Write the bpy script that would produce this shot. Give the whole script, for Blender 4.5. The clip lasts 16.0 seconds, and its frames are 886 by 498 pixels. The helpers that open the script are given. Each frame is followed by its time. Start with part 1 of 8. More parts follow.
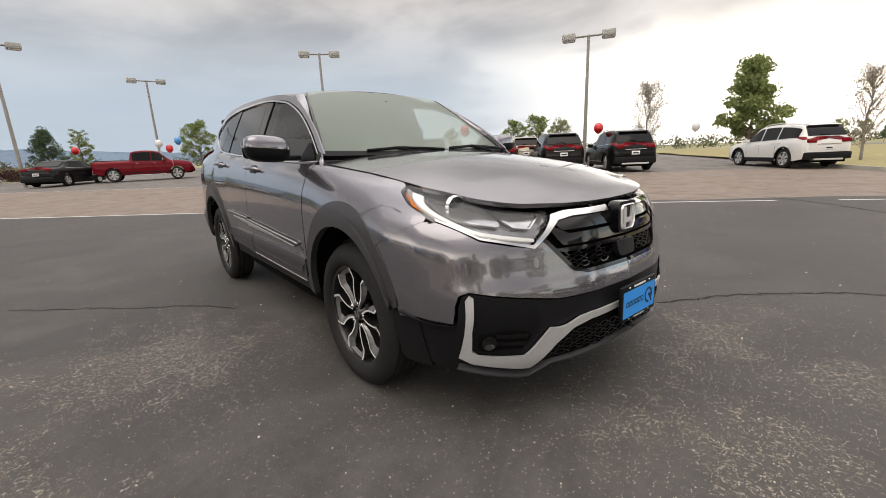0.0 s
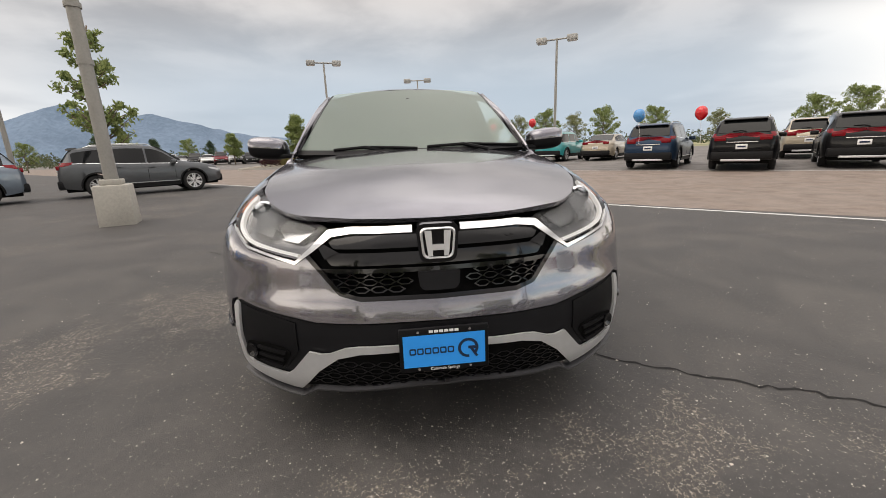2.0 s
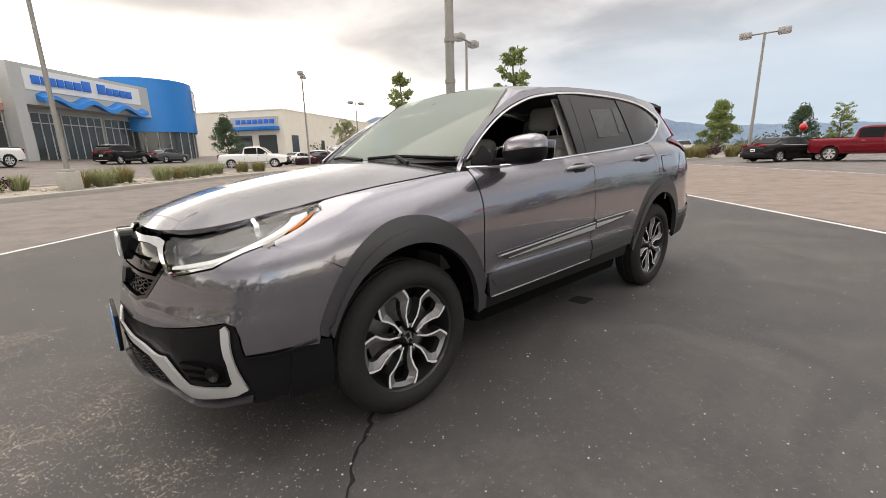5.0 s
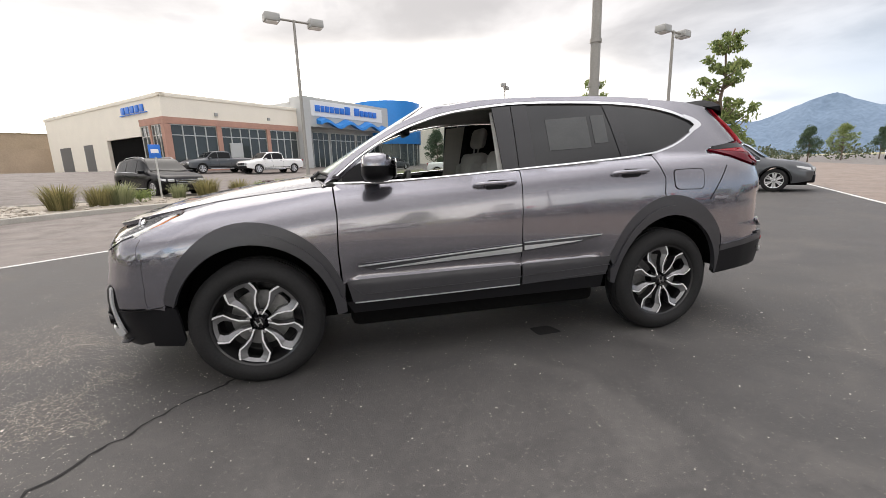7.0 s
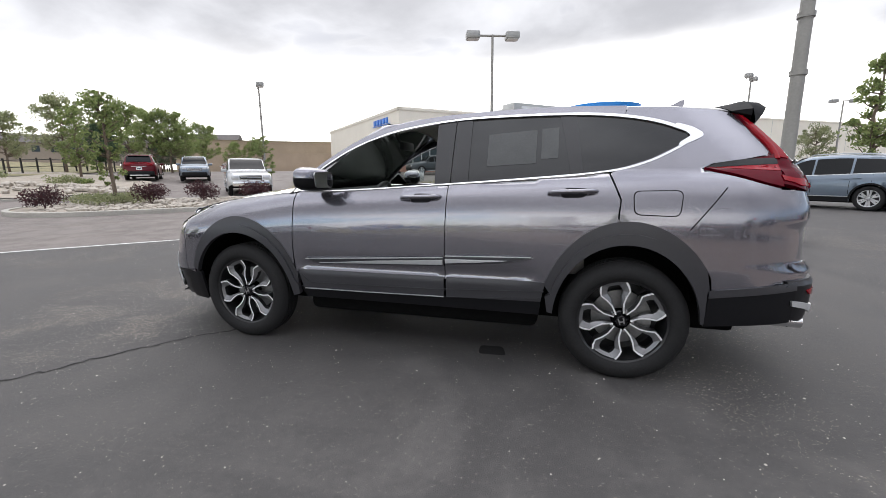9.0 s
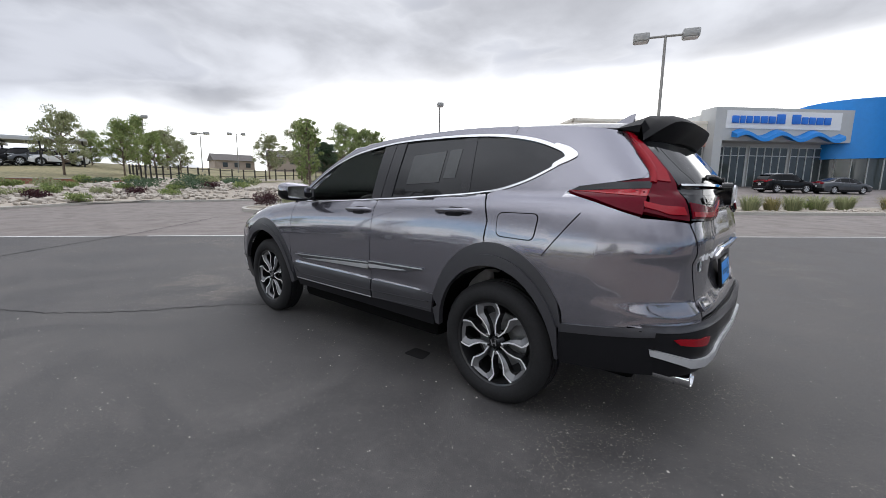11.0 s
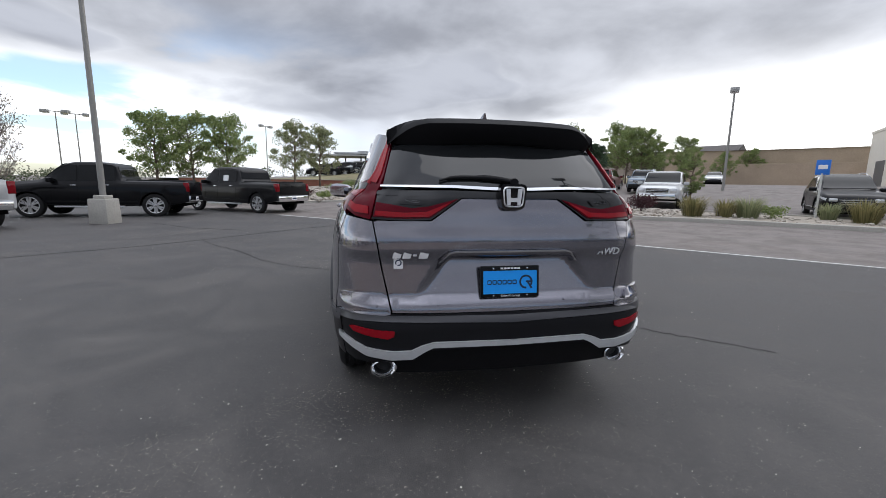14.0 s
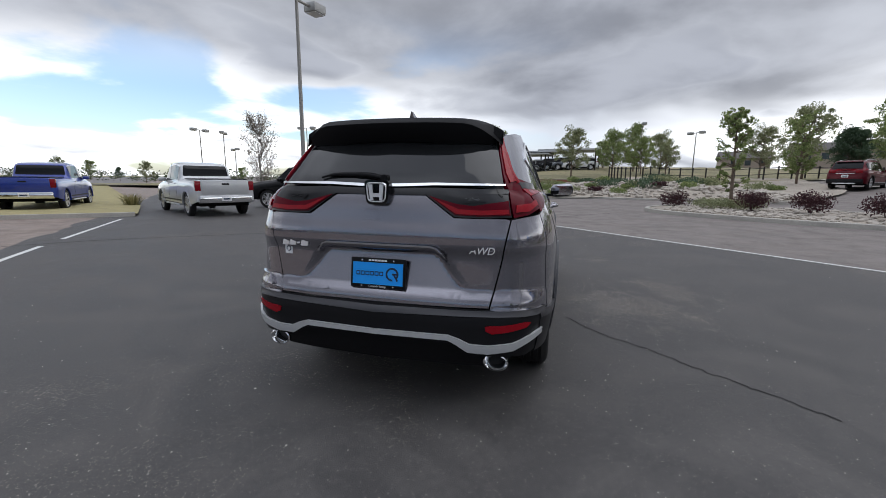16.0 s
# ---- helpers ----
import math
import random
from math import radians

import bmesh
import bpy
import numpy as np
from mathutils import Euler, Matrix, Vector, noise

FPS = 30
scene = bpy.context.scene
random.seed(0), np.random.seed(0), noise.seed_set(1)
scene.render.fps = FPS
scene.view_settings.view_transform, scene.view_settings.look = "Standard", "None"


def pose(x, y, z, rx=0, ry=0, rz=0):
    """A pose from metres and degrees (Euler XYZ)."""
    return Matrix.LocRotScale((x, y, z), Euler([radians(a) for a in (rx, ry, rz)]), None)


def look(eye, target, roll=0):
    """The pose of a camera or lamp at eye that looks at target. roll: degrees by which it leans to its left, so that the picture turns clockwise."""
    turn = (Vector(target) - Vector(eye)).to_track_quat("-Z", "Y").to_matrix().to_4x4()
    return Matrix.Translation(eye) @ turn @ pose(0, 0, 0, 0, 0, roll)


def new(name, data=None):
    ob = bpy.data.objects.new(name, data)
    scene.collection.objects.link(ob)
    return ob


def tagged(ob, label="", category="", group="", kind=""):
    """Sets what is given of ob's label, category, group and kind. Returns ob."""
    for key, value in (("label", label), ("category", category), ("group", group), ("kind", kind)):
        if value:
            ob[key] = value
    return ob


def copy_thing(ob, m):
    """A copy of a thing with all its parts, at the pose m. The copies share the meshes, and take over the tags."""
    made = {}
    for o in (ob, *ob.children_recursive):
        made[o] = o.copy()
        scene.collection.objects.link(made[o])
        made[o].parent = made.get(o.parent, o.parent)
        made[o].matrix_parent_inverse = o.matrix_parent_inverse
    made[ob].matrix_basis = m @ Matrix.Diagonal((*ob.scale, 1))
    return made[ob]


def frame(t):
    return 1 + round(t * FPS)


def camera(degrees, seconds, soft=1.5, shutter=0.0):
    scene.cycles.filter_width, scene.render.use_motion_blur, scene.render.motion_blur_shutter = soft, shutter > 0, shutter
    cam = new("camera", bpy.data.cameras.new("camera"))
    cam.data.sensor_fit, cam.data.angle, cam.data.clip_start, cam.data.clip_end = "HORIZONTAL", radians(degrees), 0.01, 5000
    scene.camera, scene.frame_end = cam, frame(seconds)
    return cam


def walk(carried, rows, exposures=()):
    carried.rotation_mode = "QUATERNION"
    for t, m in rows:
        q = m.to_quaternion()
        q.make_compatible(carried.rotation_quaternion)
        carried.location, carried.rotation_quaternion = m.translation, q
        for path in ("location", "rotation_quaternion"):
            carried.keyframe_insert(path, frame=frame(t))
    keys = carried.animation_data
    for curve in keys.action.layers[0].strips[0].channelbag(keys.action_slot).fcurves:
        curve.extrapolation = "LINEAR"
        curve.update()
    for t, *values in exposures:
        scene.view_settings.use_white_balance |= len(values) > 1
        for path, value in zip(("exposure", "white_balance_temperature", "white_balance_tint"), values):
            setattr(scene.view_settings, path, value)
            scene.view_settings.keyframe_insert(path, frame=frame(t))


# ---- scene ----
# ---- camera ----
cam = camera(94.4, 16.0, 0.85)
PATH = [
    (0, (3.119, -1.753, 1.139), (1.614, -0.515, 0.687), -2.3),
    (0.5, (3.319, -1.386, 1.127), (1.664, -0.36, 0.671), -2.3),
    (1, (3.516, -1.004, 1.142), (1.734, -0.22, 0.68), -2.3),
    (1.5, (3.607, -0.57, 1.153), (1.731, -0.058, 0.686), -2.2),
    (2, (3.638, -0.135, 1.154), (1.706, 0.078, 0.683), -2.2),
    (2.5, (3.575, 0.319, 1.16), (1.635, 0.203, 0.69), -2.4),
    (3, (3.432, 0.744, 1.171), (1.538, 0.3, 0.708), -2.4),
    (3.5, (3.247, 1.167, 1.178), (1.453, 0.408, 0.726), -2.4),
    (4, (2.978, 1.55, 1.191), (1.327, 0.512, 0.745), -2.0),
    (4.2, (2.875, 1.697, 1.201), (1.29, 0.563, 0.749), -1.6),
    (6.3, (1.369, 3.033, 1.189), (0.611, 1.228, 0.78), -2.2),
    (6.5, (1.213, 3.093, 1.205), (0.539, 1.255, 0.799), -2.0),
    (7, (0.8, 3.241, 1.205), (0.357, 1.332, 0.807), -1.8),
    (7.5, (0.382, 3.355, 1.219), (0.185, 1.403, 0.83), -1.5),
    (8, (-0.063, 3.396, 1.24), (-0.009, 1.433, 0.86), -1.0),
    (8.5, (-0.502, 3.425, 1.231), (-0.204, 1.482, 0.863), -0.6),
    (9, (-0.948, 3.375, 1.235), (-0.411, 1.482, 0.874), -0.5),
    (9.2, (-1.123, 3.335, 1.262), (-0.494, 1.473, 0.894), -0.4),
    (11.3, (-2.818, 2.627, 1.281), (-1.436, 1.216, 0.964), 0.7),
    (11.5, (-2.967, 2.489, 1.291), (-1.522, 1.147, 0.961), 0.6),
    (12, (-3.308, 2.17, 1.303), (-1.728, 0.988, 0.979), 0.6),
    (12.5, (-3.649, 1.873, 1.3), (-1.948, 0.867, 0.993), 0.9),
    (13, (-3.903, 1.5, 1.3), (-2.101, 0.691, 0.986), 0.9),
    (13.5, (-4.104, 1.124, 1.297), (-2.223, 0.522, 0.982), 1.0),
    (14, (-4.253, 0.728, 1.307), (-2.315, 0.351, 0.99), 1.0),
    (14.5, (-4.313, 0.323, 1.317), (-2.345, 0.168, 0.998), 0.9),
    (15, (-4.38, -0.059, 1.319), (-2.409, 0.01, 0.991), 0.8),
    (15.5, (-4.374, -0.478, 1.319), (-2.424, -0.185, 0.984), 0.7),
    (16, (-4.291, -0.88, 1.316), (-2.385, -0.376, 0.98), 0.6),
]
walk(cam, [(t, look(eye, target, roll)) for t, eye, target, roll in PATH],
     [(0, .73, 7550, 11), (4.2, .92, 7600, 11), (6.5, 1.12, 7250, 11), (9, .95, 6550, 10), (11.5, .66, 6350, 10), (14, .48, 6250, 10), (16, .22, 6200, 10)])


GZ = 0.008                     # level of the tarmac under the car

# ---- sky and light ----
world = bpy.data.worlds.new("sky")
scene.world = world
world.use_nodes = True
wt = world.node_tree
wt.nodes.clear()


def wnode(kind, **sets):
    n = wt.nodes.new(kind)
    for key, value in sets.items():
        n.inputs[key].default_value = value
    return n


def wmath(op, a, b=None, c=None, clamp=False):
    n = wt.nodes.new("ShaderNodeMath")
    n.operation = op
    n.use_clamp = clamp
    for i, v in enumerate((a, b, c)):
        if v is None:
            continue
        if isinstance(v, (int, float)):
            n.inputs[i].default_value = v
        else:
            wt.links.new(v, n.inputs[i])
    return n.outputs[0]


def wmix(fac, a, b):
    n = wt.nodes.new("ShaderNodeMix")
    n.data_type = "RGBA"
    wt.links.new(fac, n.inputs[0])
    for i, v in ((6, a), (7, b)):
        if isinstance(v, tuple):
            n.inputs[i].default_value = (*v, 1)
        else:
            wt.links.new(v, n.inputs[i])
    return n.outputs[2]


def wnoise(vec, scale, detail, rough, dist=0.0):
    n = wnode("ShaderNodeTexNoise", Scale=scale, Detail=detail, Roughness=rough, Distortion=dist)
    wt.links.new(vec, n.inputs["Vector"])
    return n.outputs["Fac"]


def wramp(fac, lo, hi):
    n = wnode("ShaderNodeMapRange")
    n.interpolation_type = "SMOOTHSTEP"
    wt.links.new(fac, n.inputs[0])
    n.inputs[1].default_value, n.inputs[2].default_value = lo, hi
    return n.outputs[0]


def wtoward(azimuth, elevation=0):
    """Cosine between the view and a direction of the sky."""
    n = wt.nodes.new("ShaderNodeVectorMath")
    n.operation = "DOT_PRODUCT"
    wt.links.new(way, n.inputs[0])
    a, e = radians(azimuth), radians(elevation)
    n.inputs[1].default_value = (math.cos(a) * math.cos(e), math.sin(a) * math.cos(e), math.sin(e))
    return n.outputs["Value"]


way = wnode("ShaderNodeTexCoord").outputs["Generated"]
sep = wnode("ShaderNodeSeparateXYZ")
wt.links.new(way, sep.inputs[0])
up = wmath("MAXIMUM", sep.outputs[2], 0.0)
over = wmath("ADD", up, 0.16)
flat = wnode("ShaderNodeCombineXYZ")
wt.links.new(wmath("DIVIDE", sep.outputs[0], over), flat.inputs[0])
wt.links.new(wmath("DIVIDE", sep.outputs[1], over), flat.inputs[1])
cloud_at = flat.outputs[0]

sky = wt.nodes.new("ShaderNodeTexSky")
sky.sky_type, sky.sun_disc = "NISHITA", False
sky.sun_elevation, sky.sun_rotation = radians(50), radians(170)
sky_dim = wt.nodes.new("ShaderNodeVectorMath")
sky_dim.operation = "SCALE"
wt.links.new(sky.outputs[0], sky_dim.inputs[0])
sky_dim.inputs["Scale"].default_value = 0.11

big = wnoise(cloud_at, 0.55, 3.0, 0.5, 0.5)
fine = wnoise(cloud_at, 1.15, 7.0, 0.52, 0.25)
body = wmath("ADD", wmath("MULTIPLY", big, 0.62), wmath("MULTIPLY", fine, 0.38))
south = wramp(wtoward(-72, 8), 0.15, 0.98)             # the bright side of the sky
east = wramp(wtoward(48, 4), 0.55, 1.0)                # where the cover breaks up
low = wramp(up, 0.30, 0.03)                            # thin towards the horizon
storm = wramp(wtoward(172, 8), 0.35, 1.0)               # blue-grey rain towards the north-west
heavy = wmath("ADD", wmath("MULTIPLY", wramp(wtoward(-152, 12), 0.75, 1.0), 0.09), wmath("MULTIPLY", wramp(wtoward(-22, 12), 0.80, 1.0), 0.06))   # where the cover hangs lower
thick = wmath("MAXIMUM", wmath("MULTIPLY", wramp(wmath("ADD", wmath("ADD", up, heavy), wmath("MULTIPLY", wmath("SUBTRACT", big, 0.5), 0.24)), 0.13, 0.27), 0.90), wramp(wmath("SUBTRACT", body, wmath("MULTIPLY", wmath("MULTIPLY", low, wmath("SUBTRACT", 1.0, storm)), 0.12)), 0.40, 0.58))
dark_cloud = wmix(wramp(fine, 0.34, 0.68), (0.125, 0.130, 0.150), (0.285, 0.293, 0.32))
north = wramp(wtoward(70, 10), 0.2, 0.95)
light_cloud = wmix(wmath("MAXIMUM", south, wmath("MULTIPLY", north, 0.8)), (0.37, 0.39, 0.43), (1.02, 1.01, 0.99))
cover = wmix(thick, light_cloud, dark_cloud)
glow = wramp(wtoward(-78, 8), 0.55, 0.98)
lift = wmath("MULTIPLY", wmath("MULTIPLY", glow, low), 0.9, clamp=True)
cover = wmix(lift, cover, (1.1, 1.08, 1.05))
rain = wmath("MULTIPLY", wmath("MULTIPLY", storm, wramp(up, 0.36, 0.10)), 0.95)
cover = wmix(rain, cover, (0.19, 0.245, 0.32))
gap = wmath("MULTIPLY", wmath("MULTIPLY", east, wramp(up, 0.36, 0.16)), wramp(body, 0.50, 0.43))
clear = wmix(gap, cover, sky_dim.outputs[0])
# an overcast sky is brightest overhead
zenith = wt.nodes.new("ShaderNodeVectorMath")
zenith.operation = "SCALE"
wt.links.new(clear, zenith.inputs[0])
wt.links.new(wmath("ADD", 1.0, wmath("MULTIPLY", wramp(up, 0.40, 0.85), 1.7)), zenith.inputs["Scale"])
final = zenith.outputs[0]
back = wnode("ShaderNodeBackground", Strength=1.5)
wt.links.new(final, back.inputs[0])
wt.links.new(back.outputs[0], wnode("ShaderNodeOutputWorld").inputs[0])

sun = new("sun", bpy.data.lights.new("sun", "SUN"))
sun.data.energy, sun.data.angle, sun.data.color = 0.6, radians(60), (1.0, 0.96, 0.9)
sun.matrix_world = look((0, 0, 60), (-30 * math.cos(radians(-72)), -30 * math.sin(radians(-72)), 0))


# ---- materials ----
def surface(name, colour, rough=0.5, metal=0.0, vary=0.12, scale=3.0, bump=0.0, grain=150.0, coat=0.0, spec=0.5, alpha=None, transmission=0.0, tint=None):
    """A plain material with colour and roughness that vary at two scales, and a fine relief."""
    m = bpy.data.materials.new(name)
    m.use_nodes = True
    nt = m.node_tree
    b = nt.nodes["Principled BSDF"]
    b.inputs["Roughness"].default_value, b.inputs["Metallic"].default_value = rough, metal
    b.inputs["Coat Weight"].default_value, b.inputs["Coat Roughness"].default_value = coat, 0.04
    b.inputs["Specular IOR Level"].default_value = spec
    b.inputs["Transmission Weight"].default_value = transmission
    at = nt.nodes.new("ShaderNodeTexCoord").outputs["Object"]

    def noise_of(s, detail):
        n = nt.nodes.new("ShaderNodeTexNoise")
        n.inputs["Scale"].default_value, n.inputs["Detail"].default_value = s, detail
        nt.links.new(at, n.inputs["Vector"])
        return n.outputs["Fac"]
    if vary:
        wide, close = noise_of(scale, 4), noise_of(scale * 14, 3)
        add = nt.nodes.new("ShaderNodeMath")
        add.operation = "ADD"
        nt.links.new(wide, add.inputs[0])
        nt.links.new(close, add.inputs[1])
        ramp = nt.nodes.new("ShaderNodeMapRange")
        nt.links.new(add.outputs[0], ramp.inputs[0])
        ramp.inputs[1].default_value, ramp.inputs[2].default_value = 0.6, 1.4
        mix = nt.nodes.new("ShaderNodeMix")
        mix.data_type = "RGBA"
        nt.links.new(ramp.outputs[0], mix.inputs[0])
        lo = [c * (1 - vary) for c in colour]
        hi = [min(1, c * (1 + vary)) for c in (tint or colour)]
        mix.inputs[6].default_value, mix.inputs[7].default_value = (*lo, 1), (*hi, 1)
        nt.links.new(mix.outputs[2], b.inputs["Base Color"])
        r2 = nt.nodes.new("ShaderNodeMapRange")
        nt.links.new(wide, r2.inputs[0])
        r2.inputs[3].default_value, r2.inputs[4].default_value = max(0.02, rough * 0.85), min(1, rough * 1.15)
        nt.links.new(r2.outputs[0], b.inputs["Roughness"])
    else:
        b.inputs["Base Color"].default_value = (*colour, 1)
    if bump:
        bn = nt.nodes.new("ShaderNodeBump")
        bn.inputs["Strength"].default_value, bn.inputs["Distance"].default_value = bump, 0.01
        nt.links.new(noise_of(grain, 4), bn.inputs["Height"])
        nt.links.new(bn.outputs[0], b.inputs["Normal"])
    return m


def glass_like(name, colour, clear, rough=0.02):
    """Window glass: a sharp gloss over a see-through tint."""
    m = bpy.data.materials.new(name)
    m.use_nodes = True
    nt = m.node_tree
    nt.nodes.remove(nt.nodes["Principled BSDF"])
    out = nt.nodes["Material Output"]
    t = nt.nodes.new("ShaderNodeBsdfTransparent")
    t.inputs[0].default_value = (*[c * clear for c in colour], 1)
    g = nt.nodes.new("ShaderNodeBsdfGlossy")
    g.inputs["Roughness"].default_value = rough
    f = nt.nodes.new("ShaderNodeFresnel")
    f.inputs[0].default_value = 1.5
    mx = nt.nodes.new("ShaderNodeMixShader")
    nt.links.new(f.outputs[0], mx.inputs[0])
    nt.links.new(t.outputs[0], mx.inputs[1])
    nt.links.new(g.outputs[0], mx.inputs[2])
    nt.links.new(mx.outputs[0], out.inputs[0])
    return m


def car_paint(name, colour, metal=0.0, rough=0.35):
    m = surface(name, colour, rough, metal, vary=0.05, scale=1.2, coat=1.0)
    nt = m.node_tree
    b = nt.nodes["Principled BSDF"]
    if metal:
        flake = nt.nodes.new("ShaderNodeTexNoise")
        flake.inputs["Scale"].default_value = 1400
        nt.links.new(nt.nodes["Texture Coordinate"].outputs["Object"], flake.inputs["Vector"])
        bn = nt.nodes.new("ShaderNodeBump")
        bn.inputs["Strength"].default_value, bn.inputs["Distance"].default_value = 0.03, 0.001
        nt.links.new(flake.outputs["Fac"], bn.inputs["Height"])
        nt.links.new(bn.outputs[0], b.inputs["Normal"])
    return m


PAINT = car_paint("steel_grey_paint", (0.198, 0.193, 0.222), 0.80, 0.21)
CLAD = surface("dark_grey_cladding", (0.011, 0.011, 0.0125), 0.34, 0.0, vary=0.08, spec=0.16)
SPOILER = surface("dark_spoiler", (0.007, 0.007, 0.008), 0.55, vary=0.1, spec=0.10)
PILLAR = surface("dark_pillar_film", (0.016, 0.016, 0.018), 0.12, vary=0.05, spec=0.5)
ARCHGREY = surface("arch_cladding_grey", (0.044, 0.0435, 0.048), 0.34, 0.0, vary=0.08, spec=0.5)
BLACK = surface("black_plastic", (0.007, 0.007, 0.008), 0.42, spec=0.15, vary=0.2, bump=0.05, grain=500)
GLOSS = surface("gloss_black", (0.005, 0.005, 0.006), 0.08, vary=0.1, coat=0.35, spec=0.3)
UNDER = surface("underbody", (0.005, 0.005, 0.005), 0.85, vary=0.3, spec=0.05)
CHROME = surface("chrome", (0.78, 0.79, 0.80), 0.07, 1.0, vary=0.03)
BADGE = surface("bright_badge", (0.86, 0.87, 0.88), 0.22, 0.45, vary=0.03)
SATIN = surface("satin_silver", (0.66, 0.67, 0.68), 0.32, 0.5, vary=0.05)
RUBBER = surface("tyre_rubber", (0.019, 0.0187, 0.019), 0.70, spec=0.22, vary=0.25, scale=6, bump=0.15, grain=180)
MACHINED = surface("machined_alloy", (0.90, 0.90, 0.90), 0.30, 0.35, vary=0.06)
SPOKE = surface("silver_spoke", (0.24, 0.24, 0.245), 0.30, 0.6, vary=0.08)
DARKRIM = surface("dark_rim", (0.018, 0.018, 0.019), 0.3, 0.3, vary=0.15, coat=0.5)
STEEL = surface("brake_steel", (0.30, 0.30, 0.30), 0.4, 0.9, vary=0.2)
PRIVACY = surface("privacy_glass", (0.012, 0.013, 0.014), 0.025, vary=0.0, spec=0.5)
CLEAR = glass_like("clear_glass", (0.86, 0.93, 0.90), 0.72)
SCREENGLASS = glass_like("screen_glass", (0.86, 0.95, 0.90), 0.70)
# the sky's pale reflection on the windscreen, mixed in as a diffuse green-grey film
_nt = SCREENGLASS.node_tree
_sky_sheen = _nt.nodes.new("ShaderNodeBsdfDiffuse")
_sky_sheen.inputs[0].default_value = (0.46, 0.55, 0.49, 1)
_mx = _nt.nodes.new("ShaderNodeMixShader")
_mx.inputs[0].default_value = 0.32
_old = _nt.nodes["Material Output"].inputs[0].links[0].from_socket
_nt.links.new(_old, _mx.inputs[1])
_nt.links.new(_sky_sheen.outputs[0], _mx.inputs[2])
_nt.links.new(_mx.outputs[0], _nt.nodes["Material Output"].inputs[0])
LENS = glass_like("lamp_lens", (0.96, 0.97, 0.98), 0.92)
REDLENS = surface("red_lens", (0.27, 0.005, 0.012), 0.10, vary=0.08, spec=0.25)
DARKRED = surface("dark_red_lens", (0.10, 0.002, 0.009), 0.08, vary=0.1, spec=0.12)
REFLECTOR = surface("lamp_bowl", (0.74, 0.74, 0.75), 0.14, 0.85, vary=0.2, scale=20)
LAMPBASE = surface("lamp_housing", (0.34, 0.34, 0.35), 0.22, 0.7, vary=0.4, scale=30)
DRL = surface("light_guide", (0.85, 0.86, 0.88), 0.25, vary=0.03)
AMBER = surface("amber_lens", (0.75, 0.20, 0.02), 0.1, vary=0.08, coat=1.0)
SEAT = surface("light_grey_cloth", (0.42, 0.41, 0.39), 0.9, vary=0.1, bump=0.2, grain=300)
TRIM = surface("interior_trim", (0.05, 0.05, 0.05), 0.6, vary=0.15)
LINER = surface("grey_headliner", (0.50, 0.49, 0.46), 0.95, vary=0.06)
BLUEPLATE = surface("blue_plate", (0.012, 0.33, 0.92), 0.35, vary=0.04)
WHITE = surface("white_print", (0.82, 0.82, 0.82), 0.5, vary=0.04)
NAVY = surface("dark_print", (0.008, 0.02, 0.06), 0.5, vary=0.04)

_b = DRL.node_tree.nodes["Principled BSDF"]
_b.inputs["Emission Color"].default_value, _b.inputs["Emission Strength"].default_value = (1.0, 1.0, 1.0, 1), 0.25
_b = PAINT.node_tree.nodes["Principled BSDF"]
_b.inputs["Coat Weight"].default_value, _b.inputs["Coat IOR"].default_value, _b.inputs["Coat Roughness"].default_value = 1.0, 1.85, 0.045


# ---- building helpers ----
from mathutils.geometry import delaunay_2d_cdt


def thing(name, label, category, at=(0, 0, 0), turn=0, group="", kind=""):
    ob = new(name)
    ob.matrix_world = pose(*at, 0, 0, turn)
    ob.empty_display_size = 0.2
    return tagged(ob, label, category, group, kind)


def finish(bm, name, materials, smooth_shade=True):
    me = bpy.data.meshes.new(name)
    bm.to_mesh(me)
    bm.free()
    for m in (materials if isinstance(materials, (list, tuple)) else [materials]):
        me.materials.append(m)
    if smooth_shade:
        me.shade_smooth()
    else:
        me.shade_flat()
    return me


def part(name, bm, material, parent=None, label="", soft=None):
    """One mesh object under a thing. soft: degrees under which edges are smoothed."""
    me = finish(bm, name, material, soft is not None)
    if soft:
        me.set_sharp_from_angle(angle=radians(soft))
    ob = new(name, me)
    if parent:
        ob.parent = parent
    return tagged(ob, label)


def single(name, bm, material, label, category, at=(0, 0, 0), turn=0, soft=None, kind="", group=""):
    """A thing of one mesh."""
    ob = part(name, bm, material, None, "", soft)
    ob.matrix_world = pose(*at, 0, 0, turn)
    return tagged(ob, label, category, group, kind)


def add_box(bm, x0, x1, y0, y1, z0, z1, bevel=0.0, m=None, mat=0):
    vs = bmesh.ops.create_cube(bm, size=1)["verts"]
    for v in vs:
        v.co = Vector(((x0 + x1) / 2 + v.co.x * (x1 - x0), (y0 + y1) / 2 + v.co.y * (y1 - y0), (z0 + z1) / 2 + v.co.z * (z1 - z0)))
    faces = {f for v in vs for f in v.link_faces}
    if bevel:
        r = bmesh.ops.bevel(bm, geom=list({e for v in vs for e in v.link_edges}), offset=bevel, segments=2, affect="EDGES", profile=0.5)
        faces = set(r["faces"]) | {f for f in faces if f.is_valid}
        vs = list({v for f in faces for v in f.verts})
    for f in faces:
        f.material_index = mat
    if m is not None:
        bmesh.ops.transform(bm, matrix=m, verts=vs)
    return vs


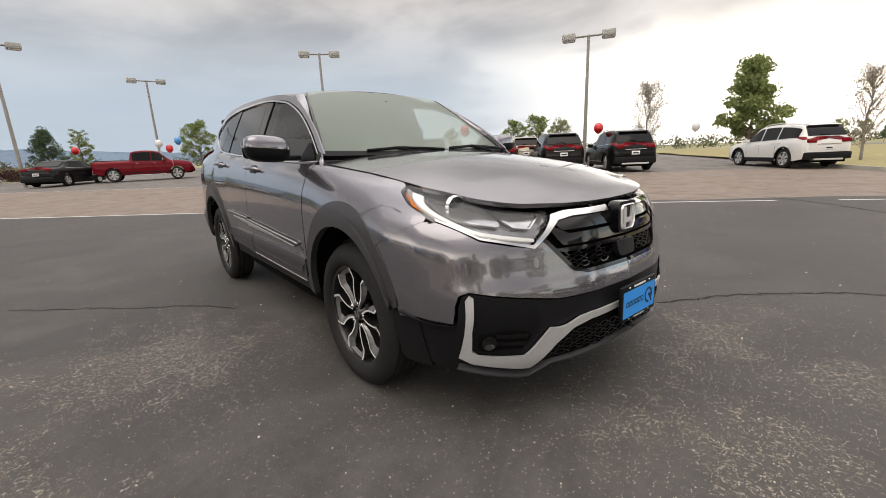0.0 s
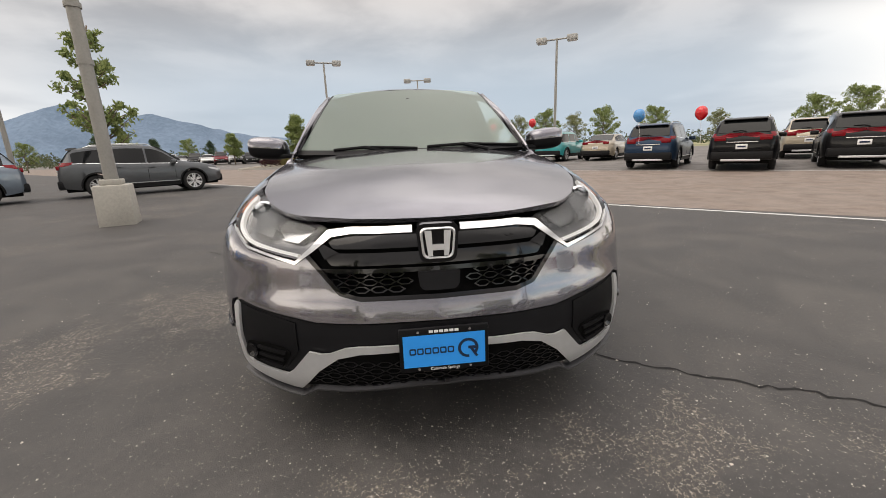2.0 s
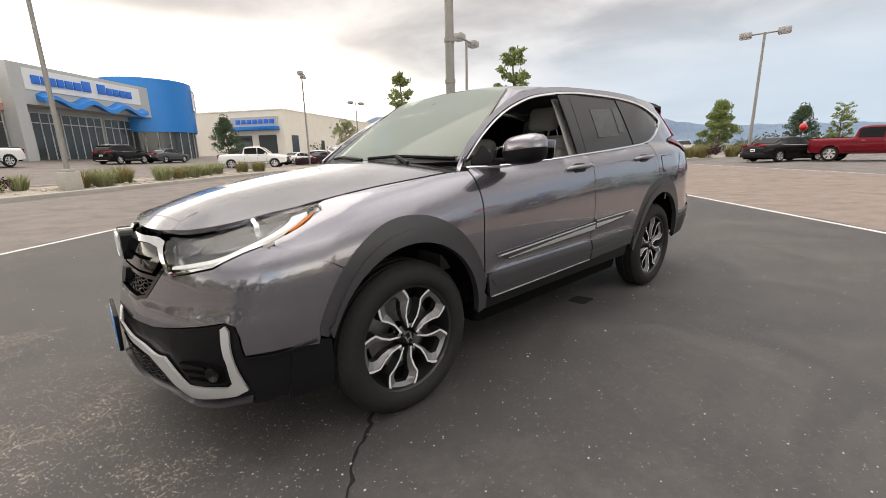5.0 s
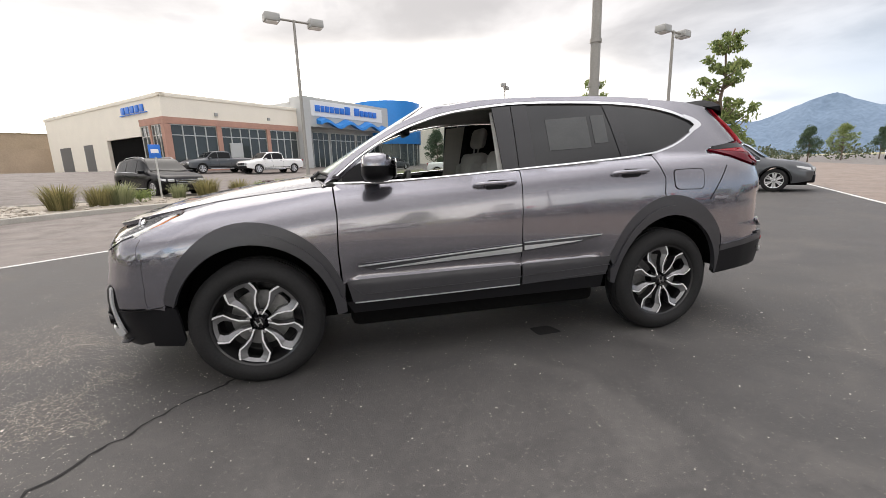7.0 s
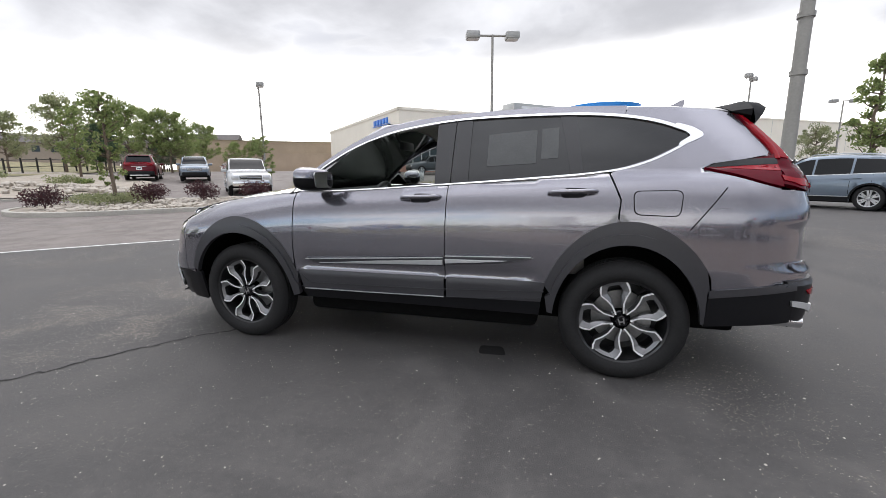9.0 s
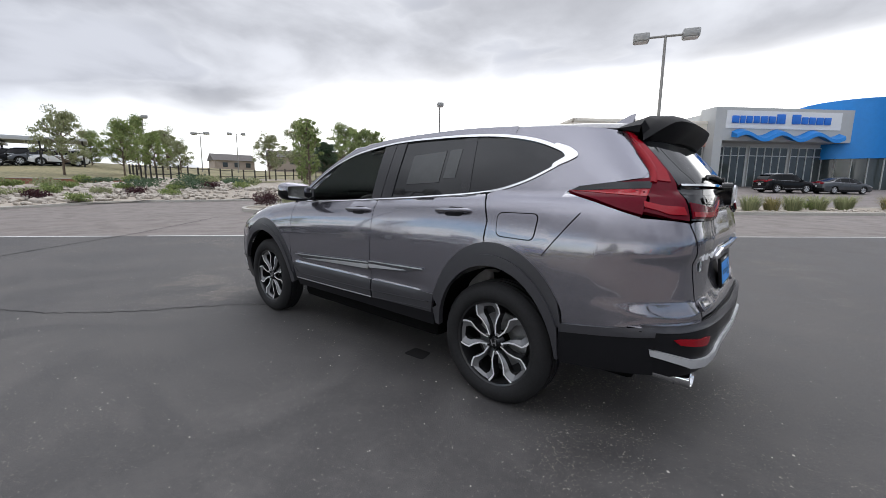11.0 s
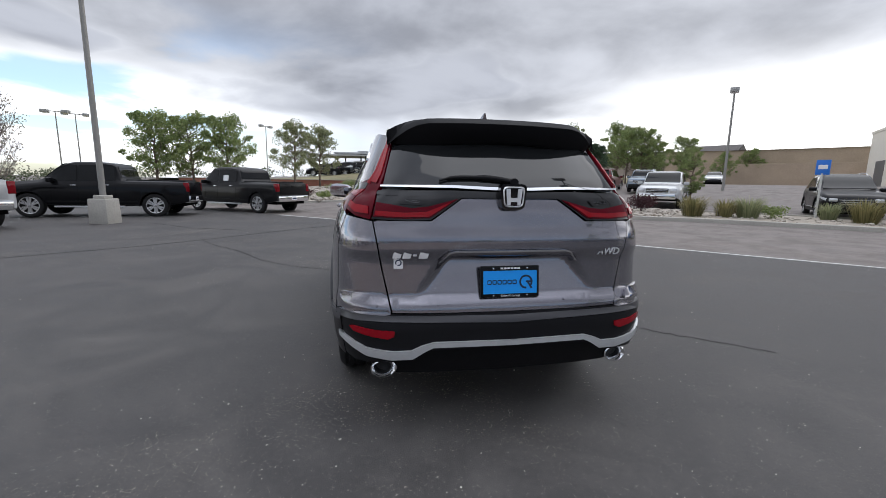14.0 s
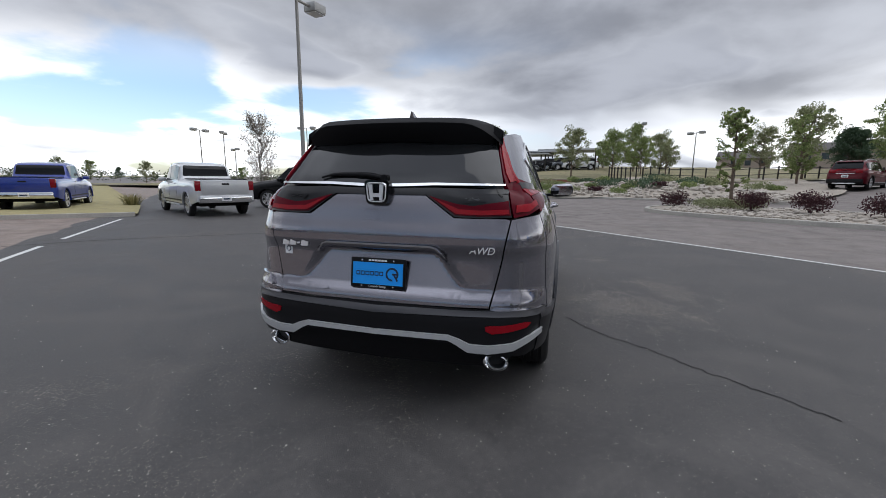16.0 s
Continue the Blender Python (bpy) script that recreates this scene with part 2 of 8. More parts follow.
def add_prism(bm, outline, y0, y1, plane="xz", mat=0):
    """Extrudes an outline from y0 to y1 across its plane ('xz', 'yz' or 'xy')."""
    put = {"xz": lambda a, b, c: (a, c, b), "yz": lambda a, b, c: (c, a, b), "xy": lambda a, b, c: (a, b, c)}[plane]
    lo = [bm.verts.new(put(a, b, y0)) for a, b in outline]
    hi = [bm.verts.new(put(a, b, y1)) for a, b in outline]
    n = len(outline)
    faces = [bm.faces.new(lo), bm.faces.new(hi[::-1])] + [bm.faces.new((lo[i], hi[i], hi[(i + 1) % n], lo[(i + 1) % n])) for i in range(n)]
    for f in faces:
        f.material_index = mat
    bmesh.ops.recalc_face_normals(bm, faces=faces)
    return lo + hi


def add_tube(bm, path, radius, sides=8, closed_ends=True, mat=0):
    """A round bar along points; radius is a number or one for each point."""
    pts = [Vector(p) for p in path]
    rings = []
    ref = None
    for i, p in enumerate(pts):
        d = (pts[min(i + 1, len(pts) - 1)] - pts[max(i - 1, 0)]).normalized()
        if ref is None:
            ref = d.orthogonal().normalized()
        ref = (ref - d * ref.dot(d)).normalized()
        other = d.cross(ref)
        r = radius[i] if isinstance(radius, (list, tuple)) else radius
        rings.append([bm.verts.new(p + (ref * math.cos(2 * math.pi * k / sides) + other * math.sin(2 * math.pi * k / sides)) * r) for k in range(sides)])
    for a, b in zip(rings, rings[1:]):
        for k in range(sides):
            bm.faces.new((a[k], a[(k + 1) % sides], b[(k + 1) % sides], b[k])).material_index = mat
    if closed_ends:
        bm.faces.new(rings[0][::-1]).material_index = mat
        bm.faces.new(rings[-1]).material_index = mat


def add_lathe(bm, profile, sides=48, mat=0, centre=(0, 0, 0), axis="y"):
    """Turns a profile of (radius, along) pairs round an axis."""
    put = {"y": lambda r, c, s, w: (r * c, w, r * s), "z": lambda r, c, s, w: (r * c, r * s, w), "x": lambda r, c, s, w: (w, r * c, r * s)}[axis]
    rings = []
    for r, w in profile:
        rings.append([bm.verts.new(Vector(put(r, math.cos(2 * math.pi * k / sides), math.sin(2 * math.pi * k / sides), w)) + Vector(centre)) for k in range(sides)])
    faces = []
    for a, b in zip(rings, rings[1:]):
        for k in range(sides):
            f = bm.faces.new((a[k], a[(k + 1) % sides], b[(k + 1) % sides], b[k]))
            f.material_index = mat
            faces.append(f)
    return rings, faces


def arc(cx, cz, r, a0, a1, n=18, rz=None):
    rz = rz or r
    return [(cx + r * math.cos(radians(a0 + (a1 - a0) * k / n)), cz + rz * math.sin(radians(a0 + (a1 - a0) * k / n))) for k in range(n + 1)]


def rounded(pts, r, n=4):
    """An outline with its corners rounded off."""
    out = []
    for i, p in enumerate(pts):
        p, a, b = Vector(p), Vector(pts[i - 1]), Vector(pts[(i + 1) % len(pts)])
        ra = min(r, (a - p).length * 0.45)
        rb = min(r, (b - p).length * 0.45)
        s, e = p + (a - p).normalized() * ra, p + (b - p).normalized() * rb
        for k in range(n + 1):
            t = k / n
            q = s * (1 - t) ** 2 + p * 2 * t * (1 - t) + e * t * t
            out.append((q.x, q.y))
    return out


def spline(pts, n=6):
    """A smooth open line through points."""
    p = [Vector(q) for q in pts]
    out = []
    for i in range(len(p) - 1):
        a, b, c, d = p[max(i - 1, 0)], p[i], p[i + 1], p[min(i + 2, len(p) - 1)]
        for k in range(n):
            t = k / n
            q = 0.5 * ((2 * b) + (c - a) * t + (2 * a - 5 * b + 4 * c - d) * t * t + (3 * b - a - 3 * c + d) * t ** 3)
            out.append(tuple(q))
    out.append(tuple(p[-1]))
    return out


def stroke(path, w0, w1=None):
    """The outline of a band along an open line."""
    w1 = w0 if w1 is None else w1
    left, right = [], []
    for i, p in enumerate(path):
        d = Vector(path[min(i + 1, len(path) - 1)]) - Vector(path[max(i - 1, 0)])
        nrm = Vector((-d.y, d.x)).normalized()
        w = w0 + (w1 - w0) * i / (len(path) - 1)
        left.append(tuple(Vector(p) + nrm * w / 2))
        right.append(tuple(Vector(p) - nrm * w / 2))
    return left + right[::-1]


def filled(outline, cell):
    """Triangles that fill an outline: points along its edge, and a grid inside."""
    ring = []
    n = len(outline)
    for i in range(n):
        p, q = Vector(outline[i]), Vector(outline[(i + 1) % n])
        if (q - p).length < 1e-5:
            continue
        m = max(1, int(math.ceil((q - p).length / cell)))
        ring += [p + (q - p) * k / m for k in range(m)]
    xy = np.array([(p.x, p.y) for p in ring])
    lo, hi = xy.min(0), xy.max(0)
    gx, gy = np.meshgrid(np.arange(lo[0] + cell / 2, hi[0], cell), np.arange(lo[1] + cell / 2, hi[1], cell))
    g = np.stack([gx.ravel(), gy.ravel()], 1)
    inside = np.zeros(len(g), bool)
    near = np.full(len(g), 9.0)
    for k in range(len(xy)):
        p, q = xy[k], xy[(k + 1) % len(xy)]
        cross = (p[1] > g[:, 1]) != (q[1] > g[:, 1])
        with np.errstate(divide="ignore", invalid="ignore"):
            at = p[0] + (g[:, 1] - p[1]) * (q[0] - p[0]) / (q[1] - p[1] if q[1] != p[1] else 1e-12)
        inside ^= cross & (g[:, 0] < at)
        d = q - p
        u = np.clip(((g - p) @ d) / max(d @ d, 1e-12), 0, 1)
        near = np.minimum(near, np.linalg.norm(g - p - u[:, None] * d, axis=1))
    pts = ring + [Vector(q) for q in g[inside & (near > cell * .3)]]
    m = len(ring)
    out = delaunay_2d_cdt(pts, [(k, (k + 1) % m) for k in range(m)], [], 1, 1e-6)
    return out[0], out[2]


def sheet(name, outline, surf, parent, material, off=0.0, thick=0.012, cell=0.05, label="", bulge=0.0):
    """A panel cut by an outline out of a surface (a function of two arrays, and its outward direction), with turned-in edges."""
    f, outward = surf
    bm = bmesh.new()
    verts, faces = filled(outline, cell)
    vs = [bm.verts.new((q[0], q[1], 0)) for q in verts]
    for t in faces:
        bm.faces.new([vs[i] for i in t])
    bm.verts.index_update()
    a = np.array([v.co.x for v in bm.verts])
    b = np.array([v.co.y for v in bm.verts])
    h = 2e-3
    p = f(a, b)
    n = np.cross(f(a + h, b) - f(a - h, b), f(a, b + h) - f(a, b - h))
    n /= np.maximum(np.linalg.norm(n, axis=1), 1e-9)[:, None]
    sign = np.where(n @ np.array(outward, float) < 0, -1.0, 1.0)
    n *= sign[:, None]
    p = p + n * off
    for v in bm.verts:
        v.co = p[v.index]
    bm.normal_update()
    if sum(fc.normal.dot(Vector(n[fc.verts[0].index])) * fc.calc_area() for fc in bm.faces) < 0:
        bmesh.ops.reverse_faces(bm, faces=bm.faces[:])
    normals = [Vector(q) for q in n]
    edge = [e for e in bm.edges if e.is_boundary]
    rim = {}
    for e in edge:
        q = [rim.get(v) for v in e.verts]
        for i, v in enumerate(e.verts):
            if q[i] is None:
                rim[v] = q[i] = (v.co.copy(), v.co - normals[v.index] * thick, v.index)
    made = {}
    extra = []
    if thick:
        for e in edge:
            loop = e.link_loops[0]
            v0, v1 = loop.vert, loop.link_loop_next.vert
            side = (v1.co - v0.co).cross(normals[v0.index]).normalized()
            quad = []
            for key, co in (((v0, 0), rim[v0][0]), ((v0, 1), rim[v0][1]), ((v1, 1), rim[v1][1]), ((v1, 0), rim[v1][0])):
                if key not in made:
                    made[key] = bm.verts.new(co)
                    extra.append((made[key], side))
                quad.append(made[key])
            bm.faces.new(quad)
    for v, side in extra:
        normals.append(side)
    me = finish(bm, name, material)
    me.normals_split_custom_set_from_vertices([tuple(q) for q in normals])
    ob = new(name, me)
    ob.parent = parent
    return tagged(ob, label)


def mirrored(outline):
    return [(-a, b) for a, b in outline][::-1]


def text_part(name, words, size, parent, material, at, turn, extrude=0.001, label="", shear=0.0):
    """Words as a mesh, from the built-in font, centred."""
    cu = bpy.data.curves.new(name, "FONT")
    cu.body, cu.size, cu.extrude, cu.align_x, cu.align_y, cu.shear = words, size, extrude, "CENTER", "CENTER", shear
    cu.resolution_u = 3
    tmp = new(name, cu)
    me = bpy.data.meshes.new_from_object(tmp.evaluated_get(bpy.context.evaluated_depsgraph_get()))
    bpy.data.objects.remove(tmp)
    me.materials.append(material)
    ob = new(name, me)
    ob.parent = parent
    ob.matrix_basis = Matrix.Translation(at) @ turn.to_4x4()
    return tagged(ob, label)


def facing(direction, roll_up=(0, 0, 1)):
    """Turns the xy plane so that it faces a direction, with y up."""
    z = Vector(direction).normalized()
    x = Vector(roll_up).cross(z).normalized()
    return Matrix((x, z.cross(x), z)).transposed()


# ---- ground ----
R2 = math.sqrt(0.5)


def lane(s, u):
    """World x, y from metres across (towards the north-west) and along the lanes."""
    return (u - s) * R2, (u + s) * R2


def level(x, y):
    """Height of the tarmac: it falls a little to the east and rises to both sides."""
    s, u = (y - x) * R2, (x + y) * R2
    z = GZ + 0.013 * np.clip(s - 6, 0, 30) + 0.019 * np.clip(-s - 7, 0, 13) + 0.058 * np.clip(-s - 20, 0, 24)
    z = z - 0.009 * np.clip(u - 5, 0, 14) + 0.0012 * np.clip(-u - 12, 0, 60)
    # the rock bank in the east rises from its kerb
    kx = np.interp(y, [-13, -11.8, -5.4, -2, 1.5, 5.5, 11.8, 20], [17.2, 18, 22.4, 23.8, 22.3, 20.8, 19.4, 18.6])
    z = z + 0.085 * np.clip((x - kx - .1) * .9, 0, 6.5) * np.clip((y + 13) / 4, 0, 1) * np.clip((20 - y) / 8, 0, 1)
    return z


def high(x, y):
    return float(level(x, y))


def steps(*runs):
    out = []
    for a, b, n in runs:
        out += list(np.linspace(a, b, n, endpoint=False))
    return out


ss = steps((-4000, -400, 8), (-400, -60, 10), (-60, -12, 32), (-12, 12, 24), (12, 40, 20), (40, 400, 10), (400, 4001, 8)) + [4000]
us = steps((-4000, -400, 8), (-400, -60, 10), (-60, 60, 60), (60, 400, 10), (400, 4001, 8)) + [4000]
bm = bmesh.new()
grid = []
for s in ss:
    grid.append([bm.verts.new((*lane(s, u), high(*lane(s, u)))) for u in us])
for a, b in zip(grid, grid[1:]):
    for k in range(len(us) - 1):
        bm.faces.new((a[k], a[k + 1], b[k + 1], b[k]))
bmesh.ops.recalc_face_normals(bm, faces=bm.faces[:])

tarmac = bpy.data.materials.new("tarmac")
tarmac.use_nodes = True
gt = tarmac.node_tree
gb = gt.nodes["Principled BSDF"]
gat = gt.nodes.new("ShaderNodeTexCoord").outputs["Object"]


def gnoise(scale, detail, rough=0.55, dist=0.0, kind="ShaderNodeTexNoise", out="Fac"):
    n = gt.nodes.new(kind)
    n.inputs["Scale"].default_value = scale
    if kind == "ShaderNodeTexNoise":
        n.inputs["Detail"].default_value, n.inputs["Roughness"].default_value, n.inputs["Distortion"].default_value = detail, rough, dist
    gt.links.new(gat, n.inputs["Vector"])
    return n.outputs[out]


def gramp(v, lo, hi, a=0.0, b=1.0):
    n = gt.nodes.new("ShaderNodeMapRange")
    n.interpolation_type = "SMOOTHSTEP"
    gt.links.new(v, n.inputs[0])
    for i, q in enumerate((lo, hi, a, b)):
        n.inputs[i + 1].default_value = q
    return n.outputs[0]


def gmath(op, a, b):
    n = gt.nodes.new("ShaderNodeMath")
    n.operation = op
    for i, v in enumerate((a, b)):
        if isinstance(v, (int, float)):
            n.inputs[i].default_value = v
        else:
            gt.links.new(v, n.inputs[i])
    return n.outputs[0]


def gmix(f, a, b):
    n = gt.nodes.new("ShaderNodeMix")
    n.data_type = "RGBA"
    gt.links.new(f, n.inputs[0])
    for i, v in ((6, a), (7, b)):
        if isinstance(v, tuple):
            n.inputs[i].default_value = (*v, 1)
        else:
            gt.links.new(v, n.inputs[i])
    return n.outputs[2]


gsep = gt.nodes.new("ShaderNodeSeparateXYZ")
gt.links.new(gat, gsep.inputs[0])
across = gmath("MULTIPLY", gmath("SUBTRACT", gsep.outputs[1], gsep.outputs[0]), R2)
wob = gmath("ADD", across, gramp(gnoise(0.4, 3), 0.3, 0.7, -0.12, 0.12))
patch = gramp(gnoise(0.45, 6, 0.62, 0.5), 0.50, 0.68, 0.0, 0.65)           # worn, stony patches of the seal coat
smear = gramp(gmath("ADD", gmath("MULTIPLY", gnoise(1.1, 5, 0.65, 1.0), 0.7), gmath("MULTIPLY", gnoise(22, 4, 0.7), 0.3)), 0.42, 0.66)
specks = gramp(gnoise(230, 2, 0.6), 0.60, 0.70)
chips = gramp(gnoise(75, 2, 0.5), 0.69, 0.73)
sealed = gmix(smear, (0.060, 0.057, 0.056), (0.106, 0.100, 0.096))
worn = gmix(specks, (0.114, 0.104, 0.092), (0.442, 0.376, 0.309))
for wx, wy, wr in ((0.3, -1.75, .8), (1.1, -2.3, .6), (2.4, .9, .45), (2.8, -.1, .5), (2.9, -1.6, .3), (3.2, .9, .5)):
    dx, dy = gmath("SUBTRACT", gsep.outputs[0], wx), gmath("SUBTRACT", gsep.outputs[1], wy)
    dist = gmath("POWER", gmath("ADD", gmath("MULTIPLY", dx, dx), gmath("MULTIPLY", dy, dy)), 0.5)
    ragged = gmath("ADD", dist, gramp(gnoise(3.2, 5, 0.65), 0.25, 0.75, -wr * .7, wr * .7))
    patch = gmath("MAXIMUM", patch, gramp(ragged, wr, wr * .35, 0.0, 0.8))
grit = gmath("ADD", gmath("MULTIPLY", gnoise(75, 3, 0.65), 0.6), gmath("MULTIPLY", gnoise(210, 2, 0.6), 0.4))
stony = gramp(gmath("ADD", grit, gmath("MULTIPLY", patch, 0.105)), 0.605, 0.665)      # grit shows where the coat has worn off
sealed = gmix(gmath("MULTIPLY", patch, 0.12), sealed, worn)
sealed = gmix(stony, sealed, gmix(gramp(gnoise(38, 2, 0.5), 0.4, 0.6), (0.15, 0.128, 0.108), (0.33, 0.285, 0.24)))
sealed = gmix(gmath("MULTIPLY", chips, gramp(patch, 0, 1, 0.12, 0.6)), sealed, (0.600, 0.600, 0.600))
brown = gmix(gramp(gnoise(2.2, 6, 0.65), 0.35, 0.65), (0.195, 0.155, 0.132), (0.255, 0.203, 0.172))
brown = gmix(gmath("MULTIPLY", specks, 0.2), brown, (0.36, 0.31, 0.27))
grey = gmix(gramp(gnoise(1.4, 6, 0.6), 0.35, 0.65), (0.135, 0.124, 0.118), (0.19, 0.174, 0.164))
earth = gmix(gramp(gnoise(0.12, 6, 0.6), 0.4, 0.6), (0.170, 0.196, 0.076), (0.340, 0.289, 0.170))
col = gmix(gramp(wob, 5.55, 5.62), sealed, brown)
col = gmix(gramp(wob, 14.2, 14.3), col, grey)
col = gmix(gramp(wob, -6.35, -6.42), col, gmix(gramp(gnoise(1.7, 6, 0.6), 0.3, 0.7), (0.150, 0.130, 0.120), (0.200, 0.174, 0.159)))
far = gramp(across, 60, 62)
col = gmix(far, col, earth)
gt.links.new(col, gb.inputs["Base Color"])
gt.links.new(gramp(smear, 0, 1, 0.62, 0.85), gb.inputs["Roughness"])
gb.inputs["Specular IOR Level"].default_value = 0.35
bump = gt.nodes.new("ShaderNodeBump")
bump.inputs["Strength"].default_value, bump.inputs["Distance"].default_value = 0.55, 0.006
gt.links.new(gmath("ADD", gnoise(160, 4, 0.7), gmath("MULTIPLY", stony, 0.8)), bump.inputs["Height"])
gt.links.new(bump.outputs[0], gb.inputs["Normal"])
ground = single("ground", bm, tarmac, "dark sealed tarmac car park with worn stony patches", "ground", soft=60, kind="structure")

LINE = surface("white_road_paint", (0.62, 0.62, 0.60), 0.7, vary=0.25, scale=7, bump=0.3, grain=90)


def painted_line(p, q, width, worn_ends=True):
    """A painted line that follows the tarmac, 4 mm above it."""
    p, q = Vector(p), Vector(q)
    d = (q - p).normalized()
    nrm = Vector((-d.y, d.x)) * width / 2
    n = max(2, int((q - p).length / 1.0))
    bm = bmesh.new()
    rows = []
    for k in range(n + 1):
        c = p + (q - p) * k / n
        rows.append([bm.verts.new((c.x + e * nrm.x * random.uniform(.85, 1.1), c.y + e * nrm.y * random.uniform(.85, 1.1), high(c.x, c.y) + .004)) for e in (-1, 1)])
    for a, b in zip(rows, rows[1:]):
        bm.faces.new((a[0], a[1], b[1], b[0]))
    bmesh.ops.recalc_face_normals(bm, faces=bm.faces[:])
    for f in bm.faces:
        if f.normal.z < 0:
            f.normal_flip()
    return single("painted_line", bm, LINE, "worn white painted line on the tarmac", "road marking", soft=60, kind="structure")


painted_line(lane(5.52, -21), lane(5.52, -2), .10)
painted_line(lane(5.52, -2), lane(5.12, 6.7), .10)
painted_line(lane(5.05, 7.8), lane(4.75, 13), .10)
painted_line(lane(-6.37, -26), lane(-6.37, 6.4), .10)
painted_line(lane(-6.37, 7.2), lane(-6.37, 12), .10)
painted_line(lane(14.2, -30), lane(14.2, 8), .09)


# ---- the grey crossover: its outer surfaces ----
def smooth(pts):
    """A smooth curve through (x, y) pairs in rising x, as a function of an array."""
    xs = np.array([p[0] for p in pts], float)
    ys = np.array([p[1] for p in pts], float)
    h = np.diff(xs)
    d = np.diff(ys) / h
    m = np.zeros(len(xs))
    m[0], m[-1] = d[0], d[-1]
    for i in range(1, len(xs) - 1):
        m[i] = 0 if d[i - 1] * d[i] <= 0 else (h[i - 1] + h[i]) / (h[i - 1] / d[i - 1] + h[i] / d[i])

    def value(x):
        x = np.clip(np.asarray(x, float), xs[0], xs[-1])
        i = np.clip(np.searchsorted(xs, x) - 1, 0, len(xs) - 2)
        u = (x - xs[i]) / h[i]
        return ((1 + 2 * u) * (1 - u) ** 2 * ys[i] + u * (1 - u) ** 2 * h[i] * m[i]
                + u * u * (3 - 2 * u) * ys[i + 1] + u * u * (u - 1) * h[i] * m[i + 1])
    return value


BELT_Z = smooth([(-2.4, 1.25), (-1.73, 1.25), (-1.24, 1.235), (-.76, 1.2), (-.275, 1.165), (.3, 1.13), (.85, 1.115), (1.2, 1.085), (1.5, 1.05), (1.8, .99), (1.95, .945), (2.1, .90), (2.4, .84)])
BELT_Y = smooth([(-2.4, .77), (-1.7, .785), (-1.24, .80), (-.3, .81), (.3, .805), (.85, .78), (1.2, .755), (1.5, .735), (1.8, .715), (2.0, .70), (2.4, .68)])
WIDE_Y = smooth([(-2.4, .915), (-1.33, .922), (-.8, .905), (0, .90), (.8, .905), (1.33, .922), (2.4, .915)])
NOSE_X = smooth([(.15, 2.17), (.26, 2.27), (.35, 2.305), (.5, 2.315), (.6, 2.30), (.68, 2.275), (.8, 2.25), (.88, 2.225), (.93, 2.17), (1.0, 2.09), (1.2, 1.95)])
TAIL_X = smooth([(.2, 2.22), (.33, 2.33), (.5, 2.37), (.62, 2.37), (.66, 2.345), (.70, 2.338), (.76, 2.308), (.92, 2.300), (.985, 2.322), (1.02, 2.322), (1.1, 2.305), (1.2, 2.285), (1.28, 2.255), (1.4, 2.16), (1.5, 2.07), (1.6, 1.98), (1.75, 1.85)])
FRONT_BOW = smooth([(0, 0), (.25, .02), (.45, .075), (.6, .13), (.7, .18), (.8, .26), (.87, .375), (.91, .54), (.925, .85)])
REAR_BOW = smooth([(0, 0), (.4, .01), (.6, .03), (.7, .055), (.78, .10), (.84, .17), (.88, .26), (.91, .4), (.925, .65)])
_ys = np.linspace(0, .925, 3000)
_fb, _rb = FRONT_BOW(_ys), REAR_BOW(_ys)


def section(x, z):
    """Half width of the body at x and z, before the ends are rounded."""
    zb, yb, yw = BELT_Z(x), BELT_Y(x), WIDE_Y(x)
    r = np.clip((z - .72) / (zb - .72), 0, 1)
    tuck = np.clip((.70 - z) / .10, 0, 1) * np.clip((z - .54) / .06, 0, 1) * np.clip((.86 - x) / .12, 0, 1) * np.clip((x + .92) / .25, 0, 1)
    low = yw - .05 * (np.clip(.72 - z, 0, 1) / .42) ** 2 - .020 * tuck * tuck * (3 - 2 * tuck)
    mid = yb + (yw - yb) * np.maximum(1 - r ** 3, 0) ** .6
    u = np.maximum(z - zb, 0)
    return np.where(z < .72, low, np.where(z <= zb, mid, yb - .36 * u - .15 * u * u))


def side_y(x, z):
    x, z = np.asarray(x, float), np.asarray(z, float)
    kf = np.interp(np.maximum(NOSE_X(z) - x, 0), _fb, _ys) / .925
    kr = np.interp(np.maximum(TAIL_X(z) + x, 0), _rb, _ys) / .925
    return section(x, z) * kf * kr


def front_x(y, z):
    y, z = np.abs(np.asarray(y, float)), np.asarray(z, float)
    x = NOSE_X(z) - .1
    for _ in range(12):
        x = .5 * x + .5 * (NOSE_X(z) - FRONT_BOW(np.minimum(y * .925 / section(x, z), .9249)))
    return x


def rear_x(y, z):
    y, z = np.abs(np.asarray(y, float)), np.asarray(z, float)
    x = .1 - TAIL_X(z)
    for _ in range(12):
        x = .5 * x + .5 * (REAR_BOW(np.minimum(y * .925 / section(x, z), .9249)) - TAIL_X(z))
    # the plate's recess: deep under the brow, running out on the shelf below
    inside = np.clip((np.interp(z, [.73, .95], [.52, .365]) - y) / .075, 0, 1) * np.clip((.962 - z) / .030, 0, 1)
    return x + .048 * inside * inside * (3 - 2 * inside) * np.clip((z - .745) / .20, 0, 1)


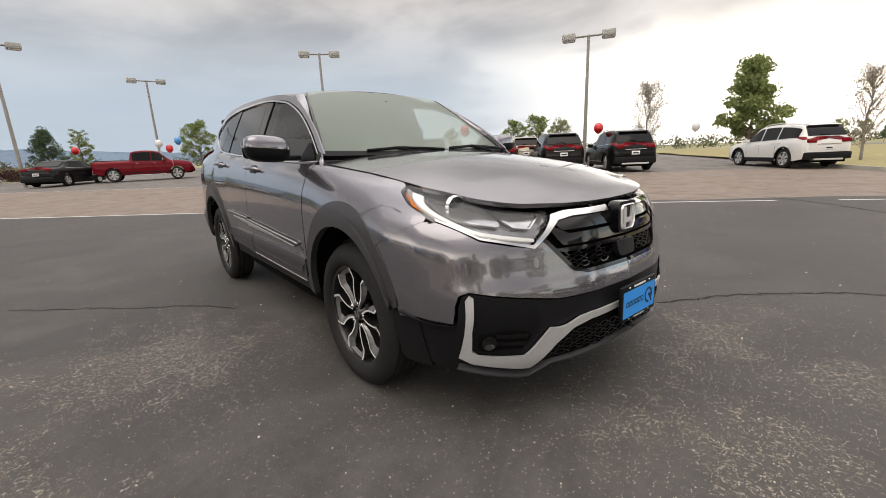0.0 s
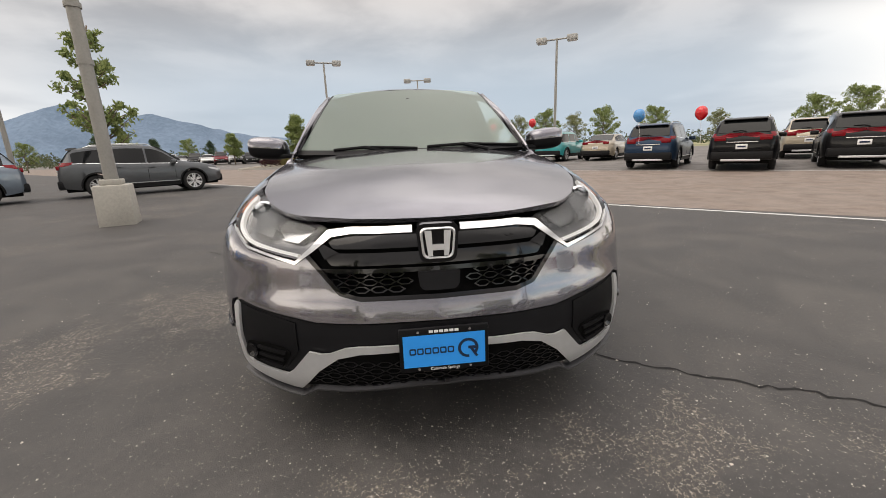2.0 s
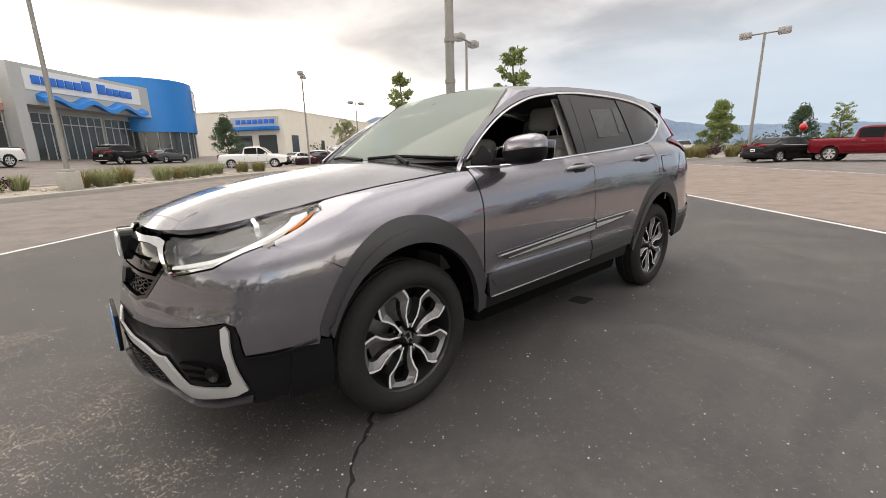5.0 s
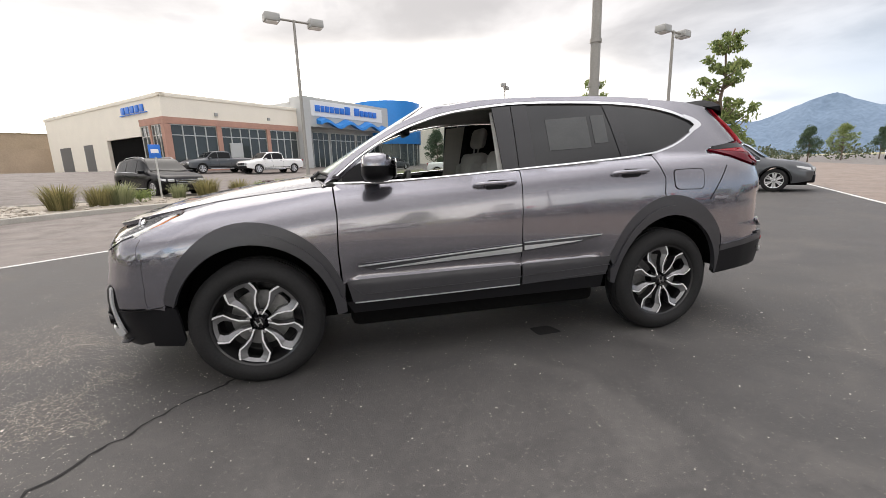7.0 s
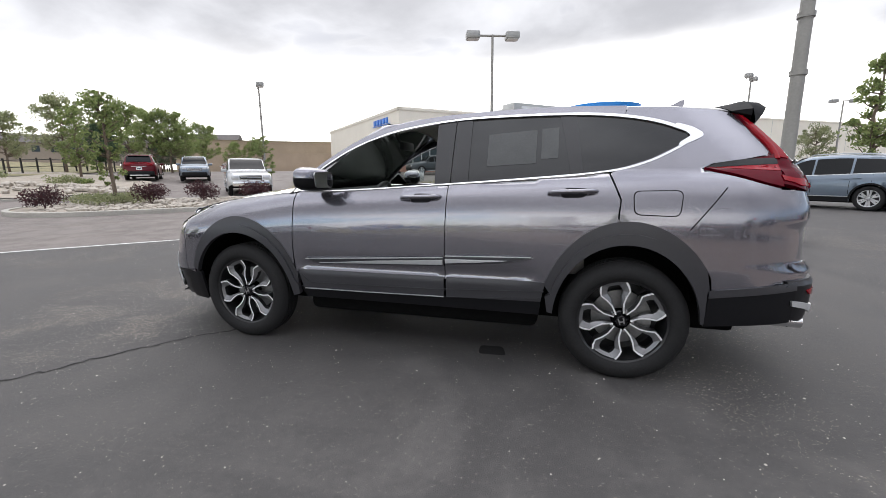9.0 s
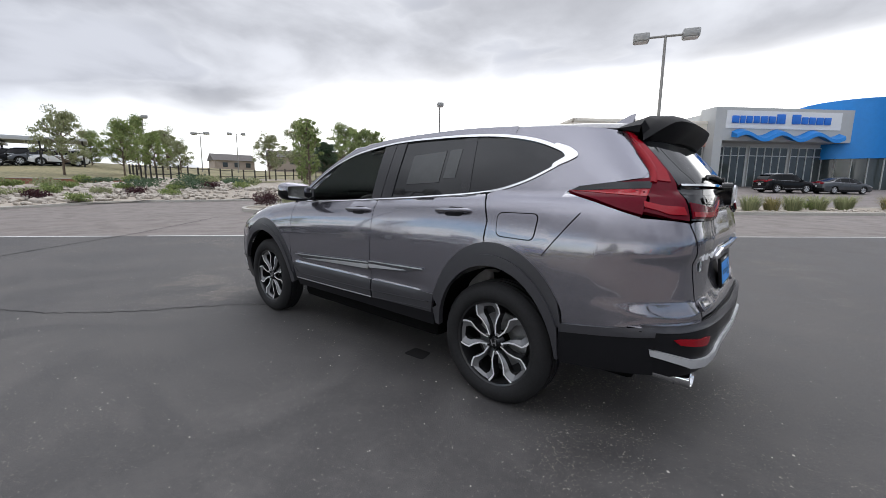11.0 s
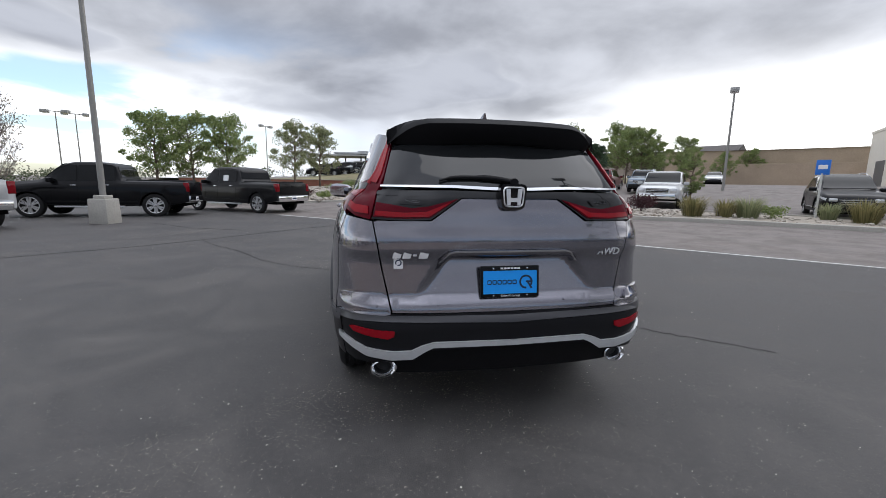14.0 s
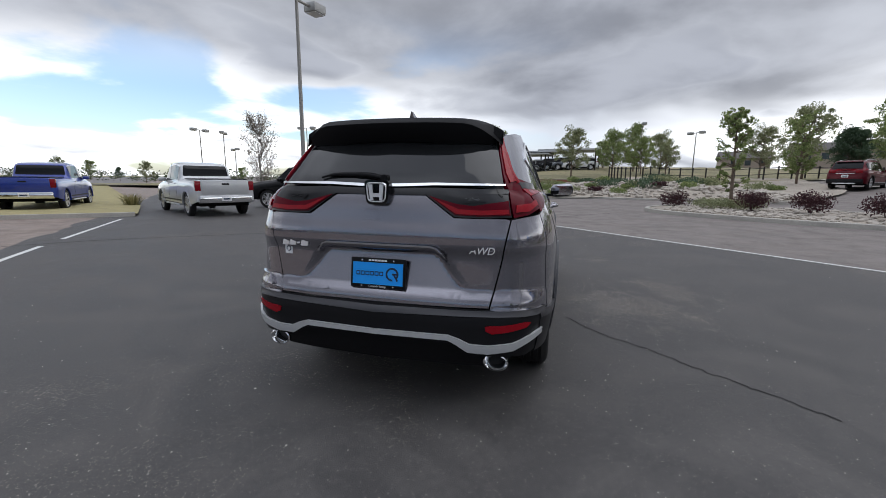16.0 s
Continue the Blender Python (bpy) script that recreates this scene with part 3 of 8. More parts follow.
HOOD_Z = smooth([(.8, 1.18), (.95, 1.17), (1.2, 1.145), (1.5, 1.105), (1.8, 1.05), (2.0, .995), (2.1, .96), (2.2, .905), (2.4, .78)])
ROOF_Z = smooth([(-2.2, 1.60), (-1.95, 1.634), (-1.6, 1.666), (-1.2, 1.683), (-.8, 1.69), (-.4, 1.685), (-.1, 1.668), (.25, 1.615), (.5, 1.52)])


def hood_z(x, y):
    x, y = np.asarray(x, float), np.asarray(y, float)
    return HOOD_Z(x) - (HOOD_Z(x) - BELT_Z(x)) * (np.abs(y) / BELT_Y(x)) ** 2


def roof_z(x, y):
    return ROOF_Z(x) - .08 * (np.abs(y) / .615) ** 2.4


def screen_x(y, z):
    u = (np.asarray(z, float) - 1.155) / .46
    return 1.02 - .77 * (.93 * u + .07 * u * u) - (np.asarray(y, float) / .72) ** 2 * (.16 - .10 * u)


# ---- the grey crossover itself ----
def stack3(x, y, z):
    return np.stack(np.broadcast_arrays(x, y, z), axis=1).astype(float)


SIDES = {"l": (lambda a, b: stack3(a, side_y(a, b), b), (0, 1, 0)), "r": (lambda a, b: stack3(a, -side_y(a, b), b), (0, -1, 0))}
NOSE = (lambda a, b: stack3(front_x(a, b), a, b), (1, 0, 0))
TAIL = (lambda a, b: stack3(rear_x(a, b), a, b), (-1, 0, 0))
HOOD = (lambda a, b: stack3(a, b, hood_z(a, b)), (0, 0, 1))
ROOF = (lambda a, b: stack3(a, b, roof_z(a, b)), (0, 0, 1))
SCREEN = (lambda a, b: stack3(screen_x(a, b), a, b), (1, 0, 0.5))

hero = thing("crossover", "dark grey metallic crossover parked on black tarmac", "car")
FA, RA = (1.33, .36), (-1.33, .36)      # axle centres


def on(outline_z, xs):
    return [(x, float(outline_z(x))) for x in xs]


# Lines of the side, as (x, z)
HOOD_SEAM = lambda xs: [(x, float(BELT_Z(x)) - .004) for x in xs]
SILL = spline([(.86, 1.122), (.66, 1.122), (.30, 1.134), (-.275, 1.168), (-.76, 1.20), (-1.20, 1.238), (-1.44, 1.30), (-1.645, 1.408)], 5)
HEADER = spline([(.84, 1.165), (.68, 1.288), (.49, 1.40), (.30, 1.477), (.08, 1.535), (-.31, 1.582), (-.77, 1.590), (-1.09, 1.58), (-1.30, 1.558), (-1.478, 1.520), (-1.62, 1.465), (-1.655, 1.435)], 5)


def arch(c, fwd, aft, top, a0, a1, n):
    """A wheel arch: a bow with its own reach ahead of and behind the axle."""
    out = []
    for k in range(n + 1):
        a = radians(a0 + (a1 - a0) * k / n)
        out.append((c[0] + (fwd if math.cos(a) > 0 else aft) * math.cos(a), c[1] + top * math.sin(a)))
    return out


for s in "lr":
    S = SIDES[s]
    # front wing
    fx = lambda y, z: float(front_x(y, z))
    wing = [(.862, .60), (.866, .75), (.858, .95), (.872, 1.105)] + HOOD_SEAM([.95, 1.1, 1.25, 1.4, 1.55, 1.62]) + [(fx(.742, 1.012), 1.012), (fx(.776, .990) - .004, .990), (fx(.803, .947) - .004, .947), (fx(.796, .902) - .006, .902), (1.868, .889), (1.70, .808)]
    sheet("front_wing", wing + arch(FA, .458, .506, .574, 46.5, 152, 20), S, hero, PAINT, cell=.035)
    sheet("bumper_side", [(1.885, .515), (1.885, .887), (1.852, .886), (1.70, .806)] + arch(FA, .458, .51, .574, 46, 14, 8), S, hero, PAINT, off=-.0015, cell=.035)
    # doors
    fd = [(.863, 1.105), (.851, .95), (.859, .75), (.848, .56), (-.250, .565), (-.252, .80), (-.262, 1.155)] + [p for p in SILL if -.26 < p[0] < .84][::-1]
    sheet("front_door", fd, S, hero, PAINT, off=.001, cell=.05)
    rd = [(-.268, 1.157), (-.258, .80), (-.256, .565)] + [(-.80, .57)] + arch(RA, .478, .49, .605, 22, 83, 16) + [(-1.266, .985), (-1.275, 1.08), (-1.215, 1.225)] + [p for p in SILL if -1.2 < p[0] < -.27][::-1]
    sheet("rear_door", rd, S, hero, PAINT, off=.001, cell=.05)
    # quarter panel up to the roof
    rx = lambda y, z: float(rear_x(y, z)) + .004
    lamp_edge = [(rx(.578, 1.568), 1.568), (rx(.632, 1.44), 1.44), (rx(.668, 1.347), 1.347), (rx(.694, 1.322), 1.322), (-1.90, 1.300), (-1.75, 1.280), (-1.692, 1.250), (-1.76, 1.229), (-1.852, 1.205), (-1.98, 1.165), (-2.06, 1.142)]
    qp = [(-1.2755, .985), (-1.283, 1.085), (-1.225, 1.228), (-1.26, 1.252), (-1.44, 1.31), (-1.655, 1.42), (-1.665, 1.445), (-1.62, 1.478), (-1.478, 1.532), (-1.30, 1.570), (-1.32, 1.615), (-1.6, 1.60), (-1.80, 1.575), (-1.86, 1.562)] + lamp_edge + [(-2.06, 1.0), (-2.06, .640), (-1.762, .596)] + arch(RA, .478, .49, .605, 150, 83.9, 18)
    sheet("quarter_panel", qp, S, hero, PAINT, cell=.04)
    # pillar and roof rail in body colour
    rail_low = [(x, z + .012) for x, z in HEADER if x > -1.31]
    rail_top = [(.90, 1.165), (.72, 1.305), (.50, 1.437), (.32, 1.52), (.12, 1.575), (-.15, 1.612), (-.45, 1.628), (-.9, 1.636), (-1.31, 1.622)]
    sheet("roof_rail", rail_low[::-1] + spline(rail_top, 5)[:1] + spline(rail_top, 5)[1:], S, hero, PAINT, cell=.04)
    # window surround
    ring = stroke(SILL, .011)
    sheet("window_sill_trim", ring, S, hero, CHROME, off=.006, thick=.010, cell=.06)
    sheet("window_header_trim", stroke(HEADER, .007, .020), S, hero, CHROME, off=.006, thick=.010, cell=.06)
    sheet("window_tip_trim", rounded([(-1.58, 1.374), (-1.66, 1.405), (-1.706, 1.430), (-1.700, 1.450), (-1.65, 1.482), (-1.57, 1.508), (-1.56, 1.488), (-1.61, 1.462), (-1.642, 1.432), (-1.58, 1.395)], .012), S, hero, CHROME, off=.007, thick=.01, cell=.05)
    inner_low = [(x, z + .010) for x, z in SILL]
    inner_top = [(x, z - .009) for x, z in HEADER]
    # glazing: the near front window is wound down
    cut_low = lambda a, b: [p for p in inner_low if a < p[0] < b]
    cut_top = lambda a, b: [p for p in inner_top if a < p[0] < b]
    low_at = lambda x: float(np.interp(-x, [-p[0] for p in inner_low], [p[1] for p in inner_low]))
    top_at = lambda x: float(np.interp(-x, [-p[0] for p in inner_top], [p[1] for p in inner_top]))

    def window(x_front, x_rear, lean=0.0):
        return ([(x_front, low_at(x_front))] + cut_low(x_rear, x_front) + [(x_rear, low_at(x_rear)), (x_rear + lean, top_at(x_rear + lean))]
                + cut_top(x_rear + lean, x_front)[::-1] + [(x_front, top_at(x_front))])
    if s == "r":
        sheet("front_window", window(.80, -.165), S, hero, CLEAR, off=-.010, thick=.0, cell=.08, label="lightly tinted door glass")
    sheet("rear_window", window(-.385, -1.005), S, hero, PRIVACY, off=-.008, thick=.004, cell=.08, label="dark tinted door glass with a paper sticker inside")
    quarter = [(-1.075, low_at(-1.075))] + cut_low(-1.62, -1.075) + [(-1.64, 1.425)] + cut_top(-1.63, -1.03)[::-1] + [(-1.03, top_at(-1.03))]
    sheet("quarter_window", quarter, S, hero, PRIVACY, off=-.006, thick=.004, cell=.06, label="dark tinted quarter glass")
    sheet("centre_pillar", [(-.165, low_at(-.165)), (-.268, low_at(-.268)), (-.275, top_at(-.275)), (-.15, top_at(-.15))], S, hero, PILLAR, off=-.002, cell=.08)
    sheet("centre_pillar", [(-.274, low_at(-.274)), (-.385, low_at(-.385)), (-.385, top_at(-.385)), (-.281, top_at(-.281))], S, hero, PILLAR, off=-.002, cell=.08)
    sheet("door_pillar", [(-1.005, low_at(-1.005)), (-1.075, low_at(-1.075)), (-1.03, top_at(-1.03)), (-.935, top_at(-.935)), (-.965, 1.45)], S, hero, PILLAR, off=-.003, cell=.08)
    sheet("mirror_base", rounded([(.82, low_at(.82) + .002), (.62, low_at(.62)), (.70, 1.24), (.80, 1.165)], .02), S, hero, BLACK, off=.004, cell=.06)
    # lower cladding
    sheet("front_arch_cladding", [(1.768, .535), (1.74, .52)] + arch(FA, .42, .475, .512, 20, 168, 24) + [(.845, .46), (.838, .56)] + arch(FA, .466, .512, .582, 160, 20, 24), S, hero, ARCHGREY, off=.004, thick=.03, cell=.04)
    sheet("front_arch_lip", [(1.735, .555), (1.725, .515)] + arch(FA, .415, .435, .464, 20, 176, 24) + [(.89, .375), (.838, .39), (.842, .465)] + arch(FA, .422, .477, .518, 166, 24, 24), S, hero, ARCHGREY, off=.017, thick=.035, cell=.04)
    sheet("rear_arch_cladding", [(-1.752, .60), (-1.735, .56)] + arch(RA, .428, .44, .530, 156, 16, 24) + [(-.875, .575)] + arch(RA, .478, .49, .605, 30, 145, 22), S, hero, ARCHGREY, off=.004, thick=.03, cell=.04)
    sheet("rear_arch_lip", [(-1.738, .57), (-1.742, .40)] + arch(RA, .400, .398, .474, 175, 4, 24) + [(-.90, .40), (-.885, .50)] + arch(RA, .430, .442, .536, 17, 154, 24), S, hero, ARCHGREY, off=.017, thick=.035, cell=.04)
    sheet("door_cladding", [(.83, .572), (.80, .44), (-.245, .445), (-.246, .576)], S, hero, ARCHGREY, off=.008, thick=.02, cell=.06)
    sheet("door_cladding", [(-.262, .576), (-.262, .445), (-.86, .46), (-.885, .585)], S, hero, ARCHGREY, off=.008, thick=.02, cell=.06)
    sheet("sill_cover", [(.84, .435), (.80, .36), (-.85, .36), (-.86, .455), (-.5, .44)], S, hero, CLAD, off=-.012, thick=.03, cell=.07)
    sheet("sill_strip", stroke([(.80, .537), (.745, .484), (.3, .488), (-.2, .497), (-.26, .500), (-.88, .528)], .004), S, hero, ARCHGREY, off=.013, thick=.008, cell=.08)
    sheet("sill_strip", stroke([(.79, .436), (.3, .438), (-.245, .446)], .005), S, hero, SATIN, off=.012, thick=.008, cell=.08)
    sheet("sill_strip", stroke([(-.262, .447), (-.55, .462), (-.855, .48)], .005), S, hero, ARCHGREY, off=.012, thick=.008, cell=.08)
    sheet("moulding_edge", stroke([(.76, .660), (.4, .678), (-.246, .710)], .006), S, hero, SATIN, off=.017, thick=.006, cell=.08)
    sheet("moulding_edge", stroke([(-.262, .721), (-.5, .728), (-.80, .737)], .006), S, hero, SATIN, off=.017, thick=.006, cell=.08)
    sheet("door_moulding", [(.75, .660), (.66, .624), (-.246, .656), (-.246, .708), (.4, .676)], S, hero, ARCHGREY, off=.014, thick=.014, cell=.06)
    sheet("door_moulding", [(-.262, .668), (-.62, .690), (-.81, .732), (-.262, .716)], S, hero, ARCHGREY, off=.014, thick=.014, cell=.06)
    sheet("moulding_strip", [(.66, .634), (-.246, .668), (-.246, .696), (.2, .672)], S, hero, SATIN, off=.020, thick=.006, cell=.06)
    sheet("moulding_strip", [(-.262, .678), (-.60, .701), (-.66, .710), (-.262, .702)], S, hero, SATIN, off=.020, thick=.006, cell=.06)
    # handles
    y = 1 if s == "l" else -1
    for hx, hz in ((-.088, 1.088), (-1.02, 1.125)):
        bm = bmesh.new()
        n0 = float(side_y(hx, hz))
        pts = [(hx + .13, 0, hz - .012), (hx + .11, .028, hz), (hx + .04, .040, hz + .004), (hx - .05, .040, hz + .006), (hx - .11, .030, hz + .008), (hx - .13, .0, hz + .002)]
        add_tube(bm, [(px, y * (n0 + py), pz) for px, py, pz in spline(pts, 4)], .0135, 10)
        part("door_handle", bm, PAINT, hero, "", 60)
        sheet("handle_recess", rounded([(hx + .07, hz - .035), (hx - .07, hz - .032), (hx - .09, hz + .02), (hx + .05, hz + .022)], .03), S, hero, CLAD, off=.0035, thick=.003, cell=.05)
    # mirror
    bm = bmesh.new()
    pts = []
    bmesh.ops.create_icosphere(bm, subdivisions=3, radius=1)
    for v in bm.verts:
        c = v.co
        k = [math.copysign(abs(q) ** .62, q) for q in c]
        v.co = (.625 + .085 * k[0] * (1 - .2 * k[1]) + .02 * k[1], y * (.975 + .125 * k[1]), 1.205 + .075 * k[2] + .01 * k[1])
    for f in bm.faces:
        f.material_index = 0 if f.calc_center_median().z > 1.205 else 1
    bmesh.ops.recalc_face_normals(bm, faces=bm.faces[:])
    mirror = part("door_mirror", bm, [PAINT, BLACK], hero, "door mirror with a body-coloured cap", 50)
    bm = bmesh.new()
    add_box(bm, .60, .69, min(y * .80, y * .90), max(y * .80, y * .90), 1.135, 1.165, .012)
    part("arm", bm, BLACK, mirror, "", 40)
    bm = bmesh.new()
    add_prism(bm, [(q[0] * y, q[1]) for q in rounded([(.88, 1.15), (1.08, 1.155), (1.09, 1.25), (.89, 1.255)], .02)], .532, .536, "yz")
    part("mirror_glass", bm, CHROME, mirror)

sheet("fuel_door", rounded([(-1.345, 1.128), (-1.352, 1.005), (-1.575, .998), (-1.588, 1.132)], .035), SIDES["l"], hero, PAINT, off=.003, thick=.006, cell=.06)
sheet("fuel_door_gap", rounded([(-1.340, 1.133), (-1.347, 1.000), (-1.580, .993), (-1.593, 1.137)], .038), SIDES["l"], hero, UNDER, off=.0012, thick=.002, cell=.06)

# windscreen pillar in body colour, from the door frame to the glass
for y in (1, -1):
    bm = bmesh.new()
    outer = [(.93, 1.102), (.90, 1.150), (.80, 1.248), (.72, 1.303), (.50, 1.435), (.32, 1.518), (.12, 1.573), (-.02, 1.598)]
    inner = [(.752, 1.150), (.742, 1.180), (.718, 1.245), (.695, 1.295), (.638, 1.432), (.600, 1.516), (.575, 1.580), (.560, 1.604)]
    rows = []
    for (x, z), (yi, zi) in zip(spline(outer, 4), spline(inner, 4)):
        a = Vector((x, float(side_y(x, z)), z))
        b = Vector((min(float(screen_x(yi, zi)), x + .02) if zi > 1.58 else float(screen_x(yi, zi)), yi, zi))
        mid = (a + b) / 2 + Vector((.35, .5, .45)).normalized() * (.10 * (a - b).length)
        rows.append([bm.verts.new((q.x, y * q.y, q.z)) for q in (a + Vector((0, -.004, -.012)), a, (a + mid) / 2 + (mid - (a + b) / 2) * .35, mid, (b + mid) / 2 + (mid - (a + b) / 2) * .35, b, b + Vector((-.02, -.004, -.012)))])
    for a, b in zip(rows, rows[1:]):
        for k in range(6):
            bm.faces.new((a[k], b[k], b[k + 1], a[k + 1]))
    bmesh.ops.recalc_face_normals(bm, faces=bm.faces[:])
    part("windscreen_pillar", bm, PAINT, hero, "", 60)

# bonnet, roof, screens
edge = [(2.178, 0), (2.172, .15), (2.152, .30), (2.115, .42), (2.06, .52), (1.95, .614), (1.80, .686), (1.70, .716)]
back = [(1.55, .736), (1.3, .752), (1.0, .768), (.90, .768), (.93, .64), (.985, .40), (1.005, .2), (1.01, 0)]
half = spline(edge, 3)[:-1] + spline(back, 3)
bonnet = sheet("bonnet", half + [(a, -b) for a, b in half[::-1][1:-1]], HOOD, hero, PAINT, cell=.05, thick=.02)
rf = [(.245, 0), (.235, .3), (.19, .52), (.10, .575), (-.2, .60), (-.7, .612), (-1.2, .606), (-1.6, .59), (-1.93, .56), (-1.985, .45), (-2.0, 0)]
half = spline(rf, 3)
sheet("roof", half + [(a, -b) for a, b in half[::-1][1:-1]], ROOF, hero, PAINT, cell=.06, thick=.03)
for y in (1, -1):
    sheet("roof_ditch", stroke([(.12, y * .583), (-.7, y * .616), (-1.6, y * .594), (-1.9, y * .572)], .02), ROOF, hero, BLACK, off=-.004, thick=.004, cell=.1)
ws = [(0, 1.158), (.4, 1.160), (.66, 1.168), (.735, 1.178), (.70, 1.25), (.64, 1.40), (.585, 1.53), (.56, 1.578), (.52, 1.592), (.3, 1.606), (0, 1.612)]
sheet("windscreen", ws + [(-a, b) for a, b in ws[::-1][1:-1]], SCREEN, hero, SCREENGLASS, cell=.08, thick=.0, label="windscreen glass with a pale green-grey sky sheen mixed into its colour")
band = [(.733, 1.168), (.742, 1.178), (.703, 1.27), (.645, 1.41), (.590, 1.53), (.560, 1.575), (.551, 1.575), (.579, 1.53), (.634, 1.40), (.692, 1.25)]
for m in (band, mirrored(band)):
    sheet("screen_edge", m, SCREEN, hero, GLOSS, off=.003, thick=.006, cell=.08)
cowl = [(-.74, 1.150), (-.4, 1.142), (0, 1.138), (.4, 1.142), (.74, 1.150), (.74, 1.180), (.4, 1.166), (0, 1.164), (-.4, 1.166), (-.74, 1.18)]
sheet("cowl", cowl, SCREEN, hero, BLACK, off=.004, thick=.03, cell=.08)
for x0, x1, bend in ((.70, .08, 0), (.02, -.50, 0)):
    bm = bmesh.new()
    pts = [(x0 + (x1 - x0) * k / 8, 1.158 + .030 * (1 - abs(k / 8 - .6))) for k in range(9)]
    path = [(float(screen_x(a, b)) + .018, a, b) for a, b in pts]
    add_tube(bm, path, .009, 6)
    a, b = pts[5]
    add_tube(bm, [(float(screen_x(a, b)) + .022, a, b), (1.01 - .1 * a * a, a + .16, 1.15)], .011, 6)
    part("screen_wiper", bm, BLACK, hero, "", 40)

# nose
sy = lambda x, z: float(side_y(x, z))
upper = [(0, .655), (.28, .655), (.345, .665), (.47, .795), (.508, .770), (.60, .788), (.70, .814), (.79, .884), (sy(1.856, .876), .876), (sy(1.856, .75), .75), (sy(1.856, .62), .62), (sy(1.856, .515), .515), (.812, .508), (.806, .58), (.795, .618), (.765, .632), (.70, .617), (.60, .597), (.44, .570), (.22, .573), (0, .575)]
sheet("front_bumper", upper + [(-a, b) for a, b in upper[::-1][1:-1]], NOSE, hero, PAINT, cell=.03, thick=.02)
lower = [(0, .569), (.22, .567), (.44, .563), (.60, .590), (.70, .610), (.762, .625), (.788, .613), (.799, .575), (.805, .501), (sy(1.86, .508), .508), (sy(1.86, .40), .40), (sy(1.88, .30), .30), (.78, .272), (.66, .268), (.50, .285), (.3, .305), (0, .318)]
sheet("lower_bumper", lower + [(-a, b) for a, b in lower[::-1][1:-1]], NOSE, hero, CLAD, off=-.012, cell=.035, thick=.02)
for sgn in (1, -1):
    fl = (lambda o: o) if sgn == 1 else mirrored
    # silver lower trim
    trim = [(0, .492), (.12, .492), (.30, .488), (.348, .480), (.406, .455), (.438, .450), (.484, .457), (.558, .369), (.58, .352), (.655, .361), (.738, .372), (.757, .392), (.764, .475), (.755, .610), (.766, .620), (.779, .600), (.783, .51), (.786, .362), (.752, .336), (.574, .288), (.536, .282), (.453, .378), (.375, .437), (.296, .459), (.116, .468), (0, .470)]
    sheet("bumper_trim", fl(trim), NOSE, hero, SATIN, off=.005, thick=.010, cell=.04, label="satin silver lower bumper trim")
    pocket = [(.755, .612), (.70, .598), (.62, .582), (.53, .562), (.53, .45), (.595, .365), (.63, .358), (.745, .388), (.758, .46)]
    sheet("fog_pocket", fl(pocket), NOSE, hero, BLACK, off=-.006, thick=.02, cell=.05)
    recess = rounded([(.748, .462), (.66, .475), (.58, .462), (.555, .44), (.605, .368), (.74, .392)], .02)
    sheet("fog_recess", fl(recess), NOSE, hero, UNDER, off=-.002, thick=.002, cell=.05)
    for k in range(3):
        z0 = .375 + .030 * k
        sheet("fog_louvre", fl([(.60 - .01 * k, z0), (.690, z0 + .012), (.690, z0 + .024), (.595 - .01 * k, z0 + .013)]), NOSE, hero, BLACK, off=.006, thick=.02, cell=.06)
    fx, fy, fz = float(front_x(.715, .432)), sgn * .715, .432
    bm = bmesh.new()
    ax = Vector((.75, sgn * .45, 0)).normalized()
    rings, _ = add_lathe(bm, [(.0005, .0), (.018, .003), (.024, .009), (.029, .010), (.029, -.02)], 20)
    bmesh.ops.transform(bm, matrix=Matrix.Translation((fx + .004, fy, fz)) @ Vector((0, 1, 0)).rotation_difference(ax).to_matrix().to_4x4(), verts=bm.verts[:])
    part("fog_lamp", bm, GLOSS, hero, "small round fog lamp", 40)
    # head lamp
    hl = [(.385, .897), (.508, .786), (.60, .806), (.70, .832), (.785, .896), (.800, .945), (.776, .994), (.742, 1.016), (.70, .988), (.60, .950), (.50, .927), (.43, .915)]
    lamp = sheet("head_lamp", fl(hl), NOSE, hero, LAMPBASE, off=-.030, thick=.02, cell=.04, label="clear head lamp with chrome bowls")
    sheet("bowl", fl(rounded([(.435, .900), (.505, .850), (.555, .858), (.585, .90), (.56, .925), (.50, .918)], .02)), NOSE, lamp, REFLECTOR, off=-.016, thick=.012, cell=.03)
    sheet("bowl", fl(rounded([(.60, .935), (.60, .862), (.70, .885), (.745, .915), (.74, .972), (.68, .958)], .02)), NOSE, lamp, REFLECTOR, off=-.012, thick=.014, cell=.03)
    bx = float(front_x(.69, .925)) - .045
    bm = bmesh.new()
    bmesh.ops.create_uvsphere(bm, u_segments=20, v_segments=12, radius=.036, matrix=Matrix.Translation((bx - .012, sgn * .672, .928)))
    part("projector", bm, LENS, lamp, "", 60)
    bm = bmesh.new()
    add_lathe(bm, [(.050, .0), (.043, .012), (.036, -.01)], 24, axis="x", centre=(bx + .006, sgn * .672, .928))
    part("projector_ring", bm, CHROME, lamp, "", 40)
    sheet("light_guide", fl(stroke(spline([(.50, .802), (.60, .822), (.70, .848), (.752, .888), (.772, .93), (.762, .965), (.74, .985)], 4), .011, .020)), NOSE, lamp, DRL, off=-.006, thick=.016, cell=.04, label="white daytime light guide")
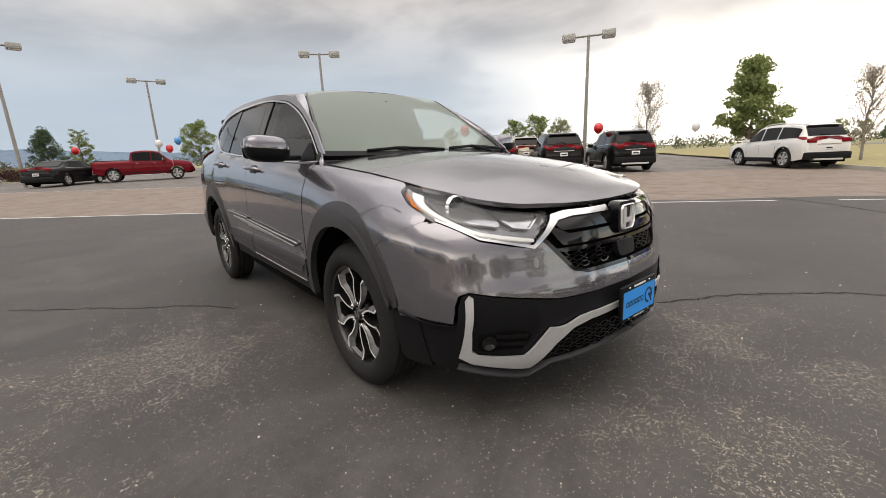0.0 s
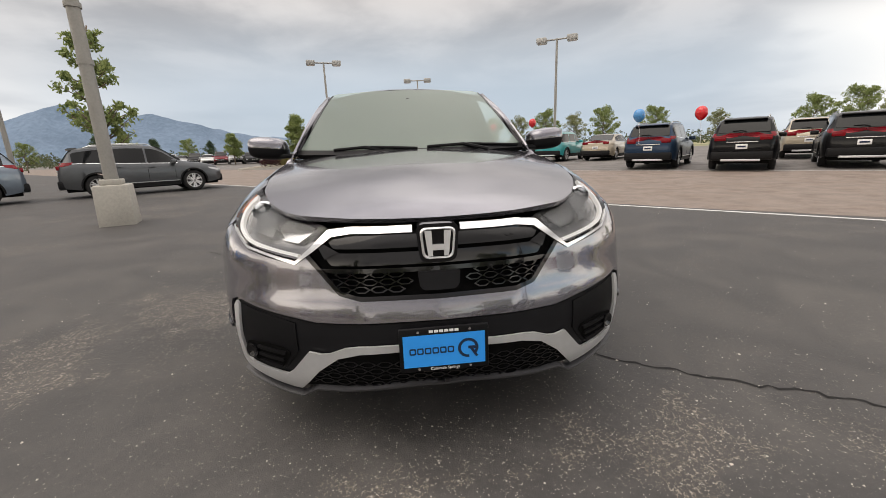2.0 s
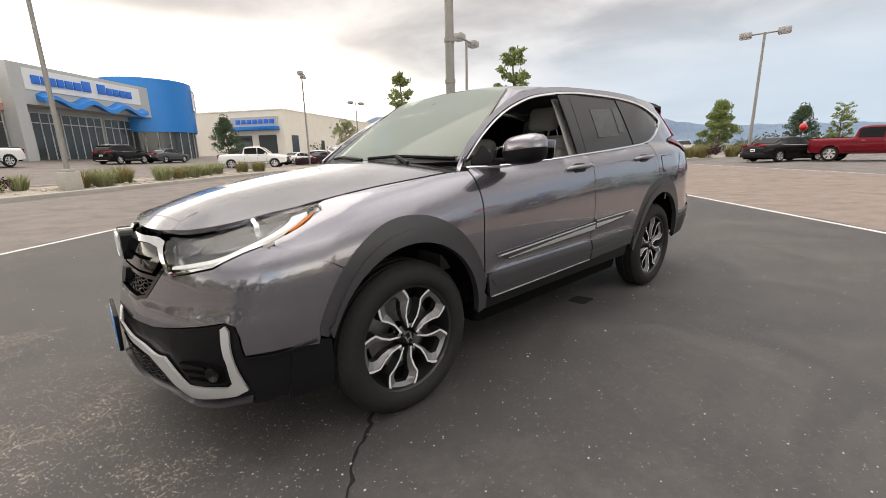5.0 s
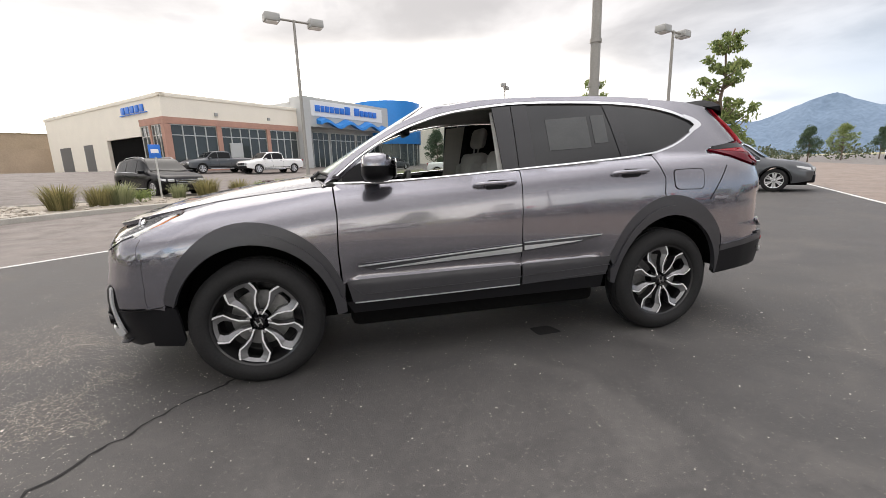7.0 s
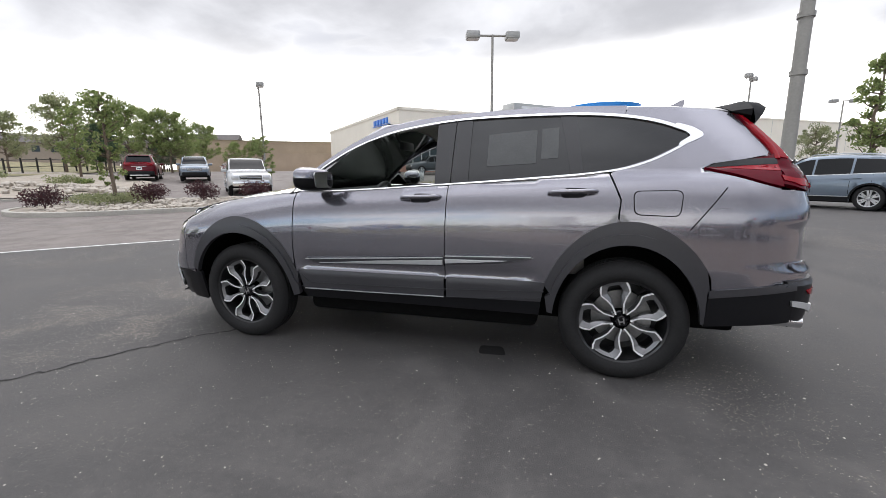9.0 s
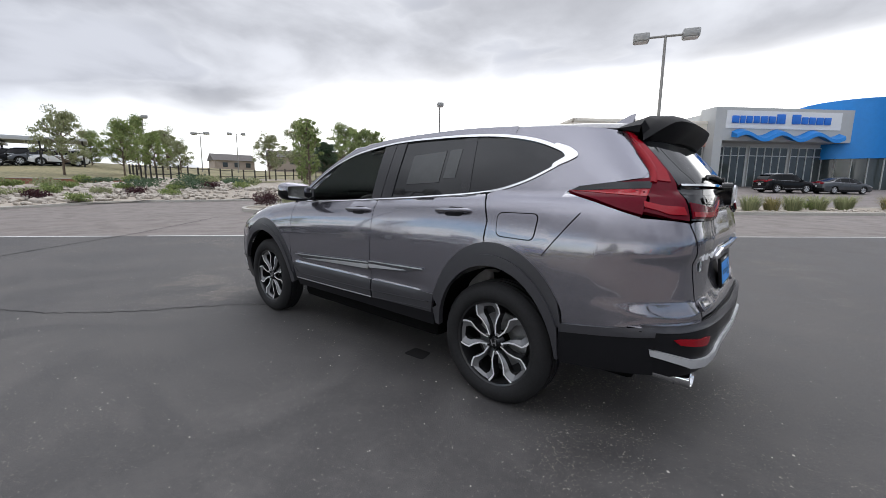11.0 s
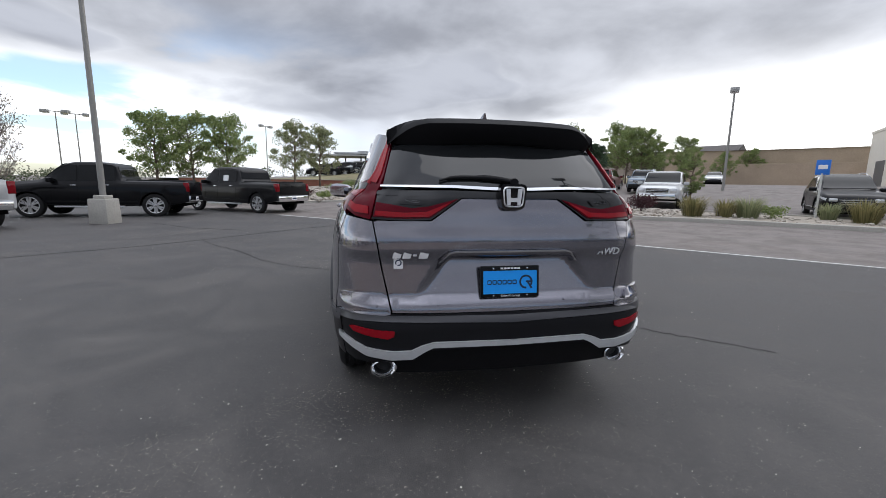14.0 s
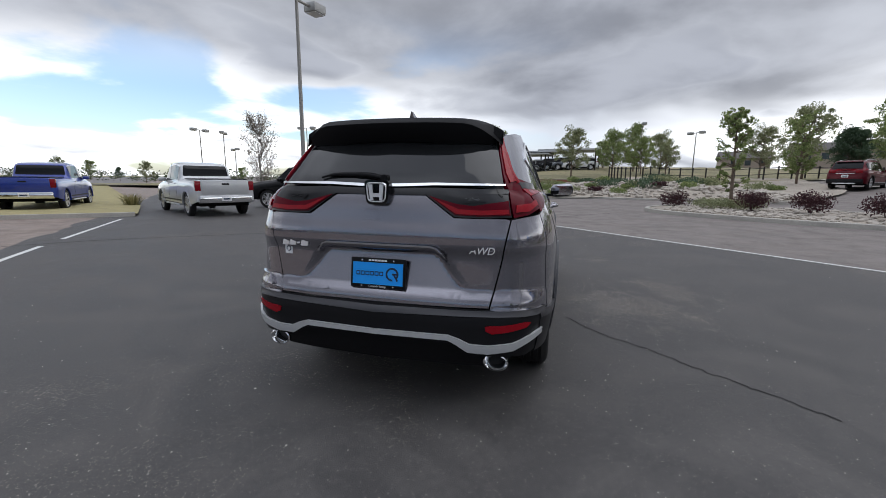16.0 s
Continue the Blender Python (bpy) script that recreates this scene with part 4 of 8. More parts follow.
    sheet("light_guide", fl(stroke([(.430, .897), (.500, .848), (.560, .858), (.592, .898)], .006)), NOSE, lamp, CHROME, off=-.008, thick=.012, cell=.04)
    sheet("turn_signal", fl([(.762, .994), (.780, .976), (.798, .945), (.793, .925), (.788, .945)]), NOSE, lamp, AMBER, off=-.005, thick=.01, cell=.03, label="amber corner lens")
    sheet("lamp_cover", fl(hl), NOSE, lamp, LENS, off=.004, thick=.0, cell=.04)
    # chrome wing of the grille that runs on under the lamp
    wingbar = [(.085, .897), (.30, .894), (.388, .884), (.455, .825), (.508, .783), (.60, .803), (.70, .829), (.785, .893), (.789, .888), (.70, .820), (.60, .794), (.510, .770), (.440, .815), (.372, .863), (.30, .873), (.085, .875)]
    sheet("grille_wing", fl(wingbar), NOSE, hero, CHROME, off=.005, thick=.012, cell=.03, label="bright chrome grille bar")

grille = sheet("grille", [(-.44, .90), (-.465, .80), (-.345, .665), (-.28, .650), (.28, .650), (.345, .665), (.465, .80), (.44, .90)], NOSE, hero, UNDER, off=-.035, thick=.01, cell=.06, label="gloss black grille with a honeycomb lower mesh")
for z0, z1, wd in ((.872, .826, .40), (.812, .768, .41), (.758, .742, .42)):
    sheet("grille_bar", rounded([(-wd, z0), (-wd + .03, z1), (wd - .03, z1), (wd, z0)], .012), NOSE, grille, GLOSS, off=-.004, thick=.022, cell=.05)
for sgn in (1, -1):
    sheet("grille_corner", [(sgn * .35, .815), (sgn * .44, .86), (sgn * .40, .79)], NOSE, grille, GLOSS, off=.0, thick=.03, cell=.05)
    sheet("grille_frame", stroke([(sgn * .462, .80), (sgn * .35, .672), (sgn * .28, .655), (0, .655)], .016), NOSE, grille, GLOSS, off=.002, thick=.02, cell=.05)


def honeycomb(name, inside, surf, parent, w, h, off):
    """Hexagon rings in staggered rows."""
    row, z = 0, inside[2]
    while z <= inside[3]:
        y = -inside[1] + (w * .5 if row % 2 else 0)
        while y <= inside[1]:
            reach = inside[1] - inside[4] * (inside[3] - z)
            if abs(y) >= inside[0] and abs(y) < reach:
                ring = [(y + .46 * w * math.cos(radians(60 * k)) * (1.15 if k % 3 == 0 else 1), z + .46 * h * math.sin(radians(60 * k)) * 1.15) for k in range(6)]
                small = [(y + (p[0] - y) * .72, z + (p[1] - z) * .70) for p in ring]
                bm = bmesh.new()
                rows = []
                for pts, d in ((ring, off), (small, off), (small, off - .02)):
                    q = surf[0](np.array([p[0] for p in pts]), np.array([p[1] for p in pts]))
                    rows.append([bm.verts.new(Vector(v) + Vector(surf[1]) * d) for v in q])
                for a, b in zip(rows, rows[1:]):
                    for k in range(6):
                        bm.faces.new((a[k], a[(k + 1) % 6], b[(k + 1) % 6], b[k]))
                bmesh.ops.recalc_face_normals(bm, faces=bm.faces[:])
                part(name, bm, GLOSS, parent)
            y += w
        z += h
        row += 1


honeycomb("mesh_cell", (.10, .40, .682, .735, .9), NOSE, grille, .062, .026, -.012)
intake = sheet("lower_intake", [(-.50, .425), (-.36, .445), (0, .462), (.36, .445), (.50, .425), (.56, .30), (.3, .315), (0, .325), (-.3, .315), (-.56, .30)], NOSE, hero, UNDER, off=-.004, thick=.01, cell=.06, label="black honeycomb lower intake")
honeycomb("mesh_cell", (.0, .49, .338, .43, -.3), NOSE, intake, .062, .026, .002)
lip = [(.78, .318), (.65, .278), (.575, .256), (.532, .250), (.465, .305), (.363, .309), (.283, .322), (.09, .338), (0, .339)]
for sgn in (1, -1):
    sheet("chin_lip", stroke([(sgn * a, b) for a, b in lip], .007), NOSE, hero, ARCHGREY, off=.018, thick=.03, cell=.06)
sheet("radar_cover", rounded([(-.075, .742), (.075, .742), (.07, .690), (.055, .676), (-.055, .676), (-.07, .690)], .008), NOSE, hero, CLAD, off=.006, thick=.03, cell=.05, label="dark sensor cover below the badge")


def badge(x, z, facing_x, w, h, back_off):
    """A rounded chrome frame with two uprights and a crossbar."""
    plate = [(y, zz) for y, zz in rounded([(-w / 2 - .012, z + h / 2 + .012), (w / 2 + .012, z + h / 2 + .012), (w / 2, z - h / 2 - .012), (-w / 2, z - h / 2 - .012)], .03)]
    bm = bmesh.new()
    add_prism(bm, plate, x - facing_x * back_off, x, "yz")
    b = part("badge", bm, GLOSS, hero, "chrome badge on a black ground", 40)
    outer = rounded([(-w / 2, z + h / 2), (w / 2, z + h / 2), (w * .42, z - h / 2), (-w * .42, z - h / 2)], .026, 6)
    inner = [(p[0] * .85, z + (p[1] - z) * .85) for p in outer]
    bm = bmesh.new()
    lo = [bm.verts.new((x + facing_x * .004, *p)) for p in outer]
    md = [bm.verts.new((x + facing_x * .012, (p[0] + q[0]) / 2, (p[1] + q[1]) / 2)) for p, q in zip(outer, inner)]
    hi = [bm.verts.new((x + facing_x * .004, *p)) for p in inner]
    n = len(lo)
    for a, c in ((lo, md), (md, hi)):
        for k in range(n):
            bm.faces.new((a[k], a[(k + 1) % n], c[(k + 1) % n], c[k]))
    bmesh.ops.recalc_face_normals(bm, faces=bm.faces[:])
    part("frame", bm, BADGE, b, "", 50)
    bm = bmesh.new()
    for sy in (1, -1):
        bm = bmesh.new()
        add_prism(bm, [(sy * w * .36, z + h * .40), (sy * w * .17, z + h * .40), (sy * w * .15, z - h * .40), (sy * w * .28, z - h * .40)], x + facing_x * .002, x + facing_x * .010, "yz")
        part("upright", bm, BADGE, b)
    bm = bmesh.new()
    add_prism(bm, [(-w * .16, z - .004), (w * .16, z - .004), (w * .16, z - .024), (-w * .16, z - .024)], x + facing_x * .002, x + facing_x * .009, "yz")
    part("crossbar", bm, BADGE, b)
    return b


badge(2.262, .842, 1, .128, .112, .05)


for px, pz, d in ((2.338, .482, 1), (-2.316, .818, -1)):
    bm = bmesh.new()
    add_box(bm, -.156, .156, -.080, .080, -.012, .004, .004)
    pl = part("number_plate", bm, BLACK, hero, "bright blue dealer plate in a black frame", 40)
    pl.matrix_basis = Matrix.Translation((px, 0, pz)) @ facing((d, 0, .02 if d > 0 else .12)).to_4x4()
    bm = bmesh.new()
    add_box(bm, -.143, .143, -.061, .056, .004, .0055)
    part("blue_field", bm, BLUEPLATE, pl)
    for k in range(6):
        bm = bmesh.new()
        x0 = -.122 + .0265 * k
        ring = rounded([(x0, -.014), (x0 + .0225, -.014), (x0 + .0225, .010), (x0, .010)], .006)
        hole = [(x0 + .011 + (a - x0 - .011) * .62, -.002 + (b + .002) * .55) for a, b in ring]
        va = [bm.verts.new((*p, .0065)) for p in ring]
        vb = [bm.verts.new((*p, .0065)) for p in hole]
        for i in range(len(va)):
            bm.faces.new((va[i], va[(i + 1) % len(va)], vb[(i + 1) % len(va)], vb[i]))
        part("print_bar", bm, NAVY, pl)
    bm = bmesh.new()
    ring = arc(.083, -.002, .036, -50, 275, 30)
    inn = arc(.083, -.002, .026, -50, 275, 30)
    va, vb = [bm.verts.new((*p, .0065)) for p in ring], [bm.verts.new((*p, .0065)) for p in inn]
    for i in range(30):
        bm.faces.new((va[i], va[i + 1], vb[i + 1], vb[i]))
    add_prism(bm, [(.083, -.006), (.119, -.006), (.119, .004), (.083, .004)], .0055, .0066, "xy")
    add_prism(bm, [(.088, -.004), (.096, .002), (.118, -.034), (.110, -.038)], .0055, .0067, "xy")
    part("print_mark", bm, NAVY, pl)
    for k in range(6):
        bm = bmesh.new()
        add_box(bm, -.052 + .0178 * k, -.052 + .0178 * k + .014, .0635, .0725, .004, .0052)
        part("white_bar", bm, WHITE, pl)
    text_part("plate_text", "Colorado Springs", .0145, pl, WHITE, (0, -.071, .0048), Matrix.Identity(3), .0004)
    for a, b in ((-.09, .068), (.09, .068), (-.09, -.069), (.09, -.069)):
        bm = bmesh.new()
        add_lathe(bm, [(.0001, .0065), (.0045, .0062), (.005, .004)], 12, axis="z", centre=(a, b, 0))
        part("screw", bm, CHROME, pl)

# tail
gate = [(0, .672), (.30, .672), (.596, .676), (.640, .88), (.682, 1.115), (.70, 1.13), (.66, 1.122), (.405, 1.122), (.25, 1.232), (0, 1.236)]
sheet("tailgate", gate[:5] + gate[6:] + [(-a, b) for a, b in (gate[:5] + gate[6:])[::-1][1:-1]], TAIL, hero, PAINT, cell=.022, thick=.02)
sheet("recess_brow", stroke([(-.365, .920), (-.318, .962), (-.29, .968), (.29, .968), (.318, .962), (.365, .920)], .018), TAIL, hero, PAINT, off=.016, thick=.018, cell=.05)
sheet("recess_brow_strip", stroke([(-.37, .926), (-.32, .972), (-.29, .979), (.29, .979), (.32, .972), (.37, .926)], .006), TAIL, hero, CHROME, off=.018, thick=.01, cell=.05)
for sgn in (1, -1):
    fl = (lambda o: o) if sgn == 1 else mirrored
    sheet("gate_shoulder", fl(rounded([(.29, .712), (.598, .700), (.606, .742), (.50, .750), (.30, .728)], .012)), TAIL, hero, PAINT, off=.010, thick=.012, cell=.04)
    ry = lambda z: float(side_y(-2.062, z))
    ro = lambda z: float(side_y(-2.035, z))
    corner = [(.604, .676), (.648, .88), (.690, 1.118), (.76, 1.130), (ro(1.13), 1.140), (ro(1.0), 1.0), (ro(.80), .80), (ro(.645), .645), (.70, .640), (.61, .645)]
    sheet("rear_corner", fl(corner), TAIL, hero, PAINT, off=-.0015, cell=.03, thick=.012)
    sheet("corner_ledge", fl(rounded([(.66, .700), (.80, .690), (.845, .72), (.84, .755), (.70, .752)], .02)), TAIL, hero, PAINT, off=.014, thick=.014, cell=.04)
    lampb = sheet("tail_lamp", fl([(.695, 1.126), (.664, 1.245), (.640, 1.290), (.622, 1.336), (.592, 1.438), (.560, 1.560), (.574, 1.566), (.626, 1.439), (.664, 1.343), (.688, 1.318), (.735, 1.298), (ry(1.24), 1.24), (ry(1.165), 1.165), (.76, 1.138)]), TAIL, hero, DARKRED, off=.010, thick=.03, cell=.03, label="dark red wrap-round tail lamp reaching up beside the glass")
    sheet("light_strip", fl([(.655, 1.295), (.630, 1.345), (.600, 1.438), (.568, 1.552), (.580, 1.55), (.618, 1.439), (.654, 1.35), (.69, 1.305)]), TAIL, lampb, REDLENS, off=.016, thick=.008, cell=.04, label="red light strip beside the rear glass")
    sheet("light_strip", fl([(.70, 1.185), (.70, 1.150), (.76, 1.153), (ry(1.185), 1.182), (ry(1.205), 1.207), (.76, 1.19)]), TAIL, lampb, REDLENS, off=.016, thick=.008, cell=.04)
    bm = bmesh.new()
    ridge = spline([(.566, 1.562), (.590, 1.50), (.617, 1.435), (.648, 1.36), (.690, 1.295)], 5)
    add_tube(bm, [(float(rear_x(a, b)) + .006, sgn * (a + .006), b) for a, b in ridge], [.005 + .013 * min(1, k / 9) for k in range(len(ridge))], 12)
    part("lens_ridge", bm, REDLENS, lampb, "", 60)
    sheet("pillar_edge", fl([(.572, 1.568), (.624, 1.439), (.662, 1.341), (.69, 1.31), (.72, 1.33), (.685, 1.44), (.62, 1.565)]), TAIL, hero, PAINT, off=-.003, thick=.004, cell=.04)
    S = SIDES["l" if sgn == 1 else "r"]
    sheet("side_lens", [(-1.705, 1.252), (-1.76, 1.277), (-1.90, 1.296), (-2.065, 1.300), (-2.065, 1.268), (-1.90, 1.262)], S, lampb, GLOSS, off=.011, thick=.025, cell=.04)
    sheet("side_lens", [(-1.705, 1.250), (-1.90, 1.260), (-2.065, 1.266), (-2.065, 1.228), (-1.90, 1.238)], S, lampb, REDLENS, off=.012, thick=.03, cell=.04)
    sheet("side_lens", [(-1.705, 1.248), (-1.90, 1.236), (-2.065, 1.226), (-2.065, 1.150), (-1.98, 1.172), (-1.852, 1.213), (-1.76, 1.235)], S, lampb, DARKRED, off=.011, thick=.03, cell=.04)
    sheet("bumper_seam", stroke([(-1.80, 1.150), (-1.63, .925)], .005), S, hero, UNDER, off=.0015, thick=.001, cell=.05)
    sheet("gate_lens", fl([(.258, 1.232), (.41, 1.128), (.52, 1.124), (.685, 1.128), (.655, 1.25), (.63, 1.266), (.45, 1.250)]), TAIL, lampb, GLOSS, off=.010, thick=.02, cell=.04)
    sheet("gate_lens", fl([(.272, 1.228), (.415, 1.136), (.53, 1.132), (.678, 1.137), (.662, 1.205), (.585, 1.195), (.50, 1.182), (.42, 1.190)]), TAIL, lampb, DARKRED, off=.015, thick=.012, cell=.04)
    sheet("light_strip", fl([(.30, 1.215), (.418, 1.142), (.54, 1.138), (.67, 1.143), (.664, 1.165), (.53, 1.160), (.43, 1.165)]), TAIL, lampb, REDLENS, off=.019, thick=.006, cell=.04)
    sheet("reverse_lamp", fl(rounded([(.42, 1.225), (.56, 1.228), (.56, 1.200), (.45, 1.195)], .01)), TAIL, lampb, GLOSS, off=.016, thick=.01, cell=.04)
    sheet("reverse_lamp", fl([(.455, 1.218), (.53, 1.220), (.53, 1.207), (.465, 1.205)]), TAIL, lampb, LENS, off=.019, thick=.004, cell=.04)
    lens = [(.590, .566), (.586, .592), (.69, .598), (.78, .608), (.800, .602), (.78, .580), (.69, .562), (.62, .553)]
    sheet("reflector", fl(lens), TAIL, hero, REDLENS, off=.010, thick=.014, cell=.04, label="red rear reflector")
    trimr = [(0, .532), (.40, .536), (.455, .520), (.51, .495), (.60, .492), (.72, .505), (.85, .555), (.845, .525), (.72, .465), (.60, .448), (.50, .452), (.44, .490), (.40, .508), (0, .505)]
    sheet("rear_trim", fl(trimr), TAIL, hero, SATIN, off=.016, thick=.03, cell=.04, label="satin silver rear bumper trim")
    # exhaust finisher
    bm = bmesh.new()
    prof = [(.048, -.16), (.050, -.02), (.052, .0), (.046, .004), (.040, -.004), (.030, -.02), (.028, -.10)]
    add_lathe(bm, prof, 32, axis="x")
    for v in bm.verts:
        v.co = Vector((-2.30 - v.co.x, sgn * .64 + v.co.y * 1.25, .385 + v.co.z * .88))
    bmesh.ops.recalc_face_normals(bm, faces=bm.faces[:])
    part("exhaust_tip", bm, CHROME, hero, "oval chrome exhaust tip", 50)
glass = [(0, 1.290), (.30, 1.290), (.635, 1.262), (.628, 1.30), (.600, 1.40), (.563, 1.52), (.50, 1.545), (0, 1.555)]
sheet("rear_glass", glass + [(-a, b) for a, b in glass[::-1][1:-1]], TAIL, hero, PRIVACY, off=.004, thick=.01, cell=.06, label="dark tinted rear window")
bar = [(0, 1.280), (.10, 1.281), (.30, 1.287), (.635, 1.283), (.635, 1.275), (.30, 1.275), (.12, 1.268), (0, 1.266)]
sheet("chrome_bar", bar + [(-a, b) for a, b in bar[::-1][1:-1]], TAIL, hero, CHROME, off=.022, thick=.03, cell=.04)
band = [(0, 1.262), (.30, 1.268), (.66, 1.262), (.66, 1.240), (.28, 1.234), (0, 1.232)]
sheet("gate_band", band + [(-a, b) for a, b in band[::-1][1:-1]], TAIL, hero, GLOSS, off=.010, thick=.02, cell=.05)
badge(-2.315, 1.245, -1, .118, .102, .05)
rb = [(0, .668), (.60, .668), (.70, .650), (.862, .648), (.868, .56), (.85, .45), (.78, .42), (.50, .445), (.42, .49), (0, .50)]
sheet("rear_bumper", rb + [(-a, b) for a, b in rb[::-1][1:-1]], TAIL, hero, CLAD, off=.004, thick=.03, cell=.045)
band = [(0, .650), (.40, .658), (.70, .664), (.862, .662), (.862, .630), (.70, .634), (.40, .630), (0, .622)]
sheet("bumper_band", band + [(-a, b) for a, b in band[::-1][1:-1]], TAIL, hero, ARCHGREY, off=.012, thick=.02, cell=.05)
dif = [(0, .515), (.42, .505), (.50, .46), (.74, .43), (.70, .34), (0, .33)]
sheet("rear_valance", dif + [(-a, b) for a, b in dif[::-1][1:-1]], TAIL, hero, BLACK, off=-.03, thick=.03, cell=.07)
for s in "lr":
    sheet("rear_bumper_side", [(-1.748, .592), (-2.17, .645), (-2.17, .425), (-1.745, .385)], SIDES[s], hero, CLAD, off=.006, thick=.02, cell=.05)
    sheet("bumper_band", [(-1.746, .598), (-2.17, .652), (-2.17, .612), (-1.75, .556)], SIDES[s], hero, ARCHGREY, off=.012, thick=.012, cell=.05)
    sheet("bumper_crease", stroke([(-1.76, .588), (-2.16, .640)], .007), SIDES[s], hero, GLOSS, off=.010, thick=.006, cell=.05)
    sheet("front_bumper_skirt", [(1.87, .508), (1.755, .512), (1.722, .50), (1.714, .42), (1.712, .30), (1.73, .268), (1.885, .275)], SIDES[s], hero, CLAD, off=-.008, thick=.02, cell=.05)
    sheet("bumper_crease", stroke([(2.02, .502), (1.95, .500), (1.86, .508), (1.78, .520)], .006), SIDES[s], hero, GLOSS, off=.008, thick=.01, cell=.04)

# spoiler
bm = bmesh.new()
rows = []
for k in range(25):
    y = -.60 + 1.2 * k / 24
    e = abs(y) / .60
    zt = float(ROOF_Z(-1.93)) - .008 - .016 * e ** 2
    drop = .115 * max(0, (e - .66) / .34) ** 2
    belly = .014 * math.exp(-((e - .62) / .22) ** 2)
    f = max(.22, math.sqrt(max(0, 1 - e ** 7)))
    ring = [(-1.86, float(roof_z(-1.86, y)) - .010), (-1.97, zt + .014 - drop * .5), (-2.09 + .13 * e ** 4, zt + .004 - drop), (-2.135 + .15 * e ** 4, zt - drop - .026 * f), (-2.125 + .15 * e ** 4, zt - drop * .8 - .062 * f), (-2.07 + .10 * e ** 4, zt - drop * .55 - (.118 + belly) * f), (-1.98, zt - drop * .5 - .125 * f)]
    rows.append([bm.verts.new((x, y, z + .012)) for x, z in ring])
for a, b in zip(rows, rows[1:]):
    for i in range(7):
        bm.faces.new((a[i], b[i], b[(i + 1) % 7], a[(i + 1) % 7]))
bm.faces.new(rows[0])
bm.faces.new(rows[-1][::-1])
bmesh.ops.recalc_face_normals(bm, faces=bm.faces[:])
part("roof_spoiler", bm, SPOILER, hero, "gloss black roof spoiler over the rear window", 35)
bm = bmesh.new()
prof = [(-1.60, 1.655), (-1.66, 1.685), (-1.74, 1.728), (-1.765, 1.73), (-1.76, 1.69), (-1.75, 1.64)]
lo = add_prism(bm, prof, -.018, .018)
for v in bm.verts:
    v.co.y *= 1.6 - 1.4 * min(1, max(0, (v.co.z - 1.645) / .08))
part("shark_fin_aerial", bm, PAINT, hero, "", 40)
bm = bmesh.new()
pts = spline([(.36, 1.318), (.28, 1.335), (.10, 1.335), (-.03, 1.315)], 5)
add_tube(bm, [(float(rear_x(a, b)) - .018, a, b) for a, b in pts], [.006] * 4 + [.010] * 5 + [.014] * 7, 8)
add_tube(bm, [(float(rear_x(-.02, 1.315)) + .01, -.02, 1.315), (float(rear_x(-.02, 1.315)) - .035, -.02, 1.315)], .022, 12)
part("rear_wiper", bm, BLACK, hero, "", 50)
# badges on the gate: slanted bars for the model name, letters for the drive
for y0, wide, z0, z1 in ((.596, .040, .942, .972), (.548, .040, .942, .972), (.497, .018, .953, .961), (.470, .044, .942, .972)):
    x0 = float(rear_x(y0, .957)) - .003
    bm = bmesh.new()
    add_prism(bm, rounded([(y0, z0), (y0 - .3 * (z1 - z0), z1), (y0 - .3 * (z1 - z0) - wide, z1), (y0 - wide, z0)], .003), x0 + .003, x0 - .005, "yz")
    part("model_name_bar", bm, BADGE, hero)
text_part("drive_lettering", "AWD", .052, hero, BADGE, (float(rear_x(-.55, .962)) - .003, -.552, .962), facing((-1, 0, 0)), .003, "chrome letters", .25)
bm = bmesh.new()
x0 = float(rear_x(.565, .913)) - .002
add_prism(bm, [(.588, .940), (.542, .940), (.542, .888), (.588, .888)], x0, x0 - .002, "yz")
st = part("dealer_sticker", bm, WHITE, hero, "small white sticker with a dark ring")
bm = bmesh.new()
va, vb = [[bm.verts.new((x0 - .0026, *p)) for p in arc(.565, .918, r, -40, 290, 20)] for r in (.016, .010)]
for i in range(20):
    bm.faces.new((va[i], va[i + 1], vb[i + 1], vb[i]))
part("print_mark", bm, NAVY, st)

